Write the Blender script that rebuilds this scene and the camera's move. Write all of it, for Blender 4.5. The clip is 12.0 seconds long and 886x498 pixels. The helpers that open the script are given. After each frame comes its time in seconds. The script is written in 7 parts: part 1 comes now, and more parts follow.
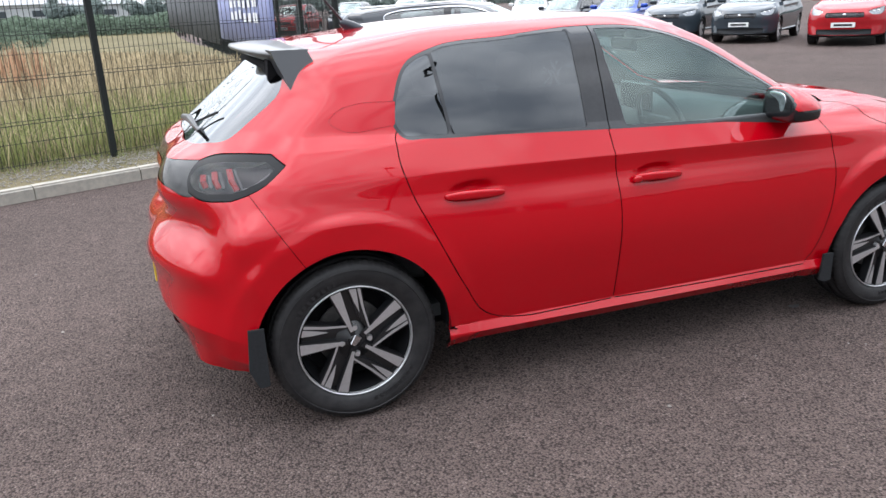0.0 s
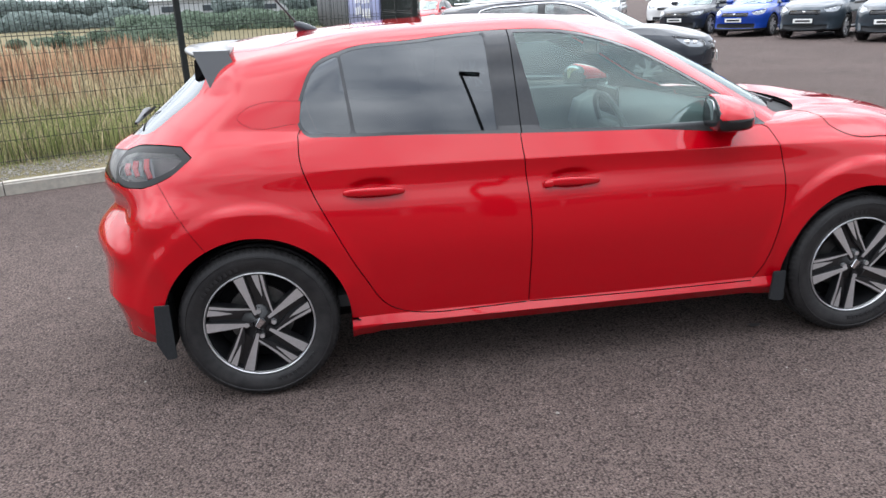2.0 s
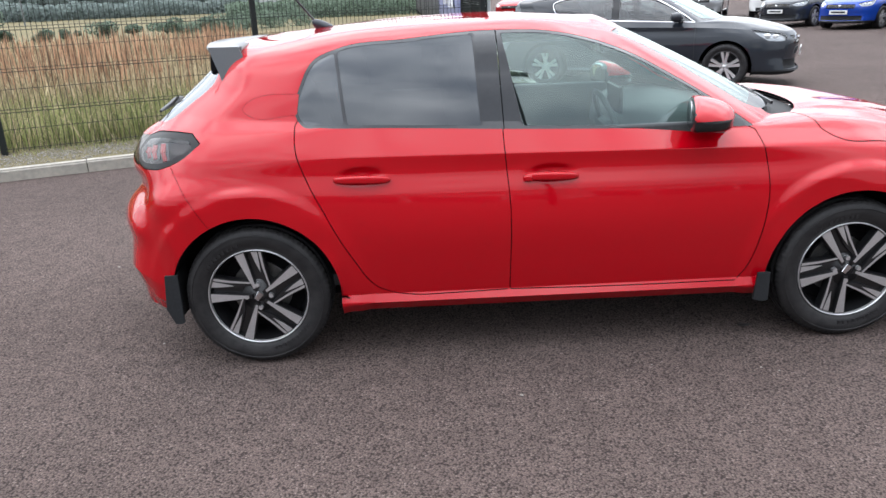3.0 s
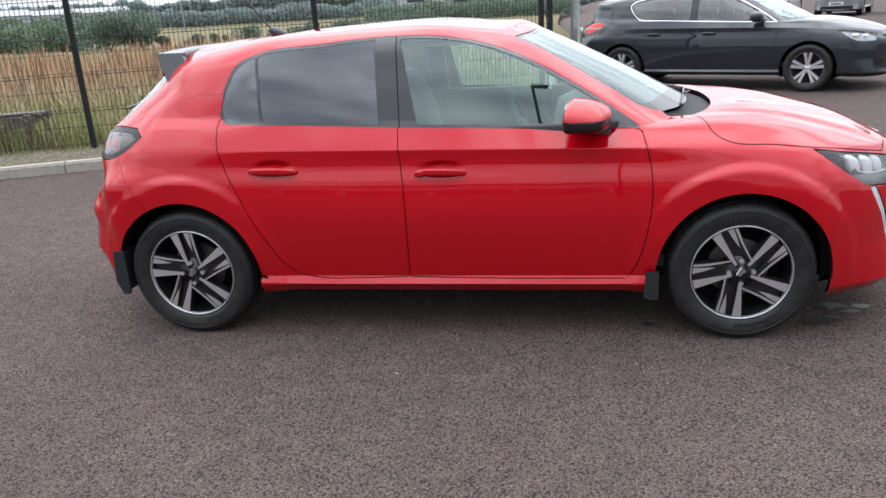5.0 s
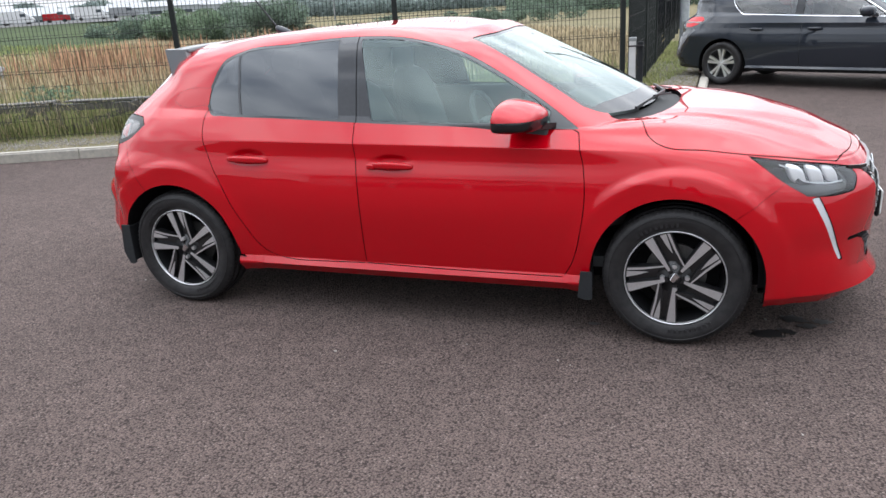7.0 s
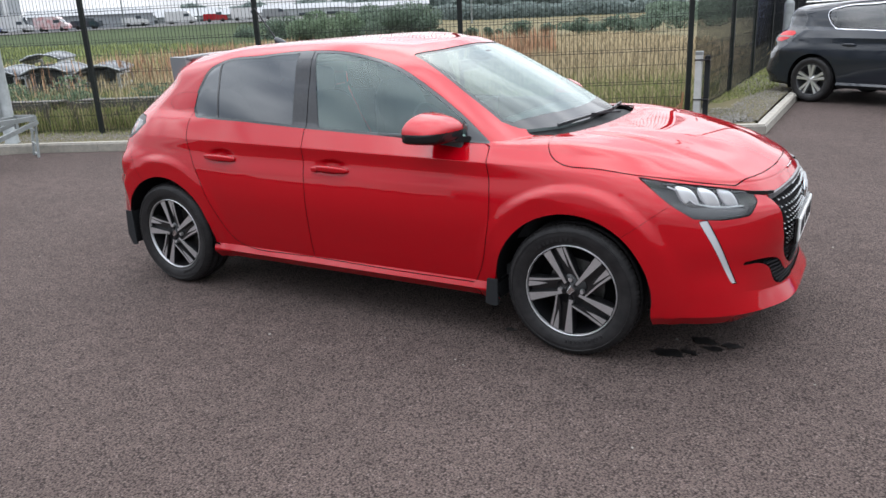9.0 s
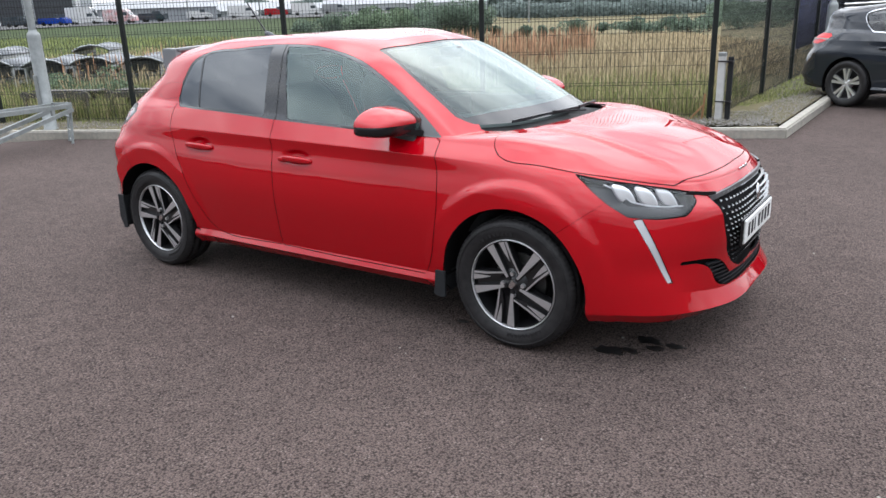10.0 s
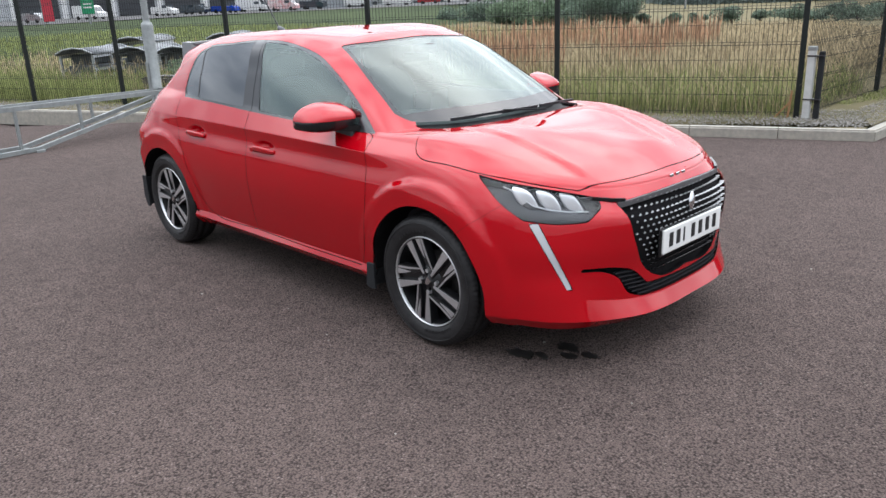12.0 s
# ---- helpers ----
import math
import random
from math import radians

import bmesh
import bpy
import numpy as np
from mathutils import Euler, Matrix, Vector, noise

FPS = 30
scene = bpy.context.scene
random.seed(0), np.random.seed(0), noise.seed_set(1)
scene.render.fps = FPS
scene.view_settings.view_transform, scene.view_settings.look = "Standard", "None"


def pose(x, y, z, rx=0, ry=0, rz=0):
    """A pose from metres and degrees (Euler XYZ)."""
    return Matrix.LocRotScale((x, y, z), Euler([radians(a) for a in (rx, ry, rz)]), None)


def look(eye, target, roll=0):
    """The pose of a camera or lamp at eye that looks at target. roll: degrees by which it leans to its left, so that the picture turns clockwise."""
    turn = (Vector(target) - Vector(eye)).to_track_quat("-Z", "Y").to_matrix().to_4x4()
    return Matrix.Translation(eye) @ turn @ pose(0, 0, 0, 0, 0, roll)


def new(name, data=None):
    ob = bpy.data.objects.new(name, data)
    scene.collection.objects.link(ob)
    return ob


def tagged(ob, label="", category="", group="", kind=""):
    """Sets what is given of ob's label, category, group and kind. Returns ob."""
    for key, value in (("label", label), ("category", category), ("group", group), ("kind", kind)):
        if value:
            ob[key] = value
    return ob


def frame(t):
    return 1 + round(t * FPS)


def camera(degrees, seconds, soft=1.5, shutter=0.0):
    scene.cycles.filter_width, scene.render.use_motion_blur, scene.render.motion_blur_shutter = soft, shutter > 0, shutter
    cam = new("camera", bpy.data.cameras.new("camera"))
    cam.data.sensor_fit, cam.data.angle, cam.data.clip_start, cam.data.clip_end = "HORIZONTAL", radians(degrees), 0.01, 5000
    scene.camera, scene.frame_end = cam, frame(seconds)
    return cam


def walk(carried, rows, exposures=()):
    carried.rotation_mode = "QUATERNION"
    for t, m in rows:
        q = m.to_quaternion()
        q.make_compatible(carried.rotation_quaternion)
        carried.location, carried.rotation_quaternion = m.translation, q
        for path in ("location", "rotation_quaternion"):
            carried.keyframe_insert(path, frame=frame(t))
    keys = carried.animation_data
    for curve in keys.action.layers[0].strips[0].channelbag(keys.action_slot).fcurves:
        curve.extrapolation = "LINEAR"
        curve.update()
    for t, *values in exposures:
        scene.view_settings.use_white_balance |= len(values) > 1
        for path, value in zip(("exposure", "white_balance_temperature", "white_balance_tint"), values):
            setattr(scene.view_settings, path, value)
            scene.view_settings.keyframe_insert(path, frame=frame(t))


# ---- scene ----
cam = camera(60.6, 12.0)
PATH = [
    (0, (-0.508, -3.327, 1.478), (0.11, -1.53, 0.853), -2.5),
    (0.5, (-0.274, -3.471, 1.491), (0.191, -1.63, 0.862), -2.7),
    (1, (-0.087, -3.551, 1.492), (0.348, -1.707, 0.853), -2.9),
    (1.5, (0.132, -3.58, 1.492), (0.491, -1.719, 0.854), -2.4),
    (2, (0.336, -3.639, 1.478), (0.602, -1.757, 0.855), -2.6),
    (2.5, (0.556, -3.753, 1.5), (0.686, -1.86, 0.867), -2.8),
    (3, (0.762, -3.869, 1.514), (0.784, -1.974, 0.873), -2.4),
    (3.5, (0.997, -3.896, 1.492), (0.977, -2.001, 0.853), -2.3),
    (3.7, (1.111, -3.905, 1.492), (1.063, -2.009, 0.858), -1.9),
    (5.3, (1.885, -4.076, 1.498), (1.514, -2.211, 0.877), -4.0),
    (5.5, (1.933, -4.072, 1.497), (1.539, -2.213, 0.87), -4.2),
    (6, (2.201, -4.02, 1.482), (1.762, -2.172, 0.856), -3.4),
    (6.5, (2.402, -4.002, 1.499), (1.882, -2.179, 0.861), -4.1),
    (7, (2.681, -4.022, 1.508), (2.015, -2.243, 0.882), -3.5),
    (7.5, (2.905, -3.989, 1.517), (2.192, -2.228, 0.891), -3.6),
    (7.7, (2.979, -3.955, 1.492), (2.246, -2.199, 0.879), -3.5),
    (9.3, (3.816, -3.817, 1.531), (2.809, -2.195, 0.935), -2.9),
    (9.5, (3.903, -3.792, 1.522), (2.88, -2.179, 0.929), -3.0),
    (10, (4.12, -3.656, 1.505), (3.034, -2.087, 0.905), -2.0),
    (10.5, (4.323, -3.509, 1.526), (3.162, -1.999, 0.916), -2.6),
    (11, (4.577, -3.373, 1.525), (3.316, -1.945, 0.914), -2.6),
    (11.5, (4.782, -3.234, 1.528), (3.467, -1.858, 0.912), -2.5),
    (12, (4.94, -3.047, 1.523), (3.572, -1.725, 0.906), -2.2),
]
walk(cam, [(t, look(eye, target, roll)) for t, eye, target, roll in PATH], exposures=[(t, e, 6200, 10) for t, e in ((0, 1.77), (3.0, 1.80), (3.5, 1.70), (5.5, 1.62), (6.0, 1.80), (6.5, 1.77), (7.7, 1.60), (9.5, 1.47), (10.5, 1.64), (11, 1.53), (11.5, 1.62), (12, 1.52))])

# ---------------------------------------------------------------- world and light
SUN_EL, SUN_ROT = radians(52), radians(-28)
world = bpy.data.worlds.new("overcast_sky")
scene.world = world
world.use_nodes = True
wn, wl = world.node_tree.nodes, world.node_tree.links
wn.clear()
sky = wn.new("ShaderNodeTexSky")
sky.sky_type, sky.sun_disc, sky.sun_elevation, sky.sun_rotation = "NISHITA", False, SUN_EL, SUN_ROT
sky.air_density, sky.dust_density = 1.0, 3.0
coord = wn.new("ShaderNodeTexCoord")
mapping = wn.new("ShaderNodeMapping")
mapping.inputs["Scale"].default_value = (1.0, 1.0, 2.6)
cloud = wn.new("ShaderNodeTexNoise")
cloud.inputs["Scale"].default_value, cloud.inputs["Detail"].default_value = 3.6, 8.0
ramp = wn.new("ShaderNodeValToRGB")
ramp.color_ramp.elements[0].position, ramp.color_ramp.elements[0].color = 0.34, (5.0, 5.35, 5.9, 1)
ramp.color_ramp.elements[1].position, ramp.color_ramp.elements[1].color = 0.66, (11.9, 12.0, 12.1, 1)
mix = wn.new("ShaderNodeMix")
mix.data_type = "RGBA"
mix.inputs["Factor"].default_value = 0.86
back = wn.new("ShaderNodeBackground")
back.inputs["Strength"].default_value = 0.15
wout = wn.new("ShaderNodeOutputWorld")
wl.new(coord.outputs["Generated"], mapping.inputs["Vector"])
wl.new(mapping.outputs["Vector"], cloud.inputs["Vector"])
wl.new(cloud.outputs["Fac"], ramp.inputs["Fac"])
wl.new(sky.outputs["Color"], mix.inputs[6])
wl.new(ramp.outputs["Color"], mix.inputs[7])
# an overcast sky is brighter overhead than at the horizon
height = wn.new("ShaderNodeSeparateXYZ")
grow = wn.new("ShaderNodeMapRange")
grow.interpolation_type = "SMOOTHSTEP"
grow.inputs["To Min"].default_value, grow.inputs["To Max"].default_value = 0.34, 1.20
dome = wn.new("ShaderNodeVectorMath")
dome.operation = "SCALE"
wl.new(coord.outputs["Generated"], height.inputs["Vector"])
wl.new(height.outputs["Z"], grow.inputs["Value"])
wl.new(mix.outputs[2], dome.inputs[0])
# heavier cloud stands opposite the sun
facing = wn.new("ShaderNodeVectorMath")
facing.operation = "DOT_PRODUCT"
facing.inputs[1].default_value = (math.sin(SUN_ROT), math.cos(SUN_ROT), 0.0)
heavy = wn.new("ShaderNodeMapRange")
heavy.interpolation_type = "SMOOTHSTEP"
heavy.inputs["From Min"].default_value, heavy.inputs["From Max"].default_value = -1.0, 0.1
heavy.inputs["To Min"].default_value, heavy.inputs["To Max"].default_value = 0.56, 0.94
both_ = wn.new("ShaderNodeMath")
both_.operation = "MULTIPLY"
wl.new(coord.outputs["Generated"], facing.inputs[0])
wl.new(facing.outputs["Value"], heavy.inputs["Value"])
wl.new(grow.outputs["Result"], both_.inputs[0])
wl.new(heavy.outputs["Result"], both_.inputs[1])
wl.new(both_.outputs[0], dome.inputs["Scale"])
wl.new(dome.outputs["Vector"], back.inputs["Color"])
wl.new(back.outputs["Background"], wout.inputs["Surface"])

sun = new("sun", bpy.data.lights.new("sun", "SUN"))
sun.data.energy, sun.data.angle, sun.data.color = 0.4, radians(130), (1.0, 0.96, 0.9)
SUN_DIR = Vector((math.sin(SUN_ROT) * math.cos(SUN_EL), math.cos(SUN_ROT) * math.cos(SUN_EL), math.sin(SUN_EL)))
sun.matrix_world = look(SUN_DIR * 50, (0, 0, 0))

# ---------------------------------------------------------------- materials
def material(name, colour, rough=0.5, metal=0.0, vary=0.0, scale=40.0, bump=0.0, bump_scale=200.0, coat=0.0, spec=0.5, second=None, big=0.0, island=0.0, coat_rough=0.03):
    """A Principled material; vary mixes towards `second` by noise at `scale`, big adds slow tone, island varies by piece."""
    m = bpy.data.materials.new(name)
    m.use_nodes = True
    n, l = m.node_tree.nodes, m.node_tree.links
    p = n["Principled BSDF"]
    p.inputs["Base Color"].default_value = (*colour, 1)
    p.inputs["Roughness"].default_value, p.inputs["Metallic"].default_value = rough, metal
    p.inputs["Specular IOR Level"].default_value = spec
    p.inputs["Coat Weight"].default_value, p.inputs["Coat Roughness"].default_value = coat, coat_rough
    if vary or bump or big or island:
        co = n.new("ShaderNodeTexCoord")
        last = None
        if vary:
            t = n.new("ShaderNodeTexNoise")
            t.inputs["Scale"].default_value, t.inputs["Detail"].default_value, t.inputs["Roughness"].default_value = scale, 6.0, 0.65
            l.new(co.outputs["Object"], t.inputs["Vector"])
            r = n.new("ShaderNodeValToRGB")
            s2 = second or tuple(c * (1 - vary) for c in colour)
            r.color_ramp.elements[0].position, r.color_ramp.elements[0].color = 0.36, (*s2, 1)
            r.color_ramp.elements[1].position, r.color_ramp.elements[1].color = 0.64, (*colour, 1)
            l.new(t.outputs["Fac"], r.inputs["Fac"])
            last = r.outputs["Color"]
        if big:
            t2 = n.new("ShaderNodeTexNoise")
            t2.inputs["Scale"].default_value, t2.inputs["Detail"].default_value = scale * 0.04, 4.0
            l.new(co.outputs["Object"], t2.inputs["Vector"])
            last = tone(n, l, t2.outputs["Fac"], last, colour, 1 - big, 1 + big)
        if island:
            g = n.new("ShaderNodeNewGeometry")
            last = tone(n, l, g.outputs["Random Per Island"], last, colour, 1 - island, 1 + island)
        if last:
            l.new(last, p.inputs["Base Color"])
        if bump:
            b = n.new("ShaderNodeBump")
            b.inputs["Strength"].default_value, b.inputs["Distance"].default_value = bump, 0.004
            t3 = n.new("ShaderNodeTexNoise")
            t3.inputs["Scale"].default_value, t3.inputs["Detail"].default_value = bump_scale, 4.0
            l.new(co.outputs["Object"], t3.inputs["Vector"])
            l.new(t3.outputs["Fac"], b.inputs["Height"])
            l.new(b.outputs["Normal"], p.inputs["Normal"])
    return m


def tone(n, l, fac, colour_socket, colour, low, high):
    mr = n.new("ShaderNodeMapRange")
    mr.inputs["From Min"].default_value, mr.inputs["From Max"].default_value = 0.25, 0.75
    mr.inputs["To Min"].default_value, mr.inputs["To Max"].default_value = low, high
    l.new(fac, mr.inputs["Value"])
    mx = n.new("ShaderNodeVectorMath")
    mx.operation = "SCALE"
    if colour_socket:
        l.new(colour_socket, mx.inputs[0])
    else:
        mx.inputs[0].default_value = colour
    l.new(mr.outputs["Result"], mx.inputs["Scale"])
    return mx.outputs["Vector"]


def glass(name, tint, f0=0.09, rough=0.0, sheen=(1, 1, 1)):
    """Thin glazing: a tinted see-through layer under a gloss that grows towards grazing angles."""
    m = bpy.data.materials.new(name)
    m.use_nodes = True
    n, l = m.node_tree.nodes, m.node_tree.links
    n.clear()
    out = n.new("ShaderNodeOutputMaterial")
    tr = n.new("ShaderNodeBsdfTransparent")
    tr.inputs["Color"].default_value = (*tint, 1)
    gl = n.new("ShaderNodeBsdfGlossy")
    gl.inputs["Roughness"].default_value = rough
    gl.inputs["Color"].default_value = (*sheen, 1)
    lw = n.new("ShaderNodeLayerWeight")
    lw.inputs["Blend"].default_value = 0.5
    pw = n.new("ShaderNodeMath")
    pw.operation = "POWER"
    pw.inputs[1].default_value = 4.0
    mr = n.new("ShaderNodeMapRange")
    mr.inputs["To Min"].default_value, mr.inputs["To Max"].default_value = f0, 1.0
    mx = n.new("ShaderNodeMixShader")
    l.new(lw.outputs["Facing"], pw.inputs[0])
    l.new(pw.outputs[0], mr.inputs["Value"])
    l.new(mr.outputs["Result"], mx.inputs["Fac"])
    l.new(tr.outputs["BSDF"], mx.inputs[1])
    l.new(gl.outputs["BSDF"], mx.inputs[2])
    l.new(mx.outputs["Shader"], out.inputs["Surface"])
    return m


def asphalt_material():
    m = bpy.data.materials.new("asphalt")
    m.use_nodes = True
    n, l = m.node_tree.nodes, m.node_tree.links
    p = n["Principled BSDF"]
    co = n.new("ShaderNodeTexCoord")
    chips = n.new("ShaderNodeTexVoronoi")
    chips.inputs["Scale"].default_value = 130.0
    l.new(co.outputs["Object"], chips.inputs["Vector"])
    sep = n.new("ShaderNodeSeparateColor")
    l.new(chips.outputs["Color"], sep.inputs["Color"])
    r = n.new("ShaderNodeValToRGB")
    e = r.color_ramp.elements
    e[0].position, e[0].color = 0.0, (0.0921, 0.0689, 0.0620, 1)
    e[1].position, e[1].color = 1.0, (0.1720, 0.1379, 0.1232, 1)
    mid = e.new(0.62)
    mid.color = (0.1032, 0.0775, 0.0696, 1)
    high = e.new(0.93)
    high.color = (0.1186, 0.0913, 0.0819, 1)
    l.new(sep.outputs[0], r.inputs["Fac"])
    # gaps between the chips are dark with binder
    gap = n.new("ShaderNodeMapRange")
    gap.inputs["From Min"].default_value, gap.inputs["From Max"].default_value = 0.42, 0.78
    gap.inputs["To Min"].default_value, gap.inputs["To Max"].default_value = 1.0, 0.26
    l.new(chips.outputs["Distance"], gap.inputs["Value"])
    mul = n.new("ShaderNodeVectorMath")
    mul.operation = "SCALE"
    l.new(r.outputs["Color"], mul.inputs[0])
    l.new(gap.outputs["Result"], mul.inputs["Scale"])
    slow = n.new("ShaderNodeTexNoise")
    slow.inputs["Scale"].default_value, slow.inputs["Detail"].default_value, slow.inputs["Roughness"].default_value = 0.55, 5.0, 0.6
    l.new(co.outputs["Object"], slow.inputs["Vector"])
    t1 = tone(n, l, slow.outputs["Fac"], mul.outputs["Vector"], (0, 0, 0), 0.84, 1.18)
    patch = n.new("ShaderNodeTexNoise")
    patch.inputs["Scale"].default_value, patch.inputs["Detail"].default_value = 9.0, 5.0
    l.new(co.outputs["Object"], patch.inputs["Vector"])
    t2 = tone(n, l, patch.outputs["Fac"], t1, (0, 0, 0), 0.86, 1.14)
    l.new(t2, p.inputs["Base Color"])
    p.inputs["Roughness"].default_value = 0.95
    p.inputs["Specular IOR Level"].default_value = 0.15
    b = n.new("ShaderNodeBump")
    b.inputs["Strength"].default_value, b.inputs["Distance"].default_value = 1.0, 0.007
    inv = n.new("ShaderNodeMath")
    inv.operation = "MULTIPLY"
    inv.inputs[1].default_value = -1.0
    l.new(chips.outputs["Distance"], inv.inputs[0])
    l.new(inv.outputs[0], b.inputs["Height"])
    l.new(b.outputs["Normal"], p.inputs["Normal"])
    return m


ASPHALT = asphalt_material()
PAINT_RED = material("red_car_paint", (0.80, 0.0015, 0.0165), 0.45, 0.08, coat=1.0, spec=0.0)


def waves(m, scale, slope):
    """The slow waviness of pressed panels, seen in their lacquer alone."""
    n, l = m.node_tree.nodes, m.node_tree.links
    p = n["Principled BSDF"]
    co, t, b = n.new("ShaderNodeTexCoord"), n.new("ShaderNodeTexNoise"), n.new("ShaderNodeBump")
    t.inputs["Scale"].default_value, t.inputs["Detail"].default_value = scale, 0.6
    b.inputs["Strength"].default_value, b.inputs["Distance"].default_value = 1.0, slope / scale
    l.new(co.outputs["Object"], t.inputs["Vector"])
    l.new(t.outputs["Fac"], b.inputs["Height"])
    l.new(b.outputs["Normal"], p.inputs["Coat Normal"])


waves(PAINT_RED, 2.4, 0.025)
PAINT_RED.node_tree.nodes["Principled BSDF"].inputs["Coat IOR"].default_value = 1.51
PAINT_RED.node_tree.nodes["Principled BSDF"].inputs["Coat Tint"].default_value = (0.50, 0.36, 0.38, 1)
PAINT_BLACK = material("black_car_paint", (0.017, 0.0205, 0.027), 0.4, 0.0, coat=1.0, spec=0.0)
GLOSS_BLACK = material("gloss_black_plastic", (0.008, 0.008, 0.009), 0.12)
TRIM = material("satin_black_trim", (0.020, 0.0205, 0.0235), 0.33, spec=0.3, vary=0.2, scale=60)
WINDOW_TRIM = material("gloss_window_trim", (0.022, 0.023, 0.026), 0.14, spec=0.6, vary=0.15, scale=40)
COWL_BLACK = material("matt_cowl_plastic", (0.012, 0.012, 0.013), 0.65, spec=0.25, vary=0.3, scale=60)
PLASTIC = material("textured_dark_plastic", (0.020, 0.021, 0.023), 0.7, spec=0.2, vary=0.25, scale=90, bump=0.3, bump_scale=600)
LINER = material("wheel_arch_liner", (0.010, 0.0095, 0.0105), 0.95, vary=0.3, scale=30, spec=0.1)
RUBBER = material("tyre_rubber", (0.0125, 0.0118, 0.0126), 0.5, spec=0.25, vary=0.3, scale=25, second=(0.023, 0.0218, 0.022), bump=0.25, bump_scale=300)
MACHINED = material("machined_alloy", (0.68, 0.68, 0.69), 0.34, 0.85, vary=0.1, scale=80)
RIM_BLACK = material("black_rim_lacquer", (0.008, 0.008, 0.009), 0.35, coat=0.15)
CHROME = material("chrome", (0.656, 0.664, 0.68), 0.08, 1.0)
STEEL = material("brake_steel", (0.196, 0.189, 0.182), 0.45, 0.8, vary=0.3, scale=40)
GLASS_CLEAR = glass("car_glass", (0.72, 0.88, 0.845), 0.120, 0.0, (0.86, 1.0, 0.97))
GLASS_SCREEN = glass("windscreen_glass", (0.28, 0.37, 0.36), 0.052, 0.0, (0.90, 1.0, 0.98))
GLASS_PRIVACY = glass("privacy_glass", (0.045, 0.050, 0.058), 0.112, 0.0, (0.92, 0.96, 1.0))
GLASS_LAMP = glass("lamp_cover", (0.95, 0.96, 0.97), 0.035)
REFLECTOR = material("bright_lamp_reflector", (0.88, 0.89, 0.90), 0.2, 0.45)
GLASS_SMOKE = glass("smoked_lamp_cover", (0.55, 0.50, 0.51), 0.03)
TAIL_HOUSING = material("smoked_lamp_housing", (0.022, 0.022, 0.024), 0.35, 0.2)
SURROUND = material("satin_dark_grey", (0.10, 0.10, 0.105), 0.35, 0.3)
DASH = material("dark_bright_metal", (0.27, 0.275, 0.28), 0.3, 0.8)
LAMP_RED = material("red_lamp_plastic", (0.46, 0.010, 0.014), 0.25, coat=0.3)
LAMP_EDGE = material("black_lamp_border", (0.010, 0.010, 0.011), 0.35, spec=0.2)
TAIL_RED = material("bright_red_lamp", (0.50, 0.010, 0.016), 0.3, spec=0.3)
RIM_GREY = material("shaded_alloy_rim", (0.06, 0.061, 0.064), 0.45, 0.4)
LAMP_DARK = material("dark_lamp_housing", (0.030, 0.031, 0.034), 0.3, 0.2)
LAMP_MID = material("headlamp_housing", (0.014, 0.015, 0.017), 0.35, 0.0)
LAMP_GREY = material("lamp_housing", (0.128, 0.132, 0.14), 0.3, 0.5)
LAMP_PALE = material("pale_lamp_housing", (0.24, 0.25, 0.26), 0.3, 0.4)
DRL_WHITE = material("white_lamp_plastic", (0.492, 0.504, 0.516), 0.25, coat=0.5)
WHITE_PLATE = material("white_plate", (0.68, 0.68, 0.663), 0.4)
YELLOW_PLATE = material("yellow_plate", (0.6, 0.4, 0.024), 0.4)
INK = material("black_ink", (0.01, 0.01, 0.011), 0.5)
SEAT = material("grey_seat_cloth", (0.075, 0.079, 0.083), 0.9, vary=0.12, scale=60)
CABIN = material("cabin_plastic", (0.055, 0.058, 0.061), 0.6, vary=0.2, scale=80)
CABIN_LIGHT = material("pale_headlining", (0.27, 0.27, 0.258), 0.9, vary=0.1, scale=60)
SCREEN = material("dark_screen", (0.015, 0.017, 0.02), 0.15)
CONCRETE = material("kerb_concrete", (0.345, 0.318, 0.268), 0.9, vary=0.3, scale=14, second=(0.255, 0.241, 0.212), bump=0.5, bump_scale=120, big=0.12)
GRAVEL = material("grey_gravel", (0.225, 0.212, 0.19), 0.9, vary=0.5, scale=60, second=(0.15, 0.14, 0.122), bump=0.6, bump_scale=70, island=0.16)
FENCE = material("black_coated_steel", (0.016, 0.019, 0.018), 0.65, vary=0.2, scale=30, spec=0.2)
GALV = material("galvanised_steel", (0.265, 0.280, 0.277), 0.5, 0.4, vary=0.25, scale=12, second=(0.200, 0.214, 0.212))


def mesh_of(name, verts, faces, smooth=False):
    me = bpy.data.meshes.new(name)
    me.from_pydata([tuple(v) for v in verts], [], [tuple(f) for f in faces])
    if smooth:
        me.polygons.foreach_set("use_smooth", [True] * len(me.polygons))
    me.update()
    return me


def to_mesh(name, bm, smooth=False):
    me = bpy.data.meshes.new(name)
    bm.to_mesh(me)
    bm.free()
    if smooth:
        me.polygons.foreach_set("use_smooth", [True] * len(me.polygons))
    return me


def part(name, me, mat, parent=None, label="", m=None):
    """Links a mesh (or a bmesh) as one object under a thing or a part."""
    if isinstance(me, bmesh.types.BMesh):
        me = to_mesh(name, me)
    if mat is not None and not me.materials:
        me.materials.append(mat)
    ob = new(name, me)
    if parent is not None:
        ob.parent = parent
    if m is not None:
        ob.matrix_basis = m
    if label:
        ob["label"] = label
    return ob


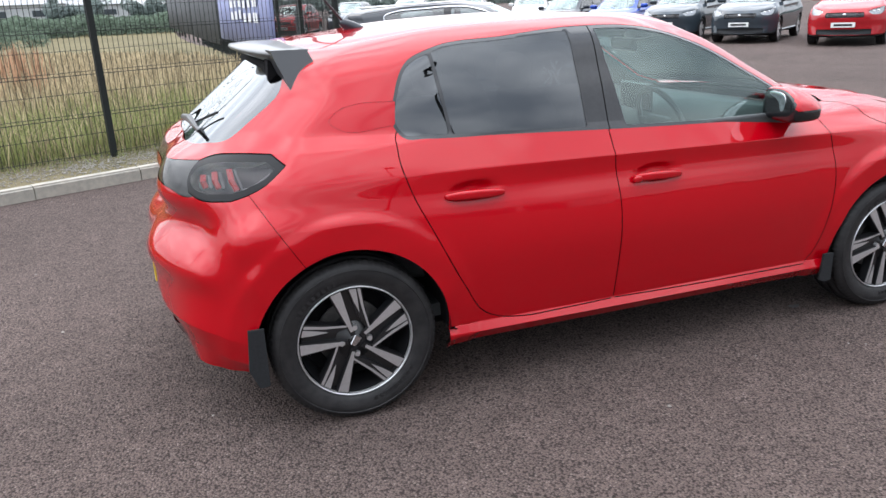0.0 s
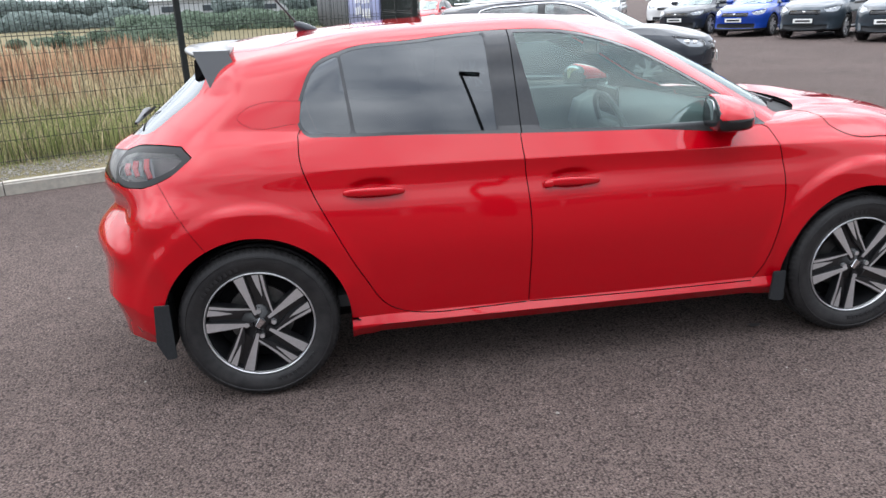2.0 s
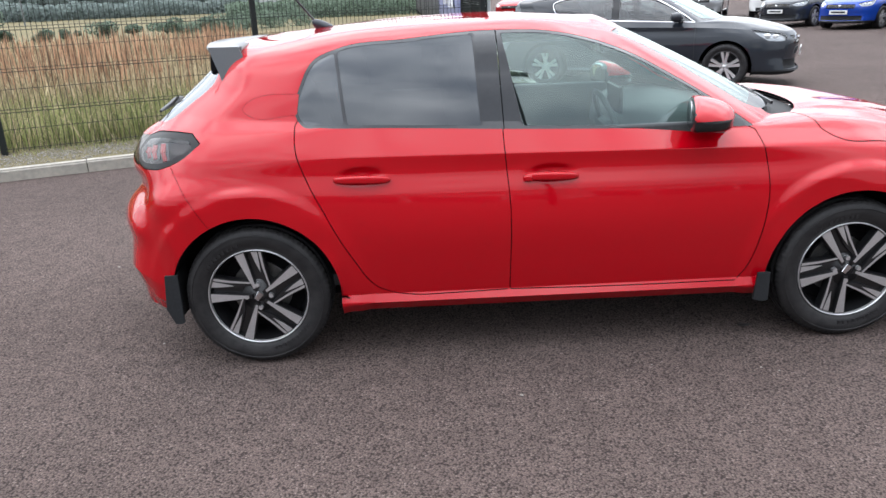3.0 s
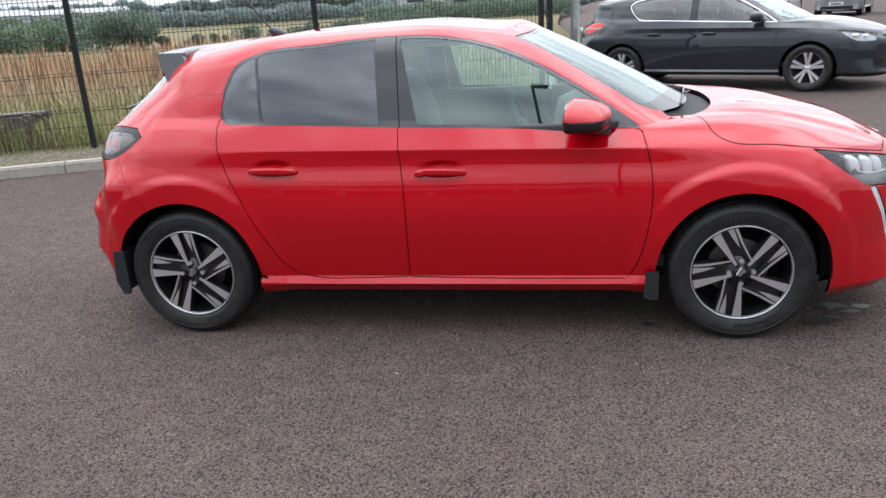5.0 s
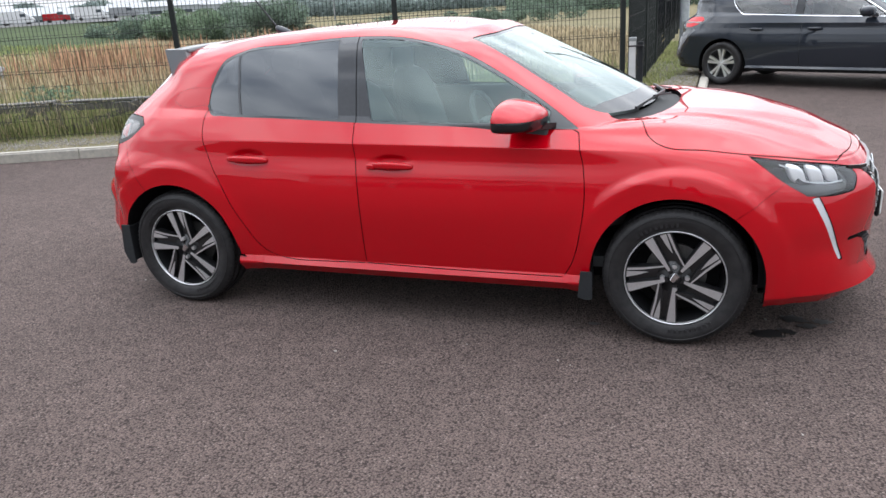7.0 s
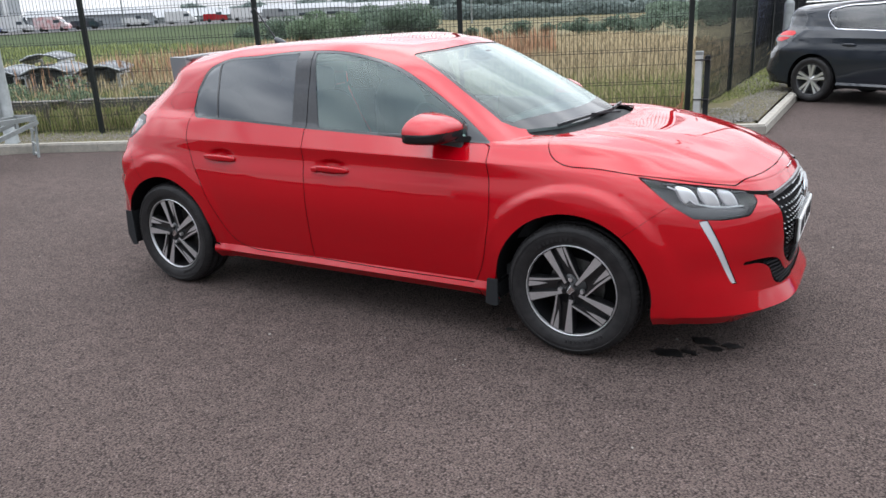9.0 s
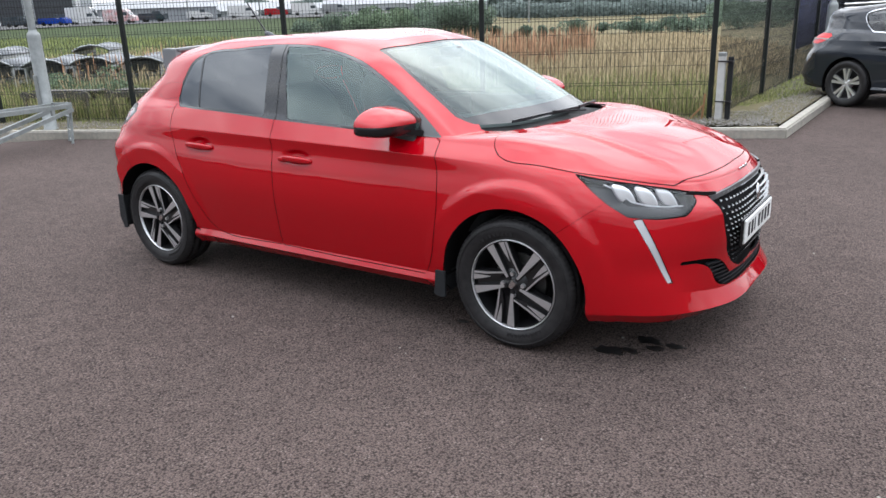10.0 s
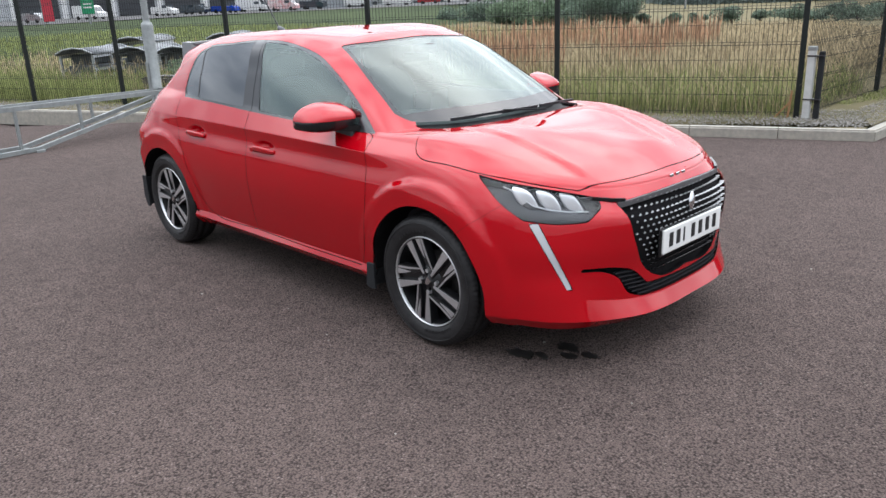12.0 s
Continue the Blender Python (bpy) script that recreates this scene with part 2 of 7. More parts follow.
def thing(name, label, category, m=None, group="", kind=""):
    """An Empty at a thing's base that carries its parts."""
    ob = new(name)
    ob.empty_display_size = 0.2
    if m is not None:
        ob.matrix_basis = m
    return tagged(ob, label, category, group, kind)


def box_bm(cx, cy, cz, sx, sy, sz, bevel=0.0, seg=2):
    bm = bmesh.new()
    bmesh.ops.create_cube(bm, size=1.0, matrix=Matrix.LocRotScale((cx, cy, cz), None, (sx, sy, sz)))
    if bevel:
        bmesh.ops.bevel(bm, geom=bm.edges[:], offset=bevel, segments=seg, profile=0.5, affect="EDGES")
    return bm


def join_bm(*bms):
    """One bmesh from several."""
    out = bmesh.new()
    for b in bms:
        me = bpy.data.meshes.new("tmp")
        b.to_mesh(me)
        b.free()
        out.from_mesh(me)
        bpy.data.meshes.remove(me)
    return out


def bar_bm(a, b, r, sides=8, r2=None):
    """A round bar from a to b."""
    a, b = Vector(a), Vector(b)
    bm = bmesh.new()
    q = (b - a).to_track_quat("Z", "Y").to_matrix().to_4x4()
    bmesh.ops.create_cone(bm, cap_ends=True, segments=sides, radius1=r, radius2=r if r2 is None else r2, depth=(b - a).length,
                          matrix=Matrix.Translation((a + b) / 2) @ q)
    return bm


def beam_bm(a, b, w, h):
    """A square bar from a to b, w wide and h high."""
    a, b = Vector(a), Vector(b)
    bm = bmesh.new()
    q = (b - a).to_track_quat("X", "Z").to_matrix().to_4x4()
    bmesh.ops.create_cube(bm, size=1.0, matrix=Matrix.Translation((a + b) / 2) @ q @ Matrix.Diagonal(((b - a).length, w, h, 1)))
    return bm


def lathe(profile, n=64, arc=(0.0, 2 * math.pi)):
    """Vertices and faces of a profile of (radius, y) turned round the y axis."""
    closed = abs(arc[1] - arc[0] - 2 * math.pi) < 1e-6
    k = n if closed else n + 1
    V, F = [], []
    for i in range(k):
        a = arc[0] + (arc[1] - arc[0]) * i / n
        for r, y in profile:
            V.append((r * math.cos(a), y, r * math.sin(a)))
    p = len(profile)
    for i in range(n):
        j = (i + 1) % k
        for q in range(p - 1):
            F.append((i * p + q, i * p + q + 1, j * p + q + 1, j * p + q))
    return V, F

# ---------------------------------------------------------------- car body shells
def spline(P, knots, t, sharp=()):
    """Cubic Hermite through P (k, ...) at knots, evaluated at t; at the indices in sharp the tangent breaks, in a dict by a share."""
    P, knots, t = np.asarray(P, float), np.asarray(knots, float), np.asarray(t, float)
    d = np.diff(P, axis=0) / np.diff(knots).reshape(-1, *[1] * (P.ndim - 1))
    h = np.diff(knots)
    m_in, m_out = np.empty_like(P), np.empty_like(P)
    m_in[0] = m_out[0] = d[0]
    m_in[-1] = m_out[-1] = d[-1]
    for i in range(1, len(P) - 1):
        m_in[i] = m_out[i] = (d[i - 1] * h[i] + d[i] * h[i - 1]) / (h[i] + h[i - 1])
        if i in sharp:
            w = sharp[i] if isinstance(sharp, dict) else 1.0
            m_in[i], m_out[i] = m_in[i] + (d[i - 1] - m_in[i]) * w, m_out[i] + (d[i] - m_out[i]) * w
    i = np.clip(np.searchsorted(knots, t, side="right") - 1, 0, len(P) - 2)
    sh = (-1, *[1] * (P.ndim - 1))
    u, hh = ((t - knots[i]) / h[i]).reshape(sh), h[i].reshape(sh)
    return ((2 * u**3 - 3 * u**2 + 1) * P[i] + (u**3 - 2 * u**2 + u) * hh * m_out[i]
            + (-2 * u**3 + 3 * u**2) * P[i + 1] + (u**3 - u**2) * hh * m_in[i + 1])


class Shell:
    """One half of a car's skin (y >= 0), as triangles that can be cut along smooth lines."""

    def __init__(self, rings, nu, nv, sharp=()):
        R = np.array(rings, float)                                   # rows from sill to roof, stations from tail to nose
        ghost = np.concatenate([R[:, 1:2] * (1, -1, 1), R, R[:, -2:-1] * (1, -1, 1)], 1)
        ku = np.concatenate([[0], np.cumsum(np.sqrt((np.diff(ghost[:10], axis=1)**2).sum(2)).mean(0))])
        tu = np.interp(np.linspace(0, 1, nu), np.linspace(0, 1, len(ku) - 2), ku[1:-1])
        tu = 0.5 * tu + 0.5 * np.linspace(ku[1], ku[-2], nu)
        G = spline(ghost.transpose(1, 0, 2), ku, tu)                 # (nu, rings, 3)
        kv = np.concatenate([[0], np.cumsum(np.sqrt((np.diff(R, axis=1 - 1)**2).sum(2)).mean(1))])
        tv = 0.5 * np.interp(np.linspace(0, 1, nv), np.linspace(0, 1, len(kv)), kv) + 0.5 * np.linspace(kv[0], kv[-1], nv)
        tv = np.unique(np.concatenate([tv, kv]))
        nv = len(tv)
        if isinstance(sharp, dict):
            sharp = {k: f(G[:, k, 0])[:, None] if callable(f) else f for k, f in sharp.items()}
        S = spline(G.transpose(1, 0, 2), kv, tv, sharp)              # (nv, nu, 3)
        S[:, 0, 1] = S[:, -1, 1] = 0
        du, dv = np.gradient(S, axis=1), np.gradient(S, axis=0)
        du[:, 0, 0] = du[:, 0, 2] = du[:, -1, 0] = du[:, -1, 2] = 0
        N = np.cross(du, dv)
        N /= np.linalg.norm(N, axis=2, keepdims=True) + 1e-12
        N[:, 0, 1] = N[:, -1, 1] = 0
        N[-1] = N[-2]
        N[-1, :, 1] = 0
        if N[nv // 3, nu // 2, 1] < 0:
            N = -N
        N /= np.linalg.norm(N, axis=2, keepdims=True) + 1e-12
        self.V, self.N = S.reshape(-1, 3), N.reshape(-1, 3)
        a = (np.arange(nv - 1)[:, None] * nu + np.arange(nu - 1)[None]).ravel()
        self.F = np.concatenate([np.stack([a, a + nu, a + nu + 1], 1), np.stack([a, a + nu + 1, a + 1], 1)])
        tri = self.V[self.F]
        c = np.cross(tri[:, 1] - tri[:, 0], tri[:, 2] - tri[:, 0])
        if (c * self.N[self.F[:, 0]]).sum() < 0:
            self.F = self.F[:, ::-1].copy()
        self.L = np.zeros(len(self.F), int)                          # a label for each triangle

    def push(self, amount):
        """Moves the skin along its normals and takes the normals anew."""
        self.V = self.V + self.N * amount[:, None]
        tri = self.V[self.F]
        c = np.cross(tri[:, 1] - tri[:, 0], tri[:, 2] - tri[:, 0])
        N = np.zeros_like(self.V)
        for k in range(3):
            np.add.at(N, self.F[:, k], c)
        edge = self.V[:, 1] < 1e-6
        N[edge, 1] = 0
        self.N = N / (np.linalg.norm(N, axis=1, keepdims=True) + 1e-12)

    def cut(self, f):
        """Splits the triangles along f = 0 (f: a value for each vertex). Returns which triangles lie where f > 0."""
        f = np.where(np.abs(f) < 1e-6, 1e-6, f)
        s = f[self.F] > 0
        cnt = s.sum(1)
        mix = (cnt == 1) | (cnt == 2)
        Fm, sm = self.F[mix], s[mix]
        lone = (cnt[mix] == 1)
        k = np.argmax(sm == lone[:, None], 1)
        r = np.arange(len(Fm))
        a, b, c = Fm[r, k], Fm[r, (k + 1) % 3], Fm[r, (k + 2) % 3]
        E = np.concatenate([np.stack([a, b], 1), np.stack([a, c], 1)])
        key, inv = np.unique(np.sort(E, 1), axis=0, return_inverse=True)
        inv = inv.ravel()
        w = (f[key[:, 0]] / (f[key[:, 0]] - f[key[:, 1]]))[:, None]
        nV = self.V[key[:, 0]] * (1 - w) + self.V[key[:, 1]] * w
        nN = self.N[key[:, 0]] * (1 - w) + self.N[key[:, 1]] * w
        nN /= np.linalg.norm(nN, axis=1, keepdims=True) + 1e-12
        base = len(self.V)
        ab, ac = base + inv[:len(Fm)], base + inv[len(Fm):]
        self.V, self.N = np.concatenate([self.V, nV]), np.concatenate([self.N, nN])
        Lm = self.L[mix]
        self.F = np.concatenate([self.F[~mix], np.stack([a, ab, ac], 1), np.stack([ab, b, c], 1), np.stack([ab, c, ac], 1)])
        self.L = np.concatenate([self.L[~mix], Lm, Lm, Lm])
        return np.concatenate([cnt[~mix] == 3, lone, ~lone, ~lone])

    def mark(self, fun, label, only=None):
        """Gives the label to the triangles where fun(V, N) > 0 (of those labelled in only, if given)."""
        inside = self.cut(fun(self.V, self.N))
        if only is not None:
            inside &= np.isin(self.L, only)
        self.L[inside] = label

    def piece(self, name, labels, both=True, side=-1, shift=0.0, scale=1.0):
        """A mesh of the triangles with these labels: on both sides, or on one (side -1: the right-hand side, y < 0)."""
        F = self.F[np.isin(self.L, labels)]
        used, inv = np.unique(F, return_inverse=True)
        F = inv.reshape(F.shape)
        V, N = self.V[used] + self.N[used] * shift, self.N[used]
        if both:
            mid = V[:, 1] < 1e-6
            mirror = np.where(mid, np.arange(len(V)), len(V) + np.cumsum(~mid) - 1)
            V2, N2 = V[~mid] * (1, -1, 1), N[~mid] * (1, -1, 1)
            F = np.concatenate([F, mirror[F][:, ::-1]])
            V, N = np.concatenate([V, V2]), np.concatenate([N, N2])
        elif side < 0:
            V, N, F = V * (1, -1, 1), N * (1, -1, 1), F[:, ::-1]
        me = bpy.data.meshes.new(name)
        me.vertices.add(len(V))
        me.vertices.foreach_set("co", V.astype(np.float32).ravel())
        me.loops.add(len(F) * 3)
        me.polygons.add(len(F))
        me.loops.foreach_set("vertex_index", F.astype(np.int32).ravel())
        me.polygons.foreach_set("loop_start", np.arange(0, len(F) * 3, 3, dtype=np.int32))
        me.polygons.foreach_set("use_smooth", np.ones(len(F), bool))
        me.update(calc_edges=True)
        me.validate()
        if len(me.vertices) == len(V):
            me.normals_split_custom_set_from_vertices(N.astype(np.float32))
        return me


def curve2(points, closed=True, n=12, sharp=()):
    """A smooth outline through a few points; those in sharp keep their corner."""
    P = np.array(points, float)
    if not closed:
        k = np.concatenate([[0], np.cumsum(np.linalg.norm(np.diff(P, axis=0), axis=1))])
        t = np.unique(np.concatenate([np.linspace(a, b, n) for a, b in zip(k[:-1], k[1:])]))
        return spline(P, k, t, sharp)
    q = len(P)
    W = np.concatenate([P[-2:], P, P[:3]])
    k = np.concatenate([[0], np.cumsum(np.linalg.norm(np.diff(W, axis=0), axis=1))])
    t = np.unique(np.concatenate([np.linspace(a, b, n) for a, b in zip(k[2:-3], k[3:-2])]))[:-1]
    return spline(W, k, t, {(s + 2 + o) for s in sharp for o in (-q, 0, q)})


def inside(poly, x, y):
    """Signed distance to a closed outline, positive within."""
    poly = np.asarray(poly)
    A, B = poly, np.roll(poly, -1, 0)
    best, odd = np.full(len(x), 1e9), np.zeros(len(x), bool)
    lo, hi = poly.min(0) - 0.06, poly.max(0) + 0.06
    near = (x > lo[0]) & (x < hi[0]) & (y > lo[1]) & (y < hi[1])
    xs, ys, b, o = x[near], y[near], best[near], odd[near]
    for (ax, ay), (bx, by) in zip(A, B):
        dx, dy = bx - ax, by - ay
        t = np.clip(((xs - ax) * dx + (ys - ay) * dy) / (dx * dx + dy * dy + 1e-15), 0, 1)
        b = np.minimum(b, (xs - ax - t * dx)**2 + (ys - ay - t * dy)**2)
        o ^= ((ay > ys) != (by > ys)) & (xs < (bx - ax) * (ys - ay) / (by - ay + 1e-15) + ax)
    best[near], odd[near] = b, o
    best[~near] = 0.05**2
    d = np.sqrt(best)
    return np.where(odd, d, -d)


def along(line, x, y):
    """Distance to an open line."""
    best = np.full(len(x), 1e9)
    for (ax, ay), (bx, by) in zip(line[:-1], line[1:]):
        dx, dy = bx - ax, by - ay
        t = np.clip(((x - ax) * dx + (y - ay) * dy) / (dx * dx + dy * dy + 1e-15), 0, 1)
        best = np.minimum(best, (x - ax - t * dx)**2 + (y - ay - t * dy)**2)
    return np.sqrt(best)


def step(x, a, b):
    u = np.clip((x - a) / (b - a), 0, 1)
    return u * u * (3 - 2 * u)

# ---------------------------------------------------------------- the red hatchback: skin
SIDE_X = (0, .45, 1.08, 1.65, 2.12, 2.54)


def between(p, q, fx, fy, fz):
    return tuple(u + (v - u) * f for u, v, f in zip(p, q, (fx, fy, fz)))


def body_line(tail, corner, quarter, widths, heights, wing, cheek, lip, nose):
    """A feature line of the body, from the middle of the tail round the flank to the middle of the nose."""
    def along(v):
        if len(v) == 6:
            return v
        return (v[0], v[0] * .3 + v[1] * .7, v[1], v[1] * .75 + v[2] * .25, v[1] * .45 + v[2] * .55, v[2])
    flank = list(zip(SIDE_X, along(widths), along(heights)))
    return [(tail[0], 0, tail[2]), (tail[0] + .017, tail[1], tail[2]), corner, quarter] + flank + [
        wing, cheek, lip, (nose[0], 0, nose[1])]


def glass_line(tail, corner, quarter, rear, door, middle, mirror, pillar, screen, centre):
    """A line round the greenhouse, from the rear window over the side glass to the windscreen."""
    mid = (centre[0], 0, centre[1])
    return [(tail[0], 0, tail[2]), (tail[0] + .014, tail[1], tail[2] - .002), corner, quarter, rear,
            door, middle, mirror, pillar,
            screen, between(screen, mid, .42, .19, .38), between(screen, mid, .71, .4, .65),
            between(screen, mid, .91, .68, .88), mid]


def bonnet_line(share, *front):
    """Behind the screen pillars it lies between belt and window foot, before them it runs over the bonnet."""
    return [between(p, q, share, share, share) for p, q in zip(BELT[:9], WINDOW_FOOT)] + list(front)


UNDER_EDGE = body_line(tail=(-.585, .45, .265), corner=(-.48, .71, .25), quarter=(-.31, .785, .235),
              widths=(.8, .8, .8), heights=(.215, .215, .215),
              wing=(2.88, .79, .205), cheek=(3.13, .67, .19), lip=(3.31, .38, .185), nose=(3.36, .185))
SILL_LIP = body_line(tail=(-.625, .46, .335), corner=(-.475, .75, .32), quarter=(-.35, .815, .28),
            widths=(.842, .847, .840), heights=(.262, .262, .26),
            wing=(2.9, .824, .245), cheek=(3.158, .702, .238), lip=(3.362, .41, .228), nose=(3.408, .225))
SILL_CREASE = body_line(tail=(-.655, .47, .43), corner=(-.495, .768, .41), quarter=(-.35, .828, .36),
               widths=(.832, .826, .827), heights=(.3, .294, .299),
               wing=(2.9, .831, .3), cheek=(3.15, .698, .335), lip=(3.325, .4, .295), nose=(3.372, .282))
LOWER_DOOR = body_line(tail=(-.648, .46, .54), corner=(-.475, .770, .52), quarter=(-.35, .835, .48),
              widths=(.85, .845, .845), heights=(.419, .397, .408),
              wing=(2.9, .838, .42), cheek=(3.13, .7, .42), lip=(3.32, .42, .42), nose=(3.37, .42))
WIDEST = body_line(tail=(-.635, .46, .66), corner=(-.448, .772, .66), quarter=(-.36, .845, .64),
          widths=(.866, .868, .862), heights=(.619, .598, .601),
          wing=(2.9, .835, .58), cheek=(3.12, .705, .56), lip=(3.33, .43, .55), nose=(3.385, .55))
SHELF = body_line(tail=(-.592, .47, .76), corner=(-.41, .768, .77), quarter=(-.35, .843, .76),
         widths=(.859, .855, .85), heights=(.756, .736, .721),
         wing=(2.9, .815, .7), cheek=(3.1, .69, .675), lip=(3.32, .43, .66), nose=(3.375, .66))
SCALLOP = body_line(tail=(-.592, .47, .86), corner=(-.385, .752, .86), quarter=(-.285, .812, .84),
           widths=(.841, .833, .833), heights=(.831, .819, .788),
           wing=(2.87, .79, .765), cheek=(3.06, .675, .735), lip=(3.27, .43, .715), nose=(3.345, .72))
SHOULDER = body_line(tail=(-.550, .46, .95), corner=(-.355, .712, .945), quarter=(-.25, .785, .915),
            widths=(.825, .832, .836, .835, .828, .805), heights=(.9, .895, .885, .875, .865, .845),
            wing=(2.85, .755, .815), cheek=(3.04, .65, .785), lip=(3.23, .42, .763), nose=(3.31, .762))
BELT = body_line(tail=(-.455, .45, 1.02), corner=(-.305, .655, 1.02), quarter=(-.205, .728, 1.005),
        widths=(.772, .778, .782, .777, .755, .725), heights=(1, 1, .985, .955, .925, .905),
        wing=(2.83, .675, .865), cheek=(3, .59, .835), lip=(3.18, .4, .800), nose=(3.265, .794))
WINDOW_FOOT = glass_line(tail=(-.395, .45, 1.07), corner=(-.262, .612, 1.07), quarter=(-.16, .69, 1.055), rear=(0, .725, 1.045),
                door=(.45, .765, 1.025), middle=(1.08, .772, 1.005), mirror=(1.65, .765, .972),
                pillar=(2.1, .735, .945), screen=(2.22, .62, .950), centre=(2.42, .965))
GLASS_MIDDLE = glass_line(tail=(-.262, .43, 1.18), corner=(-.145, .568, 1.17), quarter=(-.055, .635, 1.165), rear=(.065, .675, 1.165),
                 door=(.45, .715, 1.175), middle=(1.08, .712, 1.19), mirror=(1.5, .7, 1.18),
                 pillar=(1.82, .665, 1.125), screen=(1.95, .56, 1.122), centre=(2.115, 1.130))
ROOF_RAIL = glass_line(tail=(-.125, .4, 1.3), corner=(-.055, .505, 1.29), quarter=(.01, .545, 1.295), rear=(.14, .575, 1.31),
              door=(.45, .605, 1.345), middle=(1, .612, 1.365), mirror=(1.3, .595, 1.355),
              pillar=(1.5, .565, 1.31), screen=(1.585, .48, 1.320), centre=(1.675, 1.345))
ROOF_EDGE = glass_line(tail=(-.1, .37, 1.322), corner=(-.04, .46, 1.313), quarter=(.05, .5, 1.32), rear=(.18, .53, 1.336),
              door=(.46, .558, 1.37), middle=(1, .562, 1.39), mirror=(1.27, .545, 1.381),
              pillar=(1.44, .5, 1.352), screen=(1.53, .42, 1.350), centre=(1.62, 1.370))
BONNET_EDGE = bonnet_line(1 / 3, (2.5, .695, .935), (2.78, .63, .898), (2.93, .53, .870), (3.09, .36, .842), (3.17, 0, .838))
BONNET_MIDDLE = bonnet_line(2 / 3, (2.42, .63, .954), (2.62, .54, .942), (2.75, .42, .931), (2.86, .24, .918), (2.91, 0, .914))
RED_RINGS = [UNDER_EDGE, SILL_LIP, SILL_CREASE, LOWER_DOOR, WIDEST, SHELF, SCALLOP, SHOULDER, BELT,
             BONNET_EDGE, BONNET_MIDDLE, WINDOW_FOOT, GLASS_MIDDLE, ROOF_RAIL, ROOF_EDGE]
ROOF_X = (.10, .13, .18, .25, .34, .58, 1.0, 1.18, 1.29, 1.37, 1.42, 1.46, 1.49, 1.50)
ROOF_Z = (1.358, 1.362, 1.368, 1.374, 1.382, 1.397, 1.411, 1.407, 1.402, 1.396, 1.392, 1.389, 1.387, 1.386)
edge = np.array(RED_RINGS[-1])
ridge = np.stack([ROOF_X, np.zeros(14), ROOF_Z], 1)
halfway = edge * 0.45 + ridge * 0.55
halfway[:, 2] = ridge[:, 2] - (ridge[:, 2] - edge[:, 2]) * 0.24
WHEEL_R, WHEEL_F, WHEEL_Z = 0.0, 2.54, 0.312

skin = Shell(RED_RINGS + [halfway.tolist(), ridge.tolist()], 330, 190, sharp={1: 1.0, 2: lambda x: np.maximum(1 - step(x, 2.75, 2.95), step(x, 3.17, 3.25)), 11: 1.0,
             7: lambda x: np.maximum(step(x, 0.0, 0.5) * (1 - step(x, 1.9, 2.5)), step(x, 2.9, 3.05))})
X, Y, Z = skin.V.T
low = 1 - step(Z, 0.70, 0.86)
flare = np.zeros(len(X))
for wx in (WHEEL_R, WHEEL_F):
    # the arches stand out upright, with a small step above them
    r = np.hypot(X - wx, Z - WHEEL_Z)
    out = np.clip(0.8735 - Y, 0.004, 0.020) * (1 - step(np.abs(X - wx), 0.30, 0.46))
    flare = np.maximum(flare, np.maximum(out, 0.008 * low) * (1 - step(r, 0.440, 0.490)) * (Y > 0.5))
skin.push(flare)

# recesses behind the door handles, the bonnet's two ridges
X, Y, Z = skin.V.T
dent = np.zeros(len(X))
for hx, hz in ((0.478, 0.822), (1.255, 0.802)):
    e = np.hypot((X - hx) / 0.115, (Z - hz) / 0.036)
    dent = np.maximum(dent, 0.016 * (1 - step(e, 0.35, 1.0)) * (Y > 0.6))
ridge_y = 0.50 - 0.30 * np.clip(X - 2.35, 0, 0.9) ** 1.2
on_bonnet = step(X, 2.38, 2.6) * (1 - step(X, 3.05, 3.22)) * step(Z, 0.80, 0.84)
crown = 0.010 * (1 - step(Y, ridge_y - 0.14, ridge_y + 0.012)) * on_bonnet
# the rear bumper stands proud with a ledge on top
ledge = (0.022 * np.exp(-((Z - 0.615) / 0.055) ** 2) - 0.022 * np.exp(-((Z - 0.765) / 0.050) ** 2)) * step(-X, 0.42, 0.50)
skin.push(crown - dent + ledge)

# outlines, in the side view (x, z)
DLO = curve2([(.222, 1.045), (.243, 1.182), (.295, 1.268), (.399, 1.313), (.681, 1.340), (1.003, 1.360), (1.313, 1.342), (1.562, 1.271), (1.809, 1.141),
              (1.953, 1.053), (2.118, .937), (1.95, .941), (1.773, .948), (1.054, .977), (.60, .999), (.32, 1.010), (.245, 1.018)], n=7, sharp=(10,))
REAR_DOOR = curve2([(1.083, 1.30), (1.062, .974), (1.084, .66), (1.079, .291), (.844, .287), (.66, .288), (.58, .30), (.508, .335), (.422, .465), (.315, .677), (.243, .835),
                    (.214, .937), (.214, 1.02), (.27, 1.12), (.36, 1.22), (.55, 1.28)], n=6, sharp=(0, 3, 12))
FRONT_DOOR = curve2([(1.083, 1.30), (1.062, .974), (1.084, .66), (1.079, .291), (1.5, .285), (2.06, .285), (2.10, .36), (2.139, .513), (2.157, .686), (2.15, .78), (2.117, .925), (2.03, .965), (1.75, 1.10), (1.45, 1.25)],
                    n=6, sharp=(0, 3, 5, 10, 11))
FUEL = curve2([(-.004, 1.086), (.033, 1.124), (.08, 1.139), (.236, 1.143), (.223, 1.062), (.012, 1.070)], n=6, sharp=(3, 4))
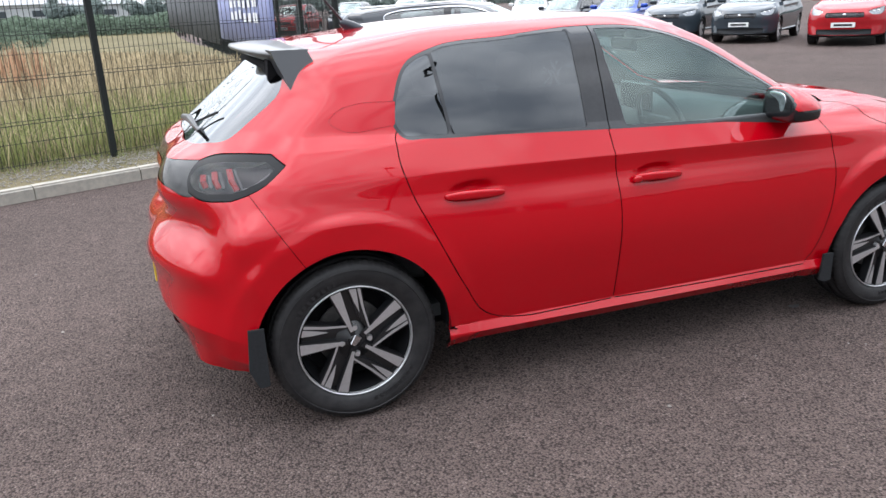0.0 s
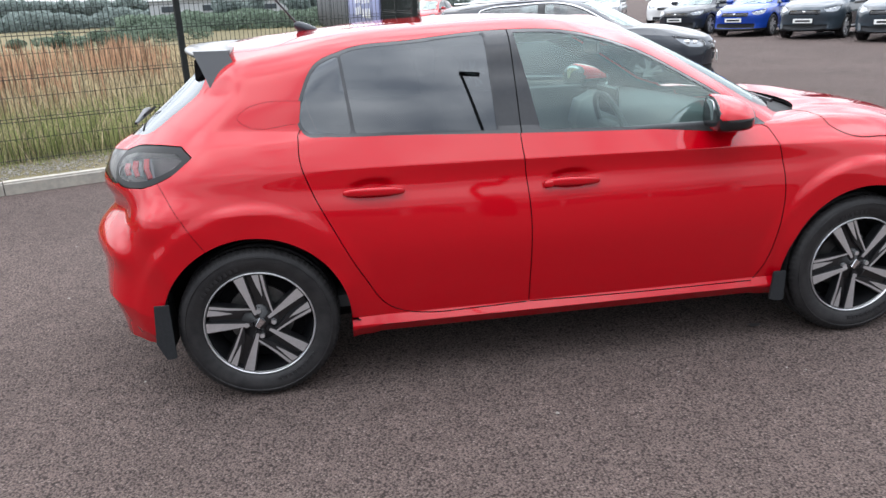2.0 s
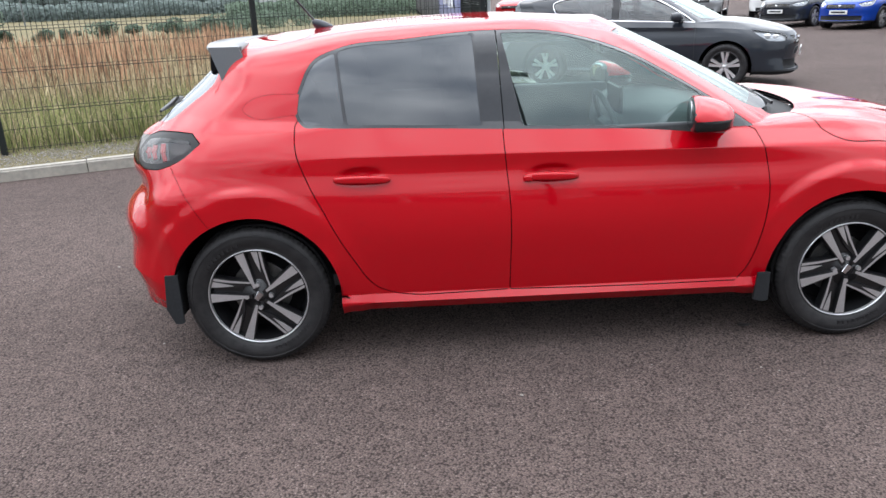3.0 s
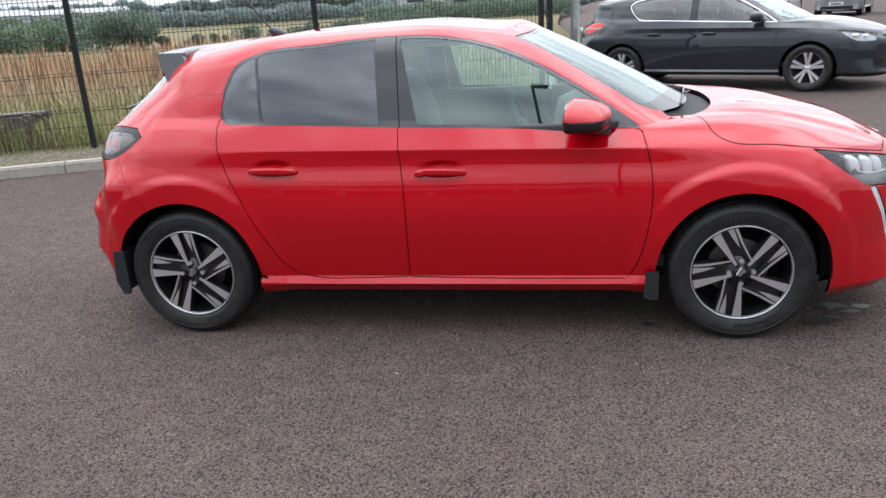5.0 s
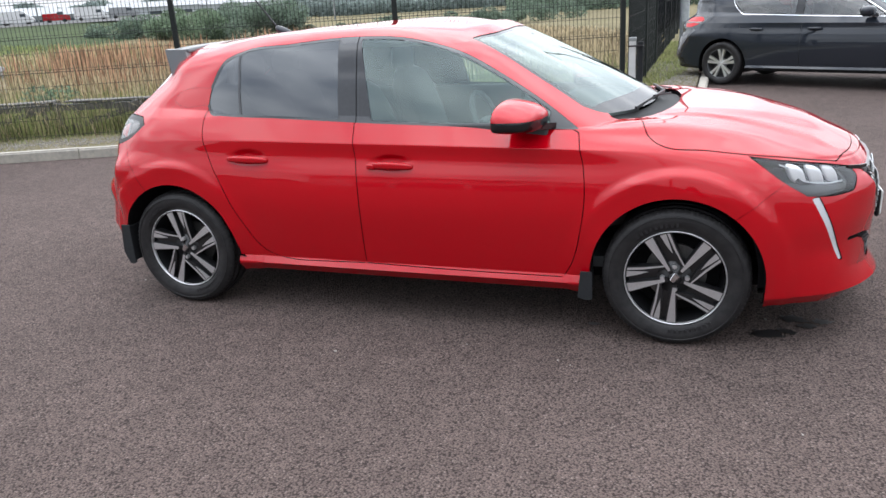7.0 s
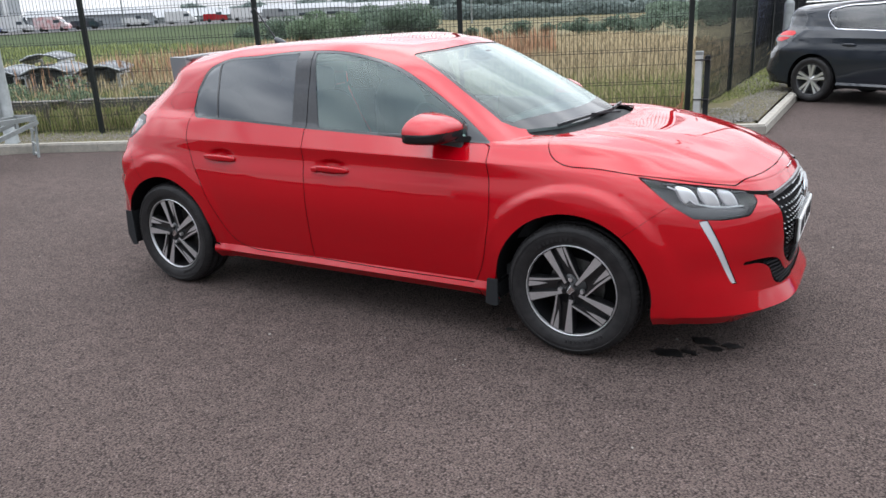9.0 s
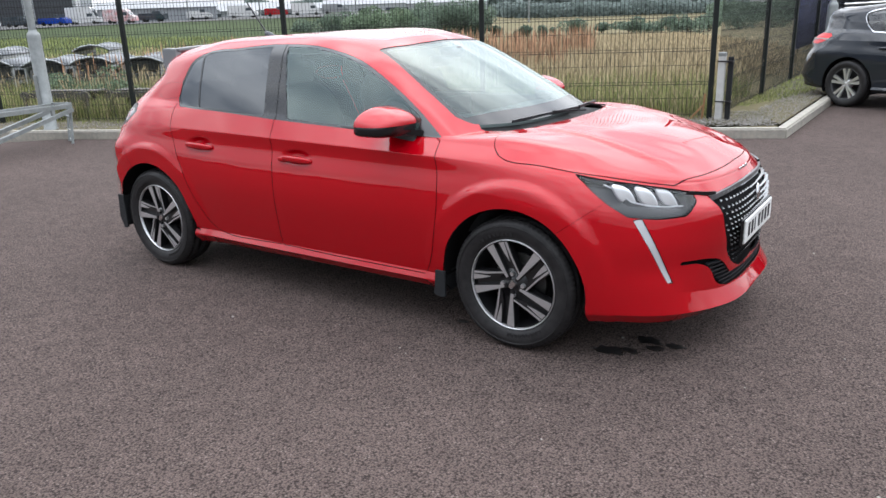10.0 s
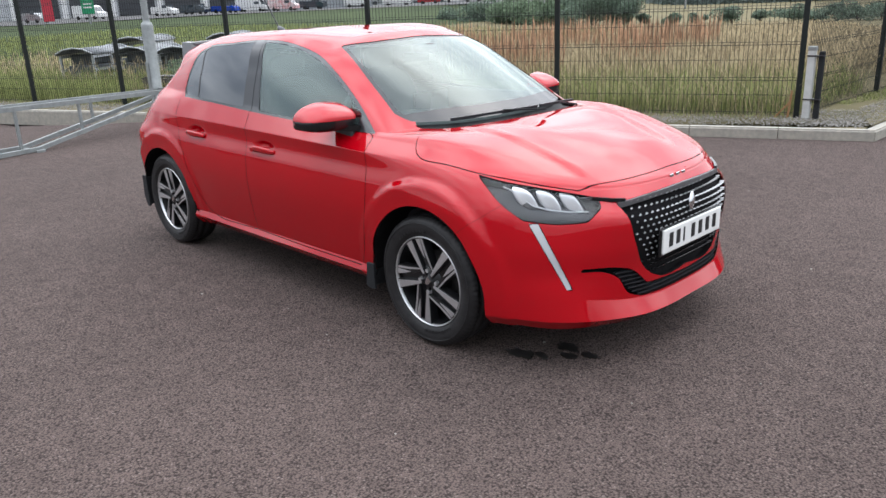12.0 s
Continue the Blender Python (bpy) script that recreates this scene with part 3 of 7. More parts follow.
HOOD = curve2([(2.352, .545), (2.372, .640), (2.402, .738), (2.446, .777), (2.64, .774), (2.82, .747), (2.96, .686), (3.09, .597), (3.156, .537), (3.222, .36), (3.257, .16), (3.262, -.1),
               (2.495, -.1), (2.485, .2), (2.460, .33), (2.425, .43), (2.385, .495)], n=6, sharp=(0, 8, 11, 12))
COWL_OUT = curve2([(2.495, -.1), (2.485, .2), (2.460, .33), (2.425, .43), (2.385, .495), (2.350, .545), (2.235, .580), (2.18, .53), (2.25, .40), (2.33, .2), (2.35, -.1)], n=6, sharp=(0, 5, 6, 10))
SCREEN_OUT = curve2([(1.662, -.1), (1.652, .2), (1.63, .33), (1.59, .43), (1.56, .490), (1.838, .552), (2.110, .606), (2.200, .575), (2.272, .485), (2.335, .36), (2.375, .2), (2.395, -.1)], n=6, sharp=(0, 4, 6, 11))
REAR_GLASS = curve2([(-.1, 1.003), (.3, 1.010), (.50, 1.026), (.584, 1.048), (.574, 1.10), (.556, 1.17), (.50, 1.275), (-.1, 1.295)], n=6, sharp=(0, 6, 7))
# round the front and rear corners: s runs along the corner
HEADLAMP = curve2([(2.845, .829), (3.01, .806), (3.175, .787), (3.40, .757), (3.526, .738), (3.545, .705), (3.455, .655), (3.28, .652), (3.09, .668), (2.959, .735)], n=6, sharp=(0, 4, 5, 6, 8))
FANG_LINE = [(3.116, .656), (3.174, .656), (3.374, .372), (3.338, .372)]
TAILLAMP = curve2([(.685, .978), (.60, .998), (.46, 1.006), (.29, 1.003), (.205, .967), (.26, .914), (.335, .882), (.41, .864), (.618, .862), (.694, .878), (.72, .925)], n=6, sharp=(0, 3, 4, 7, 9))
GRILLE_OUT = curve2([(-.1, .738), (.14, .734), (.30, .726), (.435, .716), (.393, .548), (.33, .43), (.265, .378), (-.1, .366)], n=6, sharp=(0, 3, 7))
INTAKE_OUT = curve2([(.60, .458), (.47, .450), (.40, .432), (.30, .350), (-.1, .334), (-.1, .288), (.33, .294), (.40, .322), (.455, .402), (.52, .436), (.60, .443)], n=6, sharp=(0, 3, 4, 5, 6, 10))
STRIP_OUT = curve2([(-.1, .952), (.3, .958), (.61, .985), (.72, .905), (.61, .861), (.49, .876), (.3, .888), (-.1, .892)], n=6, sharp=(0, 2, 3, 7))
GAP = 0.0020


def side(f):
    return lambda V, N: np.where(V[:, 1] > 0.45, f(V[:, 0], V[:, 2]), -1)


def region(poly, plane, where):
    """A signed distance on the skin: the outline is drawn in that plane, and holds where `where` says so."""
    def fun(V, N):
        x, y, z = V.T
        a, b = {"side": (x, z), "plan": (x, y), "end": (y, z), "nose": (x + 0.8 - y, z), "tail": (0.8 - x - y, z)}[plane]
        return np.where(where(x, y, z), inside(poly, a, b), -0.05)
    return fun


# two creases run down the bonnet
x_, y_, z_ = skin.V.T
skin.push(0.011 * step(-y_, -0.485, -0.440) * (0.25 + 0.75 * np.minimum(y_ / 0.44, 1) ** 2) * step(x_, 2.35, 2.60) * (1 - step(x_, 3.06, 3.20)) * step(z_, 0.76, 0.80))


def even_shine(where):
    """Takes the normals of a gently curved pane from one smooth surface through it."""
    x, y, z = skin.V[where].T
    terms = lambda y, z: np.stack([np.ones_like(y), z, z * z, y * y, y * y * z, y ** 4], 1)
    k = np.linalg.lstsq(terms(y, z), x, rcond=None)[0]
    n = np.stack([-np.ones_like(y), 2 * y * k[3] + 2 * y * z * k[4] + 4 * y ** 3 * k[5], k[1] + 2 * z * k[2] + y * y * k[4]], 1)
    skin.N[where] = n / np.linalg.norm(n, axis=1, keepdims=True)


(BODY, DOOR_F, DOOR_R, TRIMS, PANE_Q, PANE_R, PANE_F, SCREEN_F, SCREEN_R, BONNET, BUMPER_F, BUMPER_R, HEAD, TAIL, GRILLE, FLAP, INTAKE, FANG, STRIP, DIFFUSER, TAIL_EDGE, FRIT, COWL) = range(23)
VOID = 99
beside = lambda x, y, z: y > 0.45
# wheel arches
for wx, rr in ((WHEEL_R, 0.352), (WHEEL_F, 0.355)):
    skin.mark(side(lambda x, z, wx=wx, rr=rr: rr - np.hypot((x - wx) * 0.985, np.maximum(z - WHEEL_Z - 0.005, 0) * 1.0 + np.minimum(z - WHEEL_Z, 0) * 0.35)), VOID)


def panel(fun, label, only, gap=GAP):
    """A panel with an open joint round it."""
    skin.cut(fun(skin.V, skin.N))
    skin.mark(lambda V, N: gap - np.abs(fun(V, N)), VOID, only)
    skin.mark(fun, label, only)


panel(region(REAR_DOOR, "side", beside), DOOR_R, [BODY])
panel(region(FRONT_DOOR, "side", beside), DOOR_F, [BODY])
panel(region(FUEL, "side", beside), FLAP, [BODY], 0.0006)
panel(region(HOOD, "plan", lambda x, y, z: z > 0.74), BONNET, [BODY])
# windows: black surround, then the panes in it
window = region(DLO, "side", beside)
skin.mark(window, TRIMS, [BODY, DOOR_F, DOOR_R, VOID])
pane = lambda V, N: window(V, N) - 0.0125
bx = lambda z, x0, x1: x0 + (1.347 - z) / 0.36 * (x1 - x0)
skin.mark(lambda V, N: np.minimum(pane(V, N), np.minimum(V[:, 0] - bx(V[:, 2], 1.072, 1.146), 1.985 - V[:, 0])), PANE_F, [TRIMS])
skin.mark(lambda V, N: np.minimum(pane(V, N), np.minimum(bx(V[:, 2], .952, .973) - V[:, 0], V[:, 0] - bx(V[:, 2], .392, .432))), PANE_R, [TRIMS])
skin.mark(lambda V, N: np.minimum(pane(V, N), bx(V[:, 2], .380, .418) - V[:, 0]), PANE_Q, [TRIMS])
b_joint = lambda V, N: np.where((V[:, 1] > .45) & (V[:, 2] > .96), V[:, 0] - bx(V[:, 2], 1.052, 1.068), 1)
skin.cut(b_joint(skin.V, skin.N))
skin.mark(lambda V, N: 0.0022 - np.abs(b_joint(V, N)), VOID, [TRIMS])
skin.mark(region(SCREEN_OUT, "plan", lambda x, y, z: (z > 0.94) & (x > 1.4)), SCREEN_F, [BODY, TRIMS])
screen = region(SCREEN_OUT, "plan", lambda x, y, z: (z > 0.94) & (x > 1.4))
skin.mark(lambda V, N: np.maximum(0.022 - screen(V, N), V[:, 0] - 2.300 + 0.46 * V[:, 1] ** 2), FRIT, [SCREEN_F])
skin.mark(region(COWL_OUT, "plan", lambda x, y, z: (z > 0.92) & (x > 2.1)), COWL, [BODY, VOID])
skin.mark(region(REAR_GLASS, "end", lambda x, y, z: (x < 0.1) & (z > 1.0)), SCREEN_R, [BODY])
skin.mark(region(STRIP_OUT, "end", lambda x, y, z: x < -0.2), STRIP, [BODY])
panel(region(TAILLAMP, "tail", lambda x, y, z: (x < 0) & (z > .8)), TAIL, [BODY, STRIP], 0.0018)
skin.mark(lambda V, N: 0.024 - region(TAILLAMP, "tail", lambda x, y, z: (x < 0) & (z > .8))(V, N), TAIL_EDGE, [TAIL])
panel(region(HEADLAMP, "nose", lambda x, y, z: (x > 2.7) & (y > 0.4)), HEAD, [BODY], 0.0025)
skin.mark(region(GRILLE_OUT, "end", lambda x, y, z: x > 3.0), GRILLE, [BODY])
skin.mark(region(INTAKE_OUT, "end", lambda x, y, z: x > 3.0), INTAKE, [BODY])
panel(region(FANG_LINE, "nose", lambda x, y, z: (x > 2.7) & (y > 0.4)), FANG, [BODY], 0.0018)
# bumpers
skin.mark(lambda V, N: np.where(V[:, 0] < -0.3, np.minimum(np.minimum(V[:, 2] - 0.325, 0.60 - V[:, 1]), (0.41 + (0.46 - V[:, 2]) * 2.8 - V[:, 1]) * 0.34), -1), DIFFUSER, [BODY])
panel(lambda V, N: np.where(V[:, 2] < 0.86, V[:, 0] - 2.78 - (V[:, 2] - 0.60) * 1.35, -1), BUMPER_F, [BODY], 0.0012)
panel(lambda V, N: np.where(V[:, 2] < 0.90, -0.255 - V[:, 0] - (V[:, 2] - 0.79) * 0.6, -1), BUMPER_R, [BODY], 0.0012)

even_shine(np.unique(skin.F[skin.L == SCREEN_R]))


def even_side_shine(where):
    """The same for the side panes: one evenly bent sheet from end to end."""
    x, y, z = skin.V[where].T
    k = np.linalg.lstsq(np.stack([np.ones_like(x), x, z, x * x, x * z, z * z], 1), y, rcond=None)[0]
    n = np.stack([-(k[1] + 2 * k[3] * x + k[4] * z), np.ones_like(x), -(k[2] + k[4] * x + 2 * k[5] * z)], 1)
    skin.N[where] = n / np.linalg.norm(n, axis=1, keepdims=True)


even_side_shine(np.unique(skin.F[np.isin(skin.L, (PANE_Q, PANE_R, PANE_F))]))


def soft_shine(where, rounds):
    """Evens the normals of a smooth panel, neighbour by neighbour."""
    for _ in range(rounds):
        total = np.zeros_like(skin.N)
        for a in range(skin.F.shape[1]):
            for b in range(skin.F.shape[1]):
                np.add.at(total, skin.F[:, a], skin.N[skin.F[:, b]])
        total /= np.maximum(np.linalg.norm(total, axis=1, keepdims=True), 1e-9)
        skin.N[where] = total[where]


soft_shine((skin.V[:, 0] < 0.40) & (skin.V[:, 0] > -0.30) & (skin.V[:, 1] > 0.42) & (skin.V[:, 2] > 0.99) & (skin.V[:, 2] < 1.31), 30)
red_car = thing("hatchback_car", "glossy red five-door hatchback with black alloy wheels, parked on asphalt", "car")
part("body", skin.piece("body", [BODY]), PAINT_RED, red_car)
for sd in (-1, 1):
    fd = part("front_door", skin.piece("front_door", [DOOR_F], False, sd), PAINT_RED, red_car)
    rd = part("rear_door", skin.piece("rear_door", [DOOR_R], False, sd), PAINT_RED, red_car)
    part("window", skin.piece("window", [PANE_F], False, sd, -0.003), GLASS_CLEAR, fd, "clear greenish side glass").visible_shadow = False
    part("window", skin.piece("window", [PANE_R], False, sd, -0.003), GLASS_PRIVACY, rd, "dark privacy glass")
    part("quarter_window", skin.piece("quarter_window", [PANE_Q], False, sd, -0.003), GLASS_PRIVACY, rd, "dark privacy glass")
    part("window_trim", skin.piece("window_trim", [TRIMS], False, sd, -0.001), WINDOW_TRIM, red_car, "satin black window surround")
    part("lamp_edge", skin.piece("lamp_edge", [TAIL_EDGE], False, sd, -0.001), LAMP_EDGE, red_car, "black lamp border")
    part("fuel_flap" if sd < 0 else "quarter_panel", skin.piece("fuel_flap", [FLAP], False, sd), PAINT_RED, red_car)
part("bonnet", skin.piece("bonnet", [BONNET], shift=0.001), PAINT_RED, red_car)
front_bumper = part("front_bumper", skin.piece("front_bumper", [BUMPER_F]), PAINT_RED, red_car)
rear_bumper = part("rear_bumper", skin.piece("rear_bumper", [BUMPER_R]), PAINT_RED, red_car)
windscreen = part("windscreen", skin.piece("windscreen", [SCREEN_F], shift=-0.003), GLASS_SCREEN, red_car, "clear windscreen")
windscreen.visible_shadow = False
part("dark_border", skin.piece("dark_border", [FRIT], shift=-0.003), GLOSS_BLACK, windscreen, "black border of the glass")
part("rear_window", skin.piece("rear_window", [SCREEN_R], shift=-0.003), GLASS_PRIVACY, red_car, "dark rear window")
part("diffuser", skin.piece("diffuser", [DIFFUSER], shift=-0.018), PLASTIC, red_car, "dark plastic rear diffuser")
part("tailgate_strip", skin.piece("tailgate_strip", [STRIP], shift=-0.002), GLOSS_BLACK, red_car, "gloss black strip")
inner = skin.piece("inner_shell", [BODY, DOOR_F, DOOR_R, TRIMS, BONNET, BUMPER_F, BUMPER_R, FLAP, STRIP], shift=-0.014)
part("inner_shell", inner, LINER, red_car, "dark inner panels")

# ---------------------------------------------------------------- the red hatchback: lamps, grille, wheels, fittings
def loft(sections, closed_ends=True, smooth=True, name="loft", wrap=True):
    """A skin over rings of points of equal number."""
    V = [tuple(p) for s in sections for p in s]
    n, F = len(sections[0]), []
    for i in range(len(sections) - 1):
        for j in range(n if wrap else n - 1):
            k = (j + 1) % n
            F.append((i * n + j, i * n + k, (i + 1) * n + k, (i + 1) * n + j))
    if closed_ends:
        F.append(tuple(range(n))[::-1])
        F.append(tuple((len(sections) - 1) * n + j for j in range(n)))
    me = mesh_of(name, V, F, smooth)
    bm = bmesh.new()
    bm.from_mesh(me)
    bmesh.ops.recalc_face_normals(bm, faces=bm.faces)
    bm.to_mesh(me)
    bm.free()
    return me


def ellipsoid(cx, cy, cz, rx, ry, rz, p=2.5, nu=28, nv=18, keep=None, name="shape"):
    """A superellipsoid; keep(x, y, z) (in units of the radii) tells which faces stay."""
    sg = lambda c: math.copysign(abs(c) ** (2 / p), c)
    V, F = [], []
    for i in range(nv + 1):
        b = -math.pi / 2 + math.pi * i / nv
        for j in range(nu):
            a = 2 * math.pi * j / nu
            V.append((sg(math.cos(b)) * sg(math.cos(a)), sg(math.cos(b)) * sg(math.sin(a)), sg(math.sin(b))))
    for i in range(nv):
        for j in range(nu):
            f = (i * nu + j, i * nu + (j + 1) % nu, (i + 1) * nu + (j + 1) % nu, (i + 1) * nu + j)
            c = [sum(V[q][k] for q in f) / 4 for k in range(3)]
            if keep is None or keep(*c):
                F.append(f)
    return V, F, lambda v: (cx + rx * v[0], cy + ry * v[1], cz + rz * v[2])


def shaped(name, args, keep=None, warp=None, smooth=True, **kw):
    V, F, place = ellipsoid(*args, keep=keep, **kw)
    V = [place(v) for v in V]
    if warp:
        V = [warp(*v) for v in V]
    bm = bmesh.new()
    me = mesh_of(name, V, F)
    bm.from_mesh(me)
    bmesh.ops.remove_doubles(bm, verts=bm.verts, dist=1e-5)
    bmesh.ops.delete(bm, geom=[v for v in bm.verts if not v.link_faces], context="VERTS")
    bm.to_mesh(me)
    bm.free()
    me.polygons.foreach_set("use_smooth", [smooth] * len(me.polygons))
    return me


def tyre_mesh(name="tyre", radius=0.312, width=0.195, rim=0.212, n=240):
    """A tyre whose outer side faces -y, with ribs, shoulder notches and a bead."""
    h = width / 2
    prof = [(rim - 0.004, -h + 0.030), (rim + 0.004, -h + 0.012), (rim + 0.022, -h + 0.003), (rim + 0.045, -h - 0.004), (radius - 0.034, -h - 0.003),
            (radius - 0.020, -h + 0.003), (radius - 0.010, -h + 0.011), (radius - 0.004, -h + 0.022), (radius - 0.001, -h + 0.036), (radius - 0.010, -h + 0.038), (radius - 0.010, -h + 0.044),
            (radius, -h + 0.046), (radius, -0.008), (radius - 0.010, -0.006), (radius - 0.010, 0.004), (radius, 0.006), (radius, h - 0.046), (radius - 0.010, h - 0.044),
            (radius - 0.010, h - 0.038), (radius - 0.001, h - 0.036), (radius - 0.010, h - 0.011), (radius - 0.040, h + 0.003), (rim + 0.02, h - 0.003), (rim - 0.004, h - 0.03)]
    V, F = lathe(prof, n)
    p = len(prof)
    out = []
    for i, v in enumerate(V):
        seg, q = i // p, i % p
        if q in (6, 7, 8, 19, 20) and seg % 3 == 0:
            r = math.hypot(v[0], v[2])
            s = (r - 0.0035) / r
            v = (v[0] * s, v[1] + (0.002 if q < 12 else -0.002), v[2] * s)
        out.append(v)
    return mesh_of(name, out, F, True)


def spoke_mesh(a, b, w0, w1, depth, y0, y1, bev=0.0):
    """A bar in the wheel's plane from a to b (x, z), its outer face from y0 to y1."""
    a, b = Vector((a[0], 0, a[1])), Vector((b[0], 0, b[1]))
    d = (b - a).normalized()
    s = Vector((-d.z, 0, d.x))
    V = []
    for p, w, y in ((a, w0, y0), (b, w1, y1)):
        for k, yy in ((-1, y), (1, y), (1, y + depth), (-1, y + depth)):
            grow = 1.0 if yy == y else 1.25
            V.append(p + s * (k * w / 2 * grow) + Vector((0, yy, 0)))
    F = [(0, 1, 5, 4), (1, 2, 6, 5), (2, 3, 7, 6), (3, 0, 4, 7), (3, 2, 1, 0), (4, 5, 6, 7)]
    return mesh_of("spoke", V, F)


def prism_bm(outline, y, depth, grow=1.0):
    """A flat outline (x, z) with its outer face at y, drawn back by depth; grow widens its back."""
    n = len(outline)
    cx, cz = sum(p[0] for p in outline) / n, sum(p[1] for p in outline) / n
    V = [(px, y, pz) for px, pz in outline] + [(cx + (px - cx) * grow, y + depth, cz + (pz - cz) * grow) for px, pz in outline]
    bm = bmesh.new()
    vs = [bm.verts.new(v) for v in V]
    bm.faces.new(vs[:n])
    bm.faces.new(vs[n:][::-1])
    for i in range(n):
        j = (i + 1) % n
        bm.faces.new((vs[j], vs[i], vs[n + i], vs[n + j]))
    bmesh.ops.recalc_face_normals(bm, faces=bm.faces)
    return bm


def make_wheel(turn, parent, m, radius=0.312, rim=0.212, width=0.195, bolt_turn=2):
    """A wheel whose outer face looks along -y."""
    w = part("wheel", mesh_of("wheel", *lathe([(0.02, 0.02), (0.055, 0.02), (0.055, 0.06), (0.02, 0.06)], 24), True), RIM_BLACK, parent, m=m)
    h = width / 2
    part("tyre", tyre_mesh("tyre", radius, width, rim), RUBBER, w, "black rubber tyre")
    part("sidewall_ring", mesh_of("sidewall_ring", *lathe([(radius - .036, -h - .0030), (radius - .035, -h - .0060), (radius - .032, -h - .0058), (radius - .031, -h - .0015)], 96), True), RUBBER, w)
    mark_me = to_mesh("raised_mark", box_bm(0, 0, 0, .015, .003, .012))
    mark_me.materials.append(RUBBER)
    for k in range(18):
        part("raised_mark", mark_me, None, w, m=Matrix.Rotation(radians(turn + (k % 9) * 5.2 + (178 if k > 8 else 0)), 4, "Y") @ Matrix.Translation((rim + .030, -h - .0012, 0)))
    part("rim", mesh_of("rim", *lathe([(rim - 0.010, -h + 0.022), (rim - 0.016, -h + 0.05), (rim - 0.03, 0.0), (rim - 0.03, h - 0.02)], 96), True), RIM_BLACK, w, "black alloy rim")
    part("rim_edge", mesh_of("rim_edge", *lathe([(rim + 0.003, -h + 0.020), (rim + 0.002, -h + 0.010), (rim - 0.001, -h + 0.008), (rim - 0.003, -h + 0.011), (rim - 0.006, -h + 0.024)], 96), True), MACHINED, w, "machined alloy edge")
    part("brake_disc", mesh_of("brake_disc", *lathe([(0.05, 0.0), (0.13, 0.0), (0.13, 0.012), (0.05, 0.012)], 48)), STEEL, w, "worn steel brake disc")
    part("backing_plate", mesh_of("backing_plate", *lathe([(0.01, 0.03), (rim - 0.03, 0.03), (rim - 0.03, 0.04)], 48)), LINER, w)
    face = -h + 0.012
    hub = mesh_of("hub", *lathe([(0.0, face + 0.010), (0.030, face + 0.010), (0.034, face + 0.016), (0.070, face + 0.018), (0.078, face + 0.03), (0.078, 0.02)], 40), True)
    part("hub", hub, RIM_BLACK, w)
    part("centre_cap", mesh_of("centre_cap", *lathe([(0.0, face + 0.004), (0.022, face + 0.005), (0.027, face + 0.010), (0.027, face + 0.018)], 32), True), RIM_BLACK, w, "black centre cap with a small silver emblem")
    part("emblem", spoke_mesh((-0.013, -0.014), (0.010, 0.016), 0.016, 0.024, 0.002, face + 0.002, face + 0.002), CHROME, w)
    R = rim - 0.003
    at = lambda r, deg: (R * r * math.cos(radians(deg)), R * r * math.sin(radians(deg)))

    def wedge(r0, w0, r1, w1, deg):
        """Four corners of a radial blade that widens outwards."""
        c, s = math.cos(radians(deg)), math.sin(radians(deg))
        return [(R * (r * c - o * s), R * (r * s + o * c)) for r, o in ((r0, w0 / 2), (r0, -w0 / 2), (r1, -w1 / 2), (r1, w1 / 2))]
    for k in range(5):
        g = turn + 72 * k
        sp = part("spoke", prism_bm(wedge(0.14, 0.085, 0.985, 0.225, g), face + 0.004, 0.042, 1.12), RIM_BLACK, w)
        part("machined_face", prism_bm(wedge(0.20, 0.050, 0.975, 0.185, g), face + 0.001, 0.005), MACHINED, sp, "bright machined face")
        sp = part("spoke", prism_bm([at(.985, g - 13.5), at(.50, g - 24), at(.30, g - 60), at(.32, g - 72), at(.60, g - 38), at(.985, g - 27.5)], face + 0.005, 0.040, 1.08), RIM_BLACK, w)
        part("machined_face", prism_bm([at(.972, g - 14.2), at(.74, g - 18.5), at(.545, g - 27.5), at(.74, g - 24.2), at(.972, g - 21.6)], face + 0.002, 0.005), MACHINED, sp, "bright machined face")
        part("machined_edge", prism_bm([at(.972, g - 23.0), at(.64, g - 30.2), at(.325, g - 63), at(.345, g - 67), at(.66, g - 33.5), at(.972, g - 26.0)], face + 0.002, 0.005), MACHINED, sp, "thin bright edge")
        part("web", prism_bm([at(.22, g + 8), at(.95, g + 2), at(.95, g - 18), at(.50, g - 27), at(.30, g - 62)], face + 0.024, 0.020), RIM_BLACK, w)
    for k in range(4):
        a = radians(bolt_turn + 90 * k)
        bm = bmesh.new()
        bmesh.ops.create_cone(bm, cap_ends=True, segments=6, radius1=0.0125, radius2=0.010, depth=0.016,
                              matrix=Matrix.Translation((0.052 * math.cos(a), face + 0.010, 0.052 * math.sin(a))) @ pose(0, 0, 0, 90, 0, 0))
        part("wheel_bolt", bm, MACHINED, w, "steel wheel bolt")
    return w


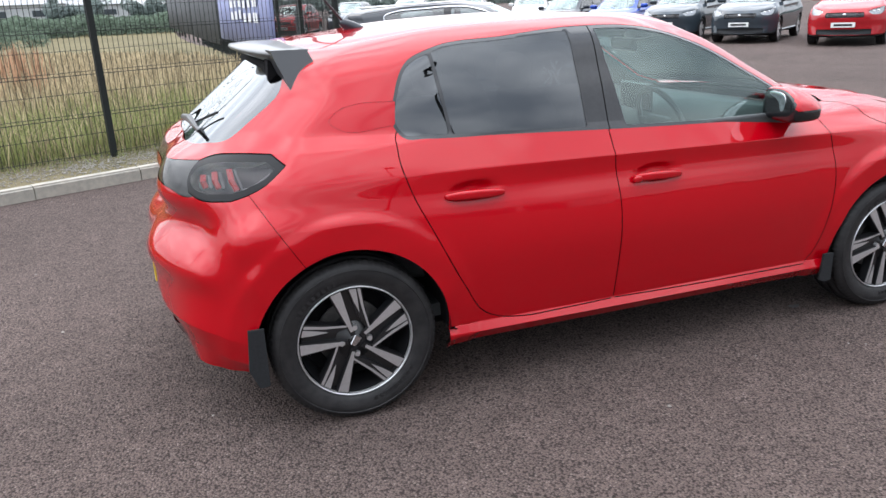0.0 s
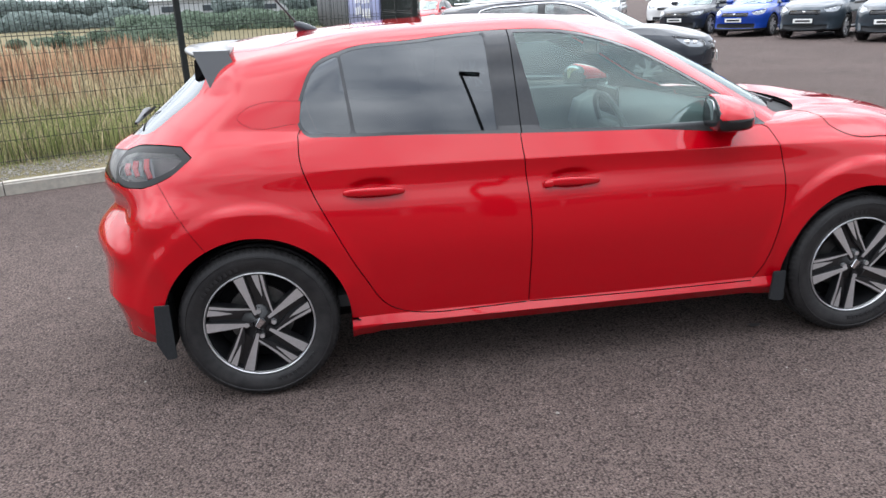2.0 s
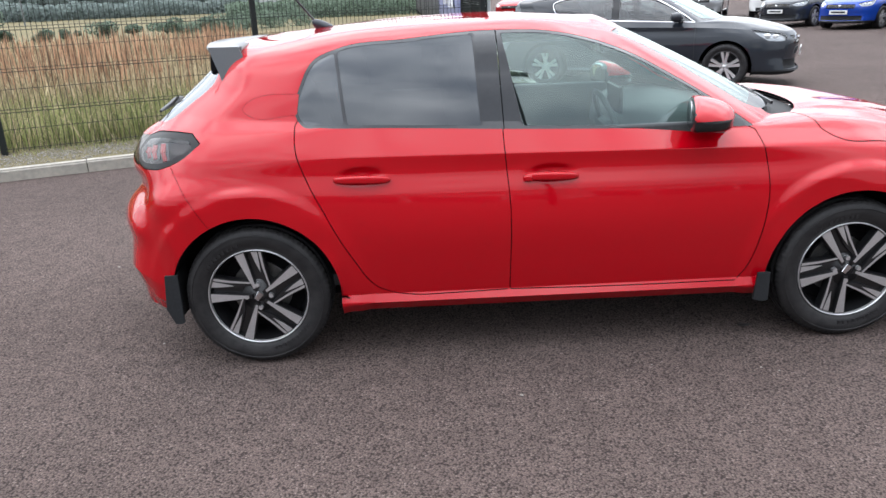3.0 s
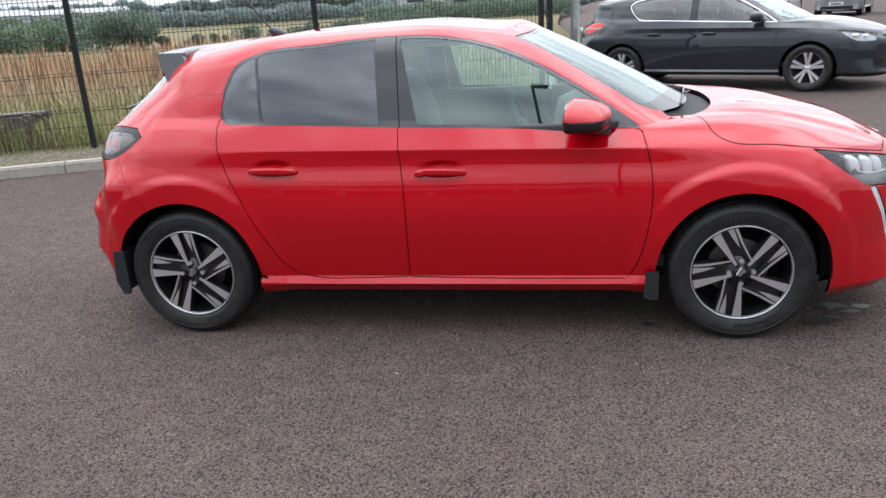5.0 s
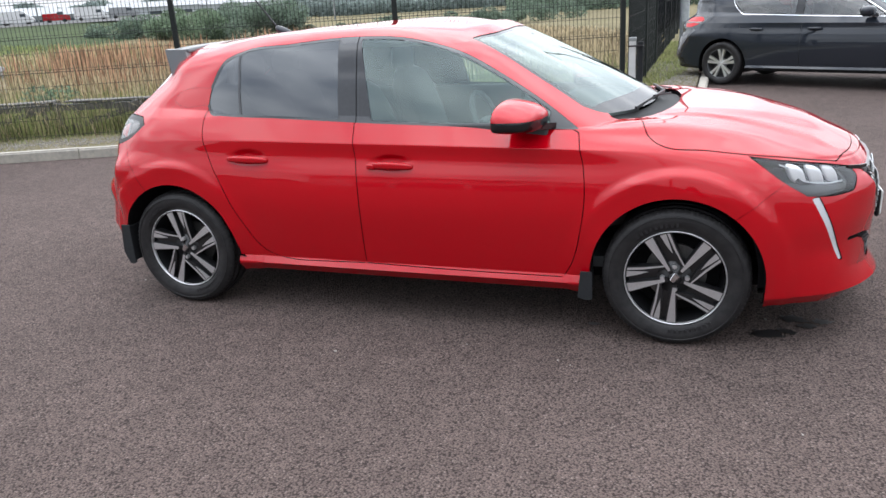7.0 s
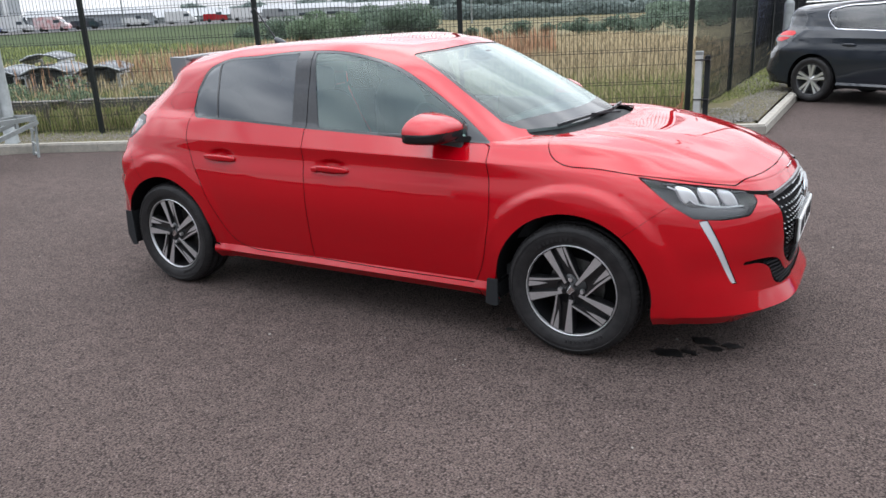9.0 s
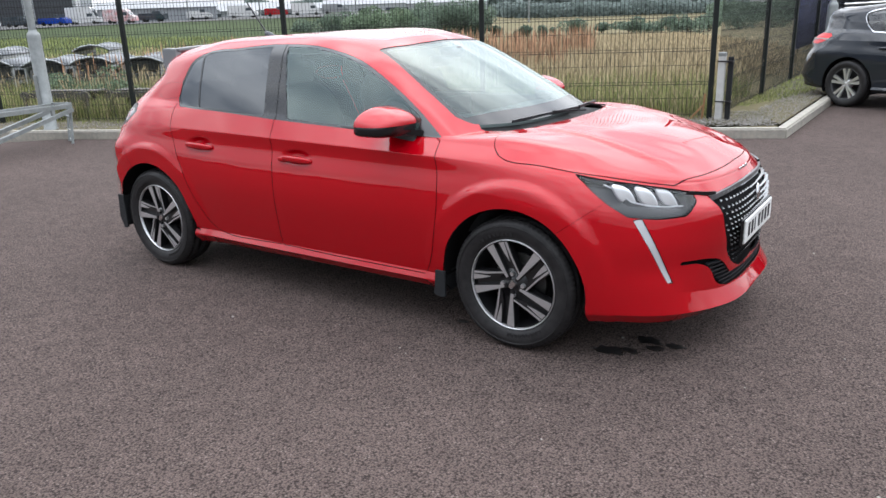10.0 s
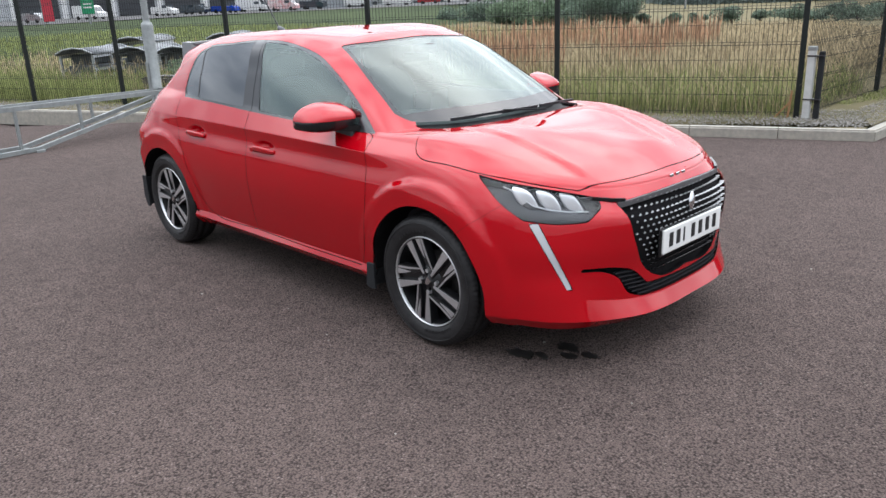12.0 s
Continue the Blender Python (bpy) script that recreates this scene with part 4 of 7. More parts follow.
for wx, turn in ((WHEEL_R, 35.5), (WHEEL_F, 51.5)):
    for sd in (-1, 1):
        m = pose(wx, sd * 0.752, WHEEL_Z - 0.002) if sd < 0 else pose(wx, sd * 0.752, WHEEL_Z - 0.002, 0, 0, 180)
        make_wheel(turn, red_car, m)
        liner = lathe([(0.362, -0.055), (0.366, 0.02), (0.366, 0.36), (0.05, 0.36)], 40, (radians(-4), radians(184)))
        me = mesh_of("arch_liner", *liner, True)
        part("arch_liner", me, LINER, red_car, "dark wheel arch liner", m=pose(wx, sd * 0.80, WHEEL_Z + 0.004) if sd < 0 else pose(wx, sd * 0.80, WHEEL_Z + 0.004, 0, 0, 180))

# floor and mud flaps
part("underbody", box_bm(1.35, 0, 0.235, 3.5, 1.12, 0.09, 0.03), LINER, red_car, "dark underbody")
part("underbody_side", box_bm(1.30, 0, 0.25, 1.66, 1.60, 0.06, 0.02), LINER, red_car, "dark underbody")


def flap_mesh(x0, x1, y0, y1, z0, z1, cut=0.05):
    """A moulded flap: a side face that hugs the arch and a plate across behind the tyre."""
    sg = 1 if y1 > 0 else -1
    ya, yb = abs(y0), abs(y1)
    outer = [(x0 + 0.012, z1), (x1, z1), (x1, z0 + 0.005), (x1 - 0.012, z0), (x1 - (x1 - x0) * 0.55, z0), (x0, z0 + cut)]
    secs = [[(x, sg * yb, z) for x, z in outer], [(x, sg * (yb - 0.012), z) for x, z in outer]]
    a = loft(secs, smooth=False, name="flap_side")
    b = bmesh.new()
    b.from_mesh(a)
    plate_bm = box_bm((x1 + x0) / 2 + (x1 - x0) * 0.15, sg * (ya + yb) / 2, (z0 + z1) / 2, 0.010, yb - ya - 0.004, z1 - z0 - 0.02, 0.003, 1)
    return join_bm(b, plate_bm)


for sd in (-1, 1):
    part("mud_flap", flap_mesh(-0.388, -0.322, sd * 0.68, sd * 0.866, 0.212, 0.432, 0.07), PLASTIC, red_car, "dark moulded mud flap")
    part("mud_flap", flap_mesh(2.128, 2.192, sd * 0.70, sd * 0.866, 0.195, 0.325, 0.01), PLASTIC, red_car, "dark moulded mud flap")

# door handles
for sd in (-1, 1):
    for hx, hz, L in ((0.478, 0.803, 0.118), (1.255, 0.784, 0.112)):
        def bend(x, y, z, hx=hx, hz=hz, sd=sd, L=L):
            u = (x - hx) / L
            return (x, y - sd * 0.012 * u * u, z + 0.004 * (1 - u * u) - 0.003 * u)
        h = part("door_handle", shaped("door_handle", (hx, sd * 0.856, hz, L, 0.014, 0.017), p=3.2, nu=30, nv=14, warp=bend), PAINT_RED, red_car, "body-coloured door handle")
        if hx > 1:
            part("key_cover", shaped("key_cover", (hx - 0.098, sd * 0.855, hz - 0.002, 0.020, 0.010, 0.014), p=3), PAINT_RED, h)

# mirrors
def mirror_skin(name, sd, keep, shrink=0.0, cut=0, nu=44, nv=30):
    """A door mirror's shell: sections from the inner to the outer end; keep(x) picks a part by depth, cut the part above or below the joint."""
    sg = lambda c, e: math.copysign(abs(c) ** e, c)
    V, F, K = [], [], []
    for i in range(nv + 1):
        u = -1 + 2 * i / nv
        close = max(1 - abs(u) ** 6, 0.0) ** 0.36
        top = 1.088 - 0.050 * max(u, 0) ** 1.7 - 0.012 * max(-u, 0) ** 1.5
        low = 0.945 + 0.010 * max(u, 0) ** 2 + 0.002 * max(-u, 0)
        back = 1.800 - 0.030 * u
        front = 1.982 - 0.012 * u - 0.050 * max(u, 0) ** 1.5
        zc, rz = low + (top - low) * 0.42, close - shrink
        xc = back + (front - back) * 0.35
        for j in range(nu):
            a = 2 * math.pi * j / nu
            ca, sa = math.cos(a), math.sin(a)
            x = xc + sg(ca, .62 if ca > 0 else .42) * ((front - xc) if ca > 0 else (xc - back)) * (close * .96 + .04 - shrink)
            z = zc + sg(sa, .70 if sa > 0 else .42) * ((top - zc) if sa > 0 else (zc - low)) * max(rz, 0.0)
            deep = (x - back) / (front - back)
            V.append((x, sd * (0.856 + 0.136 * u), z - 0.040 * max(deep, 0) ** 1.6 * max((z - zc) / (top - zc), 0)))
            K.append(deep)
    for i in range(nv):
        for j in range(nu):
            f = (i * nu + j, i * nu + (j + 1) % nu, (i + 1) * nu + (j + 1) % nu, (i + 1) * nu + j)
            if keep(sum(K[q] for q in f) / 4):
                F.append(f if sd > 0 else f[::-1])
    bm = bmesh.new()
    bm.from_mesh(mesh_of(name, V, F))
    bmesh.ops.remove_doubles(bm, verts=bm.verts, dist=1e-5)
    bmesh.ops.delete(bm, geom=[v for v in bm.verts if not v.link_faces], context="VERTS")
    if cut:
        bmesh.ops.bisect_plane(bm, geom=bm.verts[:] + bm.edges[:] + bm.faces[:], plane_co=(0, 0, 1.004), plane_no=(0, 0, cut), clear_inner=True)
    return to_mesh(name, bm, True)


for sd in (-1, 1):
    mir = part("door_mirror", mirror_skin("door_mirror", sd, lambda x: x > 0.09, 0.0, 1), PAINT_RED, red_car, "red door mirror cap")
    part("mirror_base", mirror_skin("mirror_base", sd, lambda x: True, 0.02, -1), GLOSS_BLACK, mir, "black lower housing")
    part("mirror_rim", mirror_skin("mirror_rim", sd, lambda x: x < 0.22, 0.02, 1), GLOSS_BLACK, mir)
    part("mirror_glass", shaped("mirror_glass", (1.808, sd * 0.842, 1.022, 0.004, 0.072, 0.046), p=3.2, warp=lambda x, y, z, sd=sd: (x - 0.26 * (y * sd - 0.848), y, z)), CHROME, mir, "mirror glass")
    part("mirror_arm", join_bm(beam_bm((1.985, sd * 0.725, 0.955), (1.93, sd * 0.80, 0.965), 0.080, 0.026), beam_bm((1.95, sd * 0.765, 0.955), (1.92, sd * 0.85, 0.968), 0.070, 0.024)), GLOSS_BLACK, mir, "black mirror arm")

# headlamps: a dark housing behind a clear cover, with bright slanted bowls
for sd in (-1, 1):
    lamp = part("headlamp", skin.piece("headlamp", [HEAD], False, sd, -0.050), LAMP_MID, red_car, "clear headlamp with bright bowls in a dark housing")
    part("lamp_cover", skin.piece("lamp_cover", [HEAD], False, sd, -0.001), GLASS_LAMP, lamp, "clear plastic cover").visible_shadow = False
    for x, y, z, L, tilt in ((3.000, 0.690, 0.742, 0.046, 32), (3.075, 0.628, 0.728, 0.044, 30), (3.140, 0.560, 0.716, 0.040, 26)):
        bowl = shaped("reflector", (0, 0, 0, L * 1.02, 0.016, 0.036), p=3.0, nu=24, nv=12, warp=lambda a, b, c: (a + 0.9 * -c, b - 0.20 * a * a / 0.05, c))
        part("reflector", bowl, REFLECTOR, lamp, "bright reflector bowl", m=pose(x - 0.014, sd * (y - 0.014), z, 0, 0, 0) @ pose(0, 0, 0, 0, tilt * 0.5, sd * -42))
    line = [(2.935, .752, .792), (2.97, .728, .772), (3.0, .705, .742), (3.03, .682, .712), (3.09, .632, .690), (3.15, .575, .680), (3.20, .525, .680)]
    for a, b in zip(line[:-1], line[1:]):
        part("light_guide", bar_bm((a[0] - .012, sd * (a[1] - .014), a[2]), (b[0] - .012, sd * (b[1] - .014), b[2]), 0.0032, 8), DRL_WHITE, lamp)
    for x, y, z in ((3.038, .660, .735), (3.108, .594, .722), (3.172, .530, .712)):
        part("divider", beam_bm((x - .034, sd * (y - .002), z + .030), (x + .004, sd * (y - .020), z - .026), .006, .010), LAMP_DARK, lamp)
    for a, b in zip(line[2:-1], line[3:]):
        part("lower_tray", beam_bm((a[0] - .014, sd * (a[1] - .016), a[2] - .014), (b[0] - .014, sd * (b[1] - .016), b[2] - .014), .010, .020), LAMP_DARK, lamp)
    part("running_lamp", skin.piece("running_lamp", [FANG], False, sd, -0.004), DRL_WHITE, red_car, "narrow white running lamp")
    tail = part("tail_lamp", skin.piece("tail_lamp", [TAIL], False, sd, -0.035), TAIL_HOUSING, red_car, "smoked tail lamp with red claws in a black border")
    part("lamp_cover", skin.piece("lamp_cover", [TAIL], False, sd, -0.001), GLASS_SMOKE, tail, "smoked plastic cover")
    for k, (a, b) in enumerate((((-.440, .610, .932), (-.438, .640, .894)), ((-.404, .640, .944), (-.398, .684, .896)), ((-.357, .674, .955), (-.342, .732, .892)))):
        a, b = Vector((a[0], sd * a[1], a[2])), Vector((b[0], sd * b[1], b[2]))
        mid_ = a.lerp(b, .5) + Vector((-.006, sd * .004, 0))
        for p, q, w in ((a, mid_, .020), (mid_, b, .017)):
            part("claw", beam_bm(p, q, w, .010), LAMP_RED, tail, "red claw-shaped light")
        off = Vector((.016, sd * .010, 0))
        part("clear_bar", beam_bm(a + off, b + off, 0.008, 0.008), LAMP_GREY, tail)
    part("clear_bar", beam_bm((-.325, sd * .738, .890), (-.292, sd * .756, .898), .010, .012), DRL_WHITE, tail)
    part("clear_bar", beam_bm((-.292, sd * .756, .898), (-.226, sd * .758, .938), .010, .014), DRL_WHITE, tail)
    # gloss black link from the lamp to the grille
    link = [(3.206, .506, .738), (3.232, .476, .733), (3.262, .440, .727), (3.290, .395, .722)]
    for a, b in zip(link[:-1], link[1:]):
        part("lamp_link", beam_bm((a[0] - .002, sd * a[1], a[2]), (b[0] - .002, sd * b[1], b[2]), .012, .016), GLOSS_BLACK, front_bumper)

# grille: dark recess, rows of small bright dashes, plain emblem
grille = part("grille", skin.piece("grille", [GRILLE], shift=-0.030), LINER, front_bumper, "black grille with rows of bright dashes")
part("lower_intake", skin.piece("lower_intake", [INTAKE], shift=-0.045), LINER, front_bumper, "black lower intake")
part("bumper_lining", skin.piece("bumper_lining", [INTAKE, BUMPER_F, GRILLE], shift=-0.065), LINER, front_bumper, "black inner lining")
front = (skin.V[:, 0] > 3.0) & (skin.V[:, 2] < 0.80)
front_v = skin.V[front]


def nose_x(y, z):
    """How far forward the skin lies at that place of the front."""
    k = np.argmin((front_v[:, 1] - abs(y)) ** 2 + (front_v[:, 2] - z) ** 2)
    return float(front_v[k, 0])


dashes = []
for k in (1.32, 1.12, 0.86):
    me = mesh_of("grille_dash", [(0, a * .013 * k, b * h_ * k) for a, b, h_ in ((-1, 0, 0), (-.35, 1, .0034), (.75, 1, .0026), (1, 0, 0), (.6, -1, .0028), (-.5, -1, .0034))] +
                 [(.008, a * .010 * k, 0) for a in (-.6, .6)], [(0, 1, 6), (1, 2, 7, 6), (2, 3, 7), (3, 4, 7), (4, 5, 6, 7), (5, 0, 6)], False)
    me.materials.append(DASH)
    dashes.append(me)
dash_b = to_mesh("grille_bar", box_bm(0, 0, 0, 0.010, 0.032, 0.006, 0.001, 1))
dash_b.materials.append(GLOSS_BLACK)
for row in range(13):
    z = 0.712 - row * 0.0262
    half = float(np.interp(z, [.375, .43, .548, .716], [.262, .328, .388, .428]))
    n = int(half / 0.036) + 1
    for i in range(-n, n + 1):
        y = (i + (0.5 if row % 2 else 0)) * 0.036
        if abs(y) > half - 0.014:
            continue
        me = dash_b if z < 0.45 else dashes[0 if z > .64 else 1 if z > .54 else 2]
        part("grille_dash", me, None, grille, m=pose(nose_x(y, z) - 0.010, y, z) @ pose(0, 0, 0, 0, -18 if z > .66 else 0, -math.degrees(math.atan2(y, 0.8))))
for row in range(7):
    z = 0.304 + row * 0.019
    half = (0.345, 0.375, 0.395, 0.415, 0.43, 0.445, 0.46)[row]
    lo = (0.0, 0.0, 0.27, 0.31, 0.33, 0.35, 0.37)[row]
    for sgn in (-1, 1):
        for q in range(4):
            a, b = lo + (half - lo) * q / 4, lo + (half - lo) * (q + 1) / 4
            part("intake_slat", beam_bm((nose_x(a, z) - .014, sgn * a, z), (nose_x(b, z) - .014, sgn * b, z), 0.018, 0.006), TRIM, front_bumper)
for sgn in (-1, 1):
    top_line = [(0, .726), (.14, .722), (.30, .714), (.40, .707), (.43, .705)]
    for (a, za), (b, zb) in zip(top_line[:-1], top_line[1:]):
        part("grille_surround", beam_bm((nose_x(a, za) - .006, sgn * a, za), (nose_x(b, zb) - .006, sgn * b, zb), .016, .022), SURROUND, grille, "satin dark grey bar along the grille")
part("emblem", shaped("emblem", (nose_x(0, .655) + 0.004, 0, 0.655, 0.010, 0.026, 0.040), p=1.6, warp=lambda x, y, z: (x - 0.12 * (z - .655), y + 0.18 * (z - .655), z)), CHROME, grille, "plain silver emblem")
for k, (y, w) in enumerate(((-.055, .03), (-.005, .03), (.045, .03))):
    part("badge", box_bm(nose_x(y, .766) + 0.001, y, 0.766, 0.006, w, 0.016, 0.002), CHROME, front_bumper, "small silver badge")

# number plates, the characters as plain bars
plate = part("number_plate", box_bm(3.392, 0, 0.522, 0.010, 0.515, 0.110, 0.006), WHITE_PLATE, front_bumper, "white number plate")
part("plate_holder", box_bm(3.380, 0, 0.520, 0.016, 0.535, 0.125, 0.006), GLOSS_BLACK, front_bumper)
for y in (-.195, -.135, -.085, -.005, .060, .125, .190):
    part("bar", box_bm(3.3985, y, 0.525, 0.002, 0.030 if y != -.085 else 0.010, 0.062), INK, plate)
rear_plate = part("number_plate", box_bm(-0.664, 0, 0.51, 0.010, 0.515, 0.110, 0.006), YELLOW_PLATE, rear_bumper, "yellow number plate")
for y in (-.195, -.135, -.085, -.005, .060, .125, .190):
    part("bar", box_bm(-0.6705, y, 0.51, 0.002, 0.030 if y != .085 else 0.010, 0.062), INK, rear_plate)

# roof spoiler
prof = [(-.02, 1.330), (-.13, 1.330), (-.225, 1.325), (-.232, 1.316), (-.225, 1.308), (-.15, 1.280), (-.10, 1.262), (-.03, 1.30)]
ys = [-.52, -.50, -.44, -.34, -.2, 0, .2, .34, .44, .50, .52]
secs = [[(x - 0.022 + (0.098 if x < -.2 else 0.045) * (abs(y) / .52) ** 2.4 if x < -.05 else x, y, z + 0.012 * (1 - (y / .5) ** 2)) for x, z in prof] for y in ys]
SPOILER = material("dark_grey_lacquer", (0.040, 0.042, 0.046), 0.4, 0.0, coat=0.4)
spoiler = part("roof_spoiler", loft(secs, name="roof_spoiler"), SPOILER, red_car, "dark grey roof spoiler")
part("spoiler_underside", box_bm(-.12, 0, 1.262, .10, .84, .05, .01), LINER, spoiler)
for sd in (-1, 1):
    tip = [(-.168, 1.334), (-.040, 1.332), (-.002, 1.246), (-.052, 1.202), (-.104, 1.164), (-.128, 1.230), (-.158, 1.304)]
    secs = [[(x + 0.01 * k, sd * (0.48 + (0.055 + 0.28 * (1.335 - z)) * k), z - 0.002 * k) for x, z in tip] for k in (0, 0.85, 1.0)]
    part("spoiler_fin", loft(secs, name="spoiler_fin", smooth=False), SPOILER, spoiler, "dark grey side fin")
    tip = [(-.165, 1.298), (-.06, 1.275), (-.045, 1.170), (-.092, 1.135), (-.118, 1.165), (-.145, 1.185), (-.170, 1.225)]
    secs = [[(x, sd * (0.40 + 0.085 * k), z) for x, z in tip] for k in (0, 1)]
    part("spoiler_bracket", loft(secs, name="spoiler_bracket", smooth=False), LINER, spoiler, "black bracket under the spoiler")

# aerial, wipers, washer details
part("aerial_foot", shaped("aerial_foot", (0.245, 0, 1.378, 0.048, 0.020, 0.038), p=1.7, warp=lambda x, y, z: (x + 0.03 - 1.1 * max(z - 1.378, 0), y, z)), PAINT_BLACK, red_car, "black aerial foot")
part("aerial", bar_bm((0.235, 0, 1.400), (0.075, 0, 1.60), 0.0048, 8), TRIM, red_car, "thin black rod aerial")
wip = part("windscreen_wiper", beam_bm((2.322, -0.43, 0.982), (2.408, 0.13, 0.988), 0.010, 0.014), TRIM, red_car, "black wiper blade")
part("wiper_arm", beam_bm((2.440, 0.16, 0.972), (2.375, -0.10, 0.994), 0.010, 0.008), TRIM, wip)
wip2 = part("windscreen_wiper", beam_bm((2.402, 0.16, 0.988), (2.322, 0.56, 0.970), 0.010, 0.014), TRIM, red_car, "black wiper blade")
part("wiper_arm", beam_bm((2.425, 0.46, 0.962), (2.375, 0.32, 0.986), 0.010, 0.008), TRIM, wip2)
part("cowl", skin.piece("cowl", [COWL], shift=-0.022), COWL_BLACK, red_car, "black plastic cowl below the windscreen")
rear_wiper = part("rear_wiper", join_bm(bar_bm((-0.470, 0.015, 1.062), (-0.452, -0.13, 1.072), .012, 8, .016), bar_bm((-0.452, -0.13, 1.072), (-0.430, -0.44, 1.062), .016, 8, .006)), TRIM, red_car, "black rear wiper arm")
part("wiper_blade", beam_bm((-0.437, -0.25, 1.068), (-0.355, -0.40, 1.118), .008, .008), TRIM, rear_wiper)

# cabin
cabin = part("cabin_floor", box_bm(1.05, 0, 0.33, 2.4, 1.45, 0.05), CABIN, red_car, "dark cabin floor")
secs = []
for y in (-.68, -.5, -.25, 0, .25, .5, .68):
    hood_ = 0.035 if y < -.15 and y > -.6 else 0.0
    secs.append([(2.28 - .2 * y * y, y, .93), (2.05, y, .955), (1.85, y, .945 + hood_), (1.75, y, .90 + hood_ * .6), (1.72, y, .78), (1.80, y, .60), (2.1, y, .45), (2.3, y, .5)])
part("dashboard", loft(secs, name="dashboard"), CABIN, red_car, "dark grey dashboard")
part("centre_screen", box_bm(1.715, 0.02, 0.975, 0.02, 0.27, 0.135, 0.008), SCREEN, red_car, "dark touch screen")
ring = mesh_of("steering_wheel", *lathe([(0.155, 0.0), (0.163, -0.012), (0.175, -0.012), (0.182, 0.0), (0.175, 0.012), (0.163, 0.012), (0.155, 0.0)], 40), True)
sw = part("steering_wheel", ring, CABIN, red_car, "black steering wheel", m=pose(1.60, -0.37, 0.90, 0, 0, 90) @ pose(0, 0, 0, -22, 0, 0))
part("wheel_hub", box_bm(0, 0.015, -0.01, 0.17, 0.05, 0.10, 0.02), CABIN, sw)
part("wheel_spoke", box_bm(0, 0.005, 0.0, 0.33, 0.015, 0.035, 0.005), CABIN, sw)
for x, ys_ in ((1.06, (-.37, .37)), (0.22, (-.40, 0, .40))):
    for y in ys_:
        s_ = part("car_seat", shaped("car_seat", (x + .26, y, .50, .27, .23, .10), p=3.5), SEAT, red_car, "grey cloth car seat")
        part("seat_back", shaped("seat_back", (x, y, .83, .085, .225, .30), p=3.2, warp=lambda a, b, c, x=x: (a - 0.32 * (c - .55), b, c)), SEAT, s_)
        part("headrest", shaped("headrest", (x - .21, y, 1.185, .045, .125, .075), p=3.0), SEAT, s_)
part("headlining", shaped("headlining", (0.85, 0, 1.318, 0.62, 0.46, 0.03), p=4), CABIN_LIGHT, red_car, "pale headlining")
part("interior_mirror", box_bm(1.62, 0, 1.235, 0.02, 0.21, 0.06, 0.015), TRIM, red_car, "black interior mirror")
part("sensor_pod", shaped("sensor_pod", (1.70, 0, 1.285, 0.06, 0.07, 0.03), p=3), TRIM, red_car, "black sensor pod")
for sd in (-1, 1):
    part("door_card", box_bm(1.21, sd * 0.765, 0.66, 1.55, 0.03, 0.62, 0.01), CABIN, red_car, "dark door lining")

# ---------------------------------------------------------------- ground, kerbs, verge and field
KERB = lambda x: 4.495 + 0.4226 * x          # the road edge of the long kerb
FLINE = lambda x: 5.45 + 0.4226 * x          # the fence along it
CORNER = (2.50, 5.55)
LEG = lambda y: 1.56 - 0.012 * (np.minimum(y, 20) - 6.1) - 0.03 * np.maximum(y - 20, 0)      # the fence that runs away from the corner

bm = bmesh.new()
bmesh.ops.create_grid(bm, x_segments=150, y_segments=150, size=600)
for v in bm.verts:
    d = (v.co.y - 4.495 - 0.4226 * v.co.x) * 0.921
    if v.co.x < 1.0 and d > 6:
        v.co.z = -1.8
tagged(part("ground", bm, ASPHALT), "dark grey asphalt of chippings, dry and slightly stained", "ground", kind="structure")


def rise(d):
    """How high the field lies at d metres behind the kerb: a shallow dip, then slowly rising ground."""
    return float(np.interp(d, (0, 12, 40, 75, 150, 300), (0.105, 0.12, -0.55, -1.05, -0.35, 1.2)))


def behind(x, y):
    """Metres behind the long kerb, square to it."""
    return (y - KERB(x)) * 0.921


GRASS_GROUND = material("field_soil_and_thatch", (0.155, 0.130, 0.080), 1.0, vary=0.6, scale=0.9, second=(0.105, 0.095, 0.052), bump=1.0, bump_scale=25, big=0.25, spec=0.05)


def bank_lift(s, d):
    """The green bank at the far end of the fence climbs to a yard at eye level."""
    return float(np.interp(-s, (16, 30, 45), (0, 0.7, 1.0)) * np.interp(d, (5, 25, 60, 90), (0, 0.45, 1.4, 1.9)))


ang = math.atan(0.4226)
ux, uy = math.cos(ang), math.sin(ang)
V, F = [], []
rows_d = [0.16, 0.6, 1.2, 2, 3, 5, 8, 12, 18, 26, 33, 40, 48, 62, 75, 95, 120, 150, 200, 300]
cols_s = [-320, -200, -120, -80, -50, -35, -25, -18, -12, -8, -4, 0, 2, 2.35]
for d in rows_d:
    for s in cols_s:
        x, y = CORNER[0] + ux * s - uy * d, CORNER[1] + uy * s + ux * d
        if s >= 2:
            # the right-hand border follows the fence leg
            y0 = CORNER[1] + ux * d * 1.15
            x, y = (2.36 if s > 2.2 else 1.9) if d > 0.3 else x - s * ux, max(y0, CORNER[1] + 0.16)
            if d <= 0.3:
                x, y = (2.36, CORNER[1] + 0.10) if s > 2.2 else (1.9, KERB(1.9) + 0.17)
            if d > 12:
                x = float(LEG(min(y, 60))) + (0.9 if s > 2.2 else 0.4)
        z = rise(d) + bank_lift(s, d) + (0.0 if d < 2 else 0.06 * noise.noise((x * 0.2, y * 0.2, 0)))
        V.append((x, y, z if s < 2 else min(z, 0.115)))
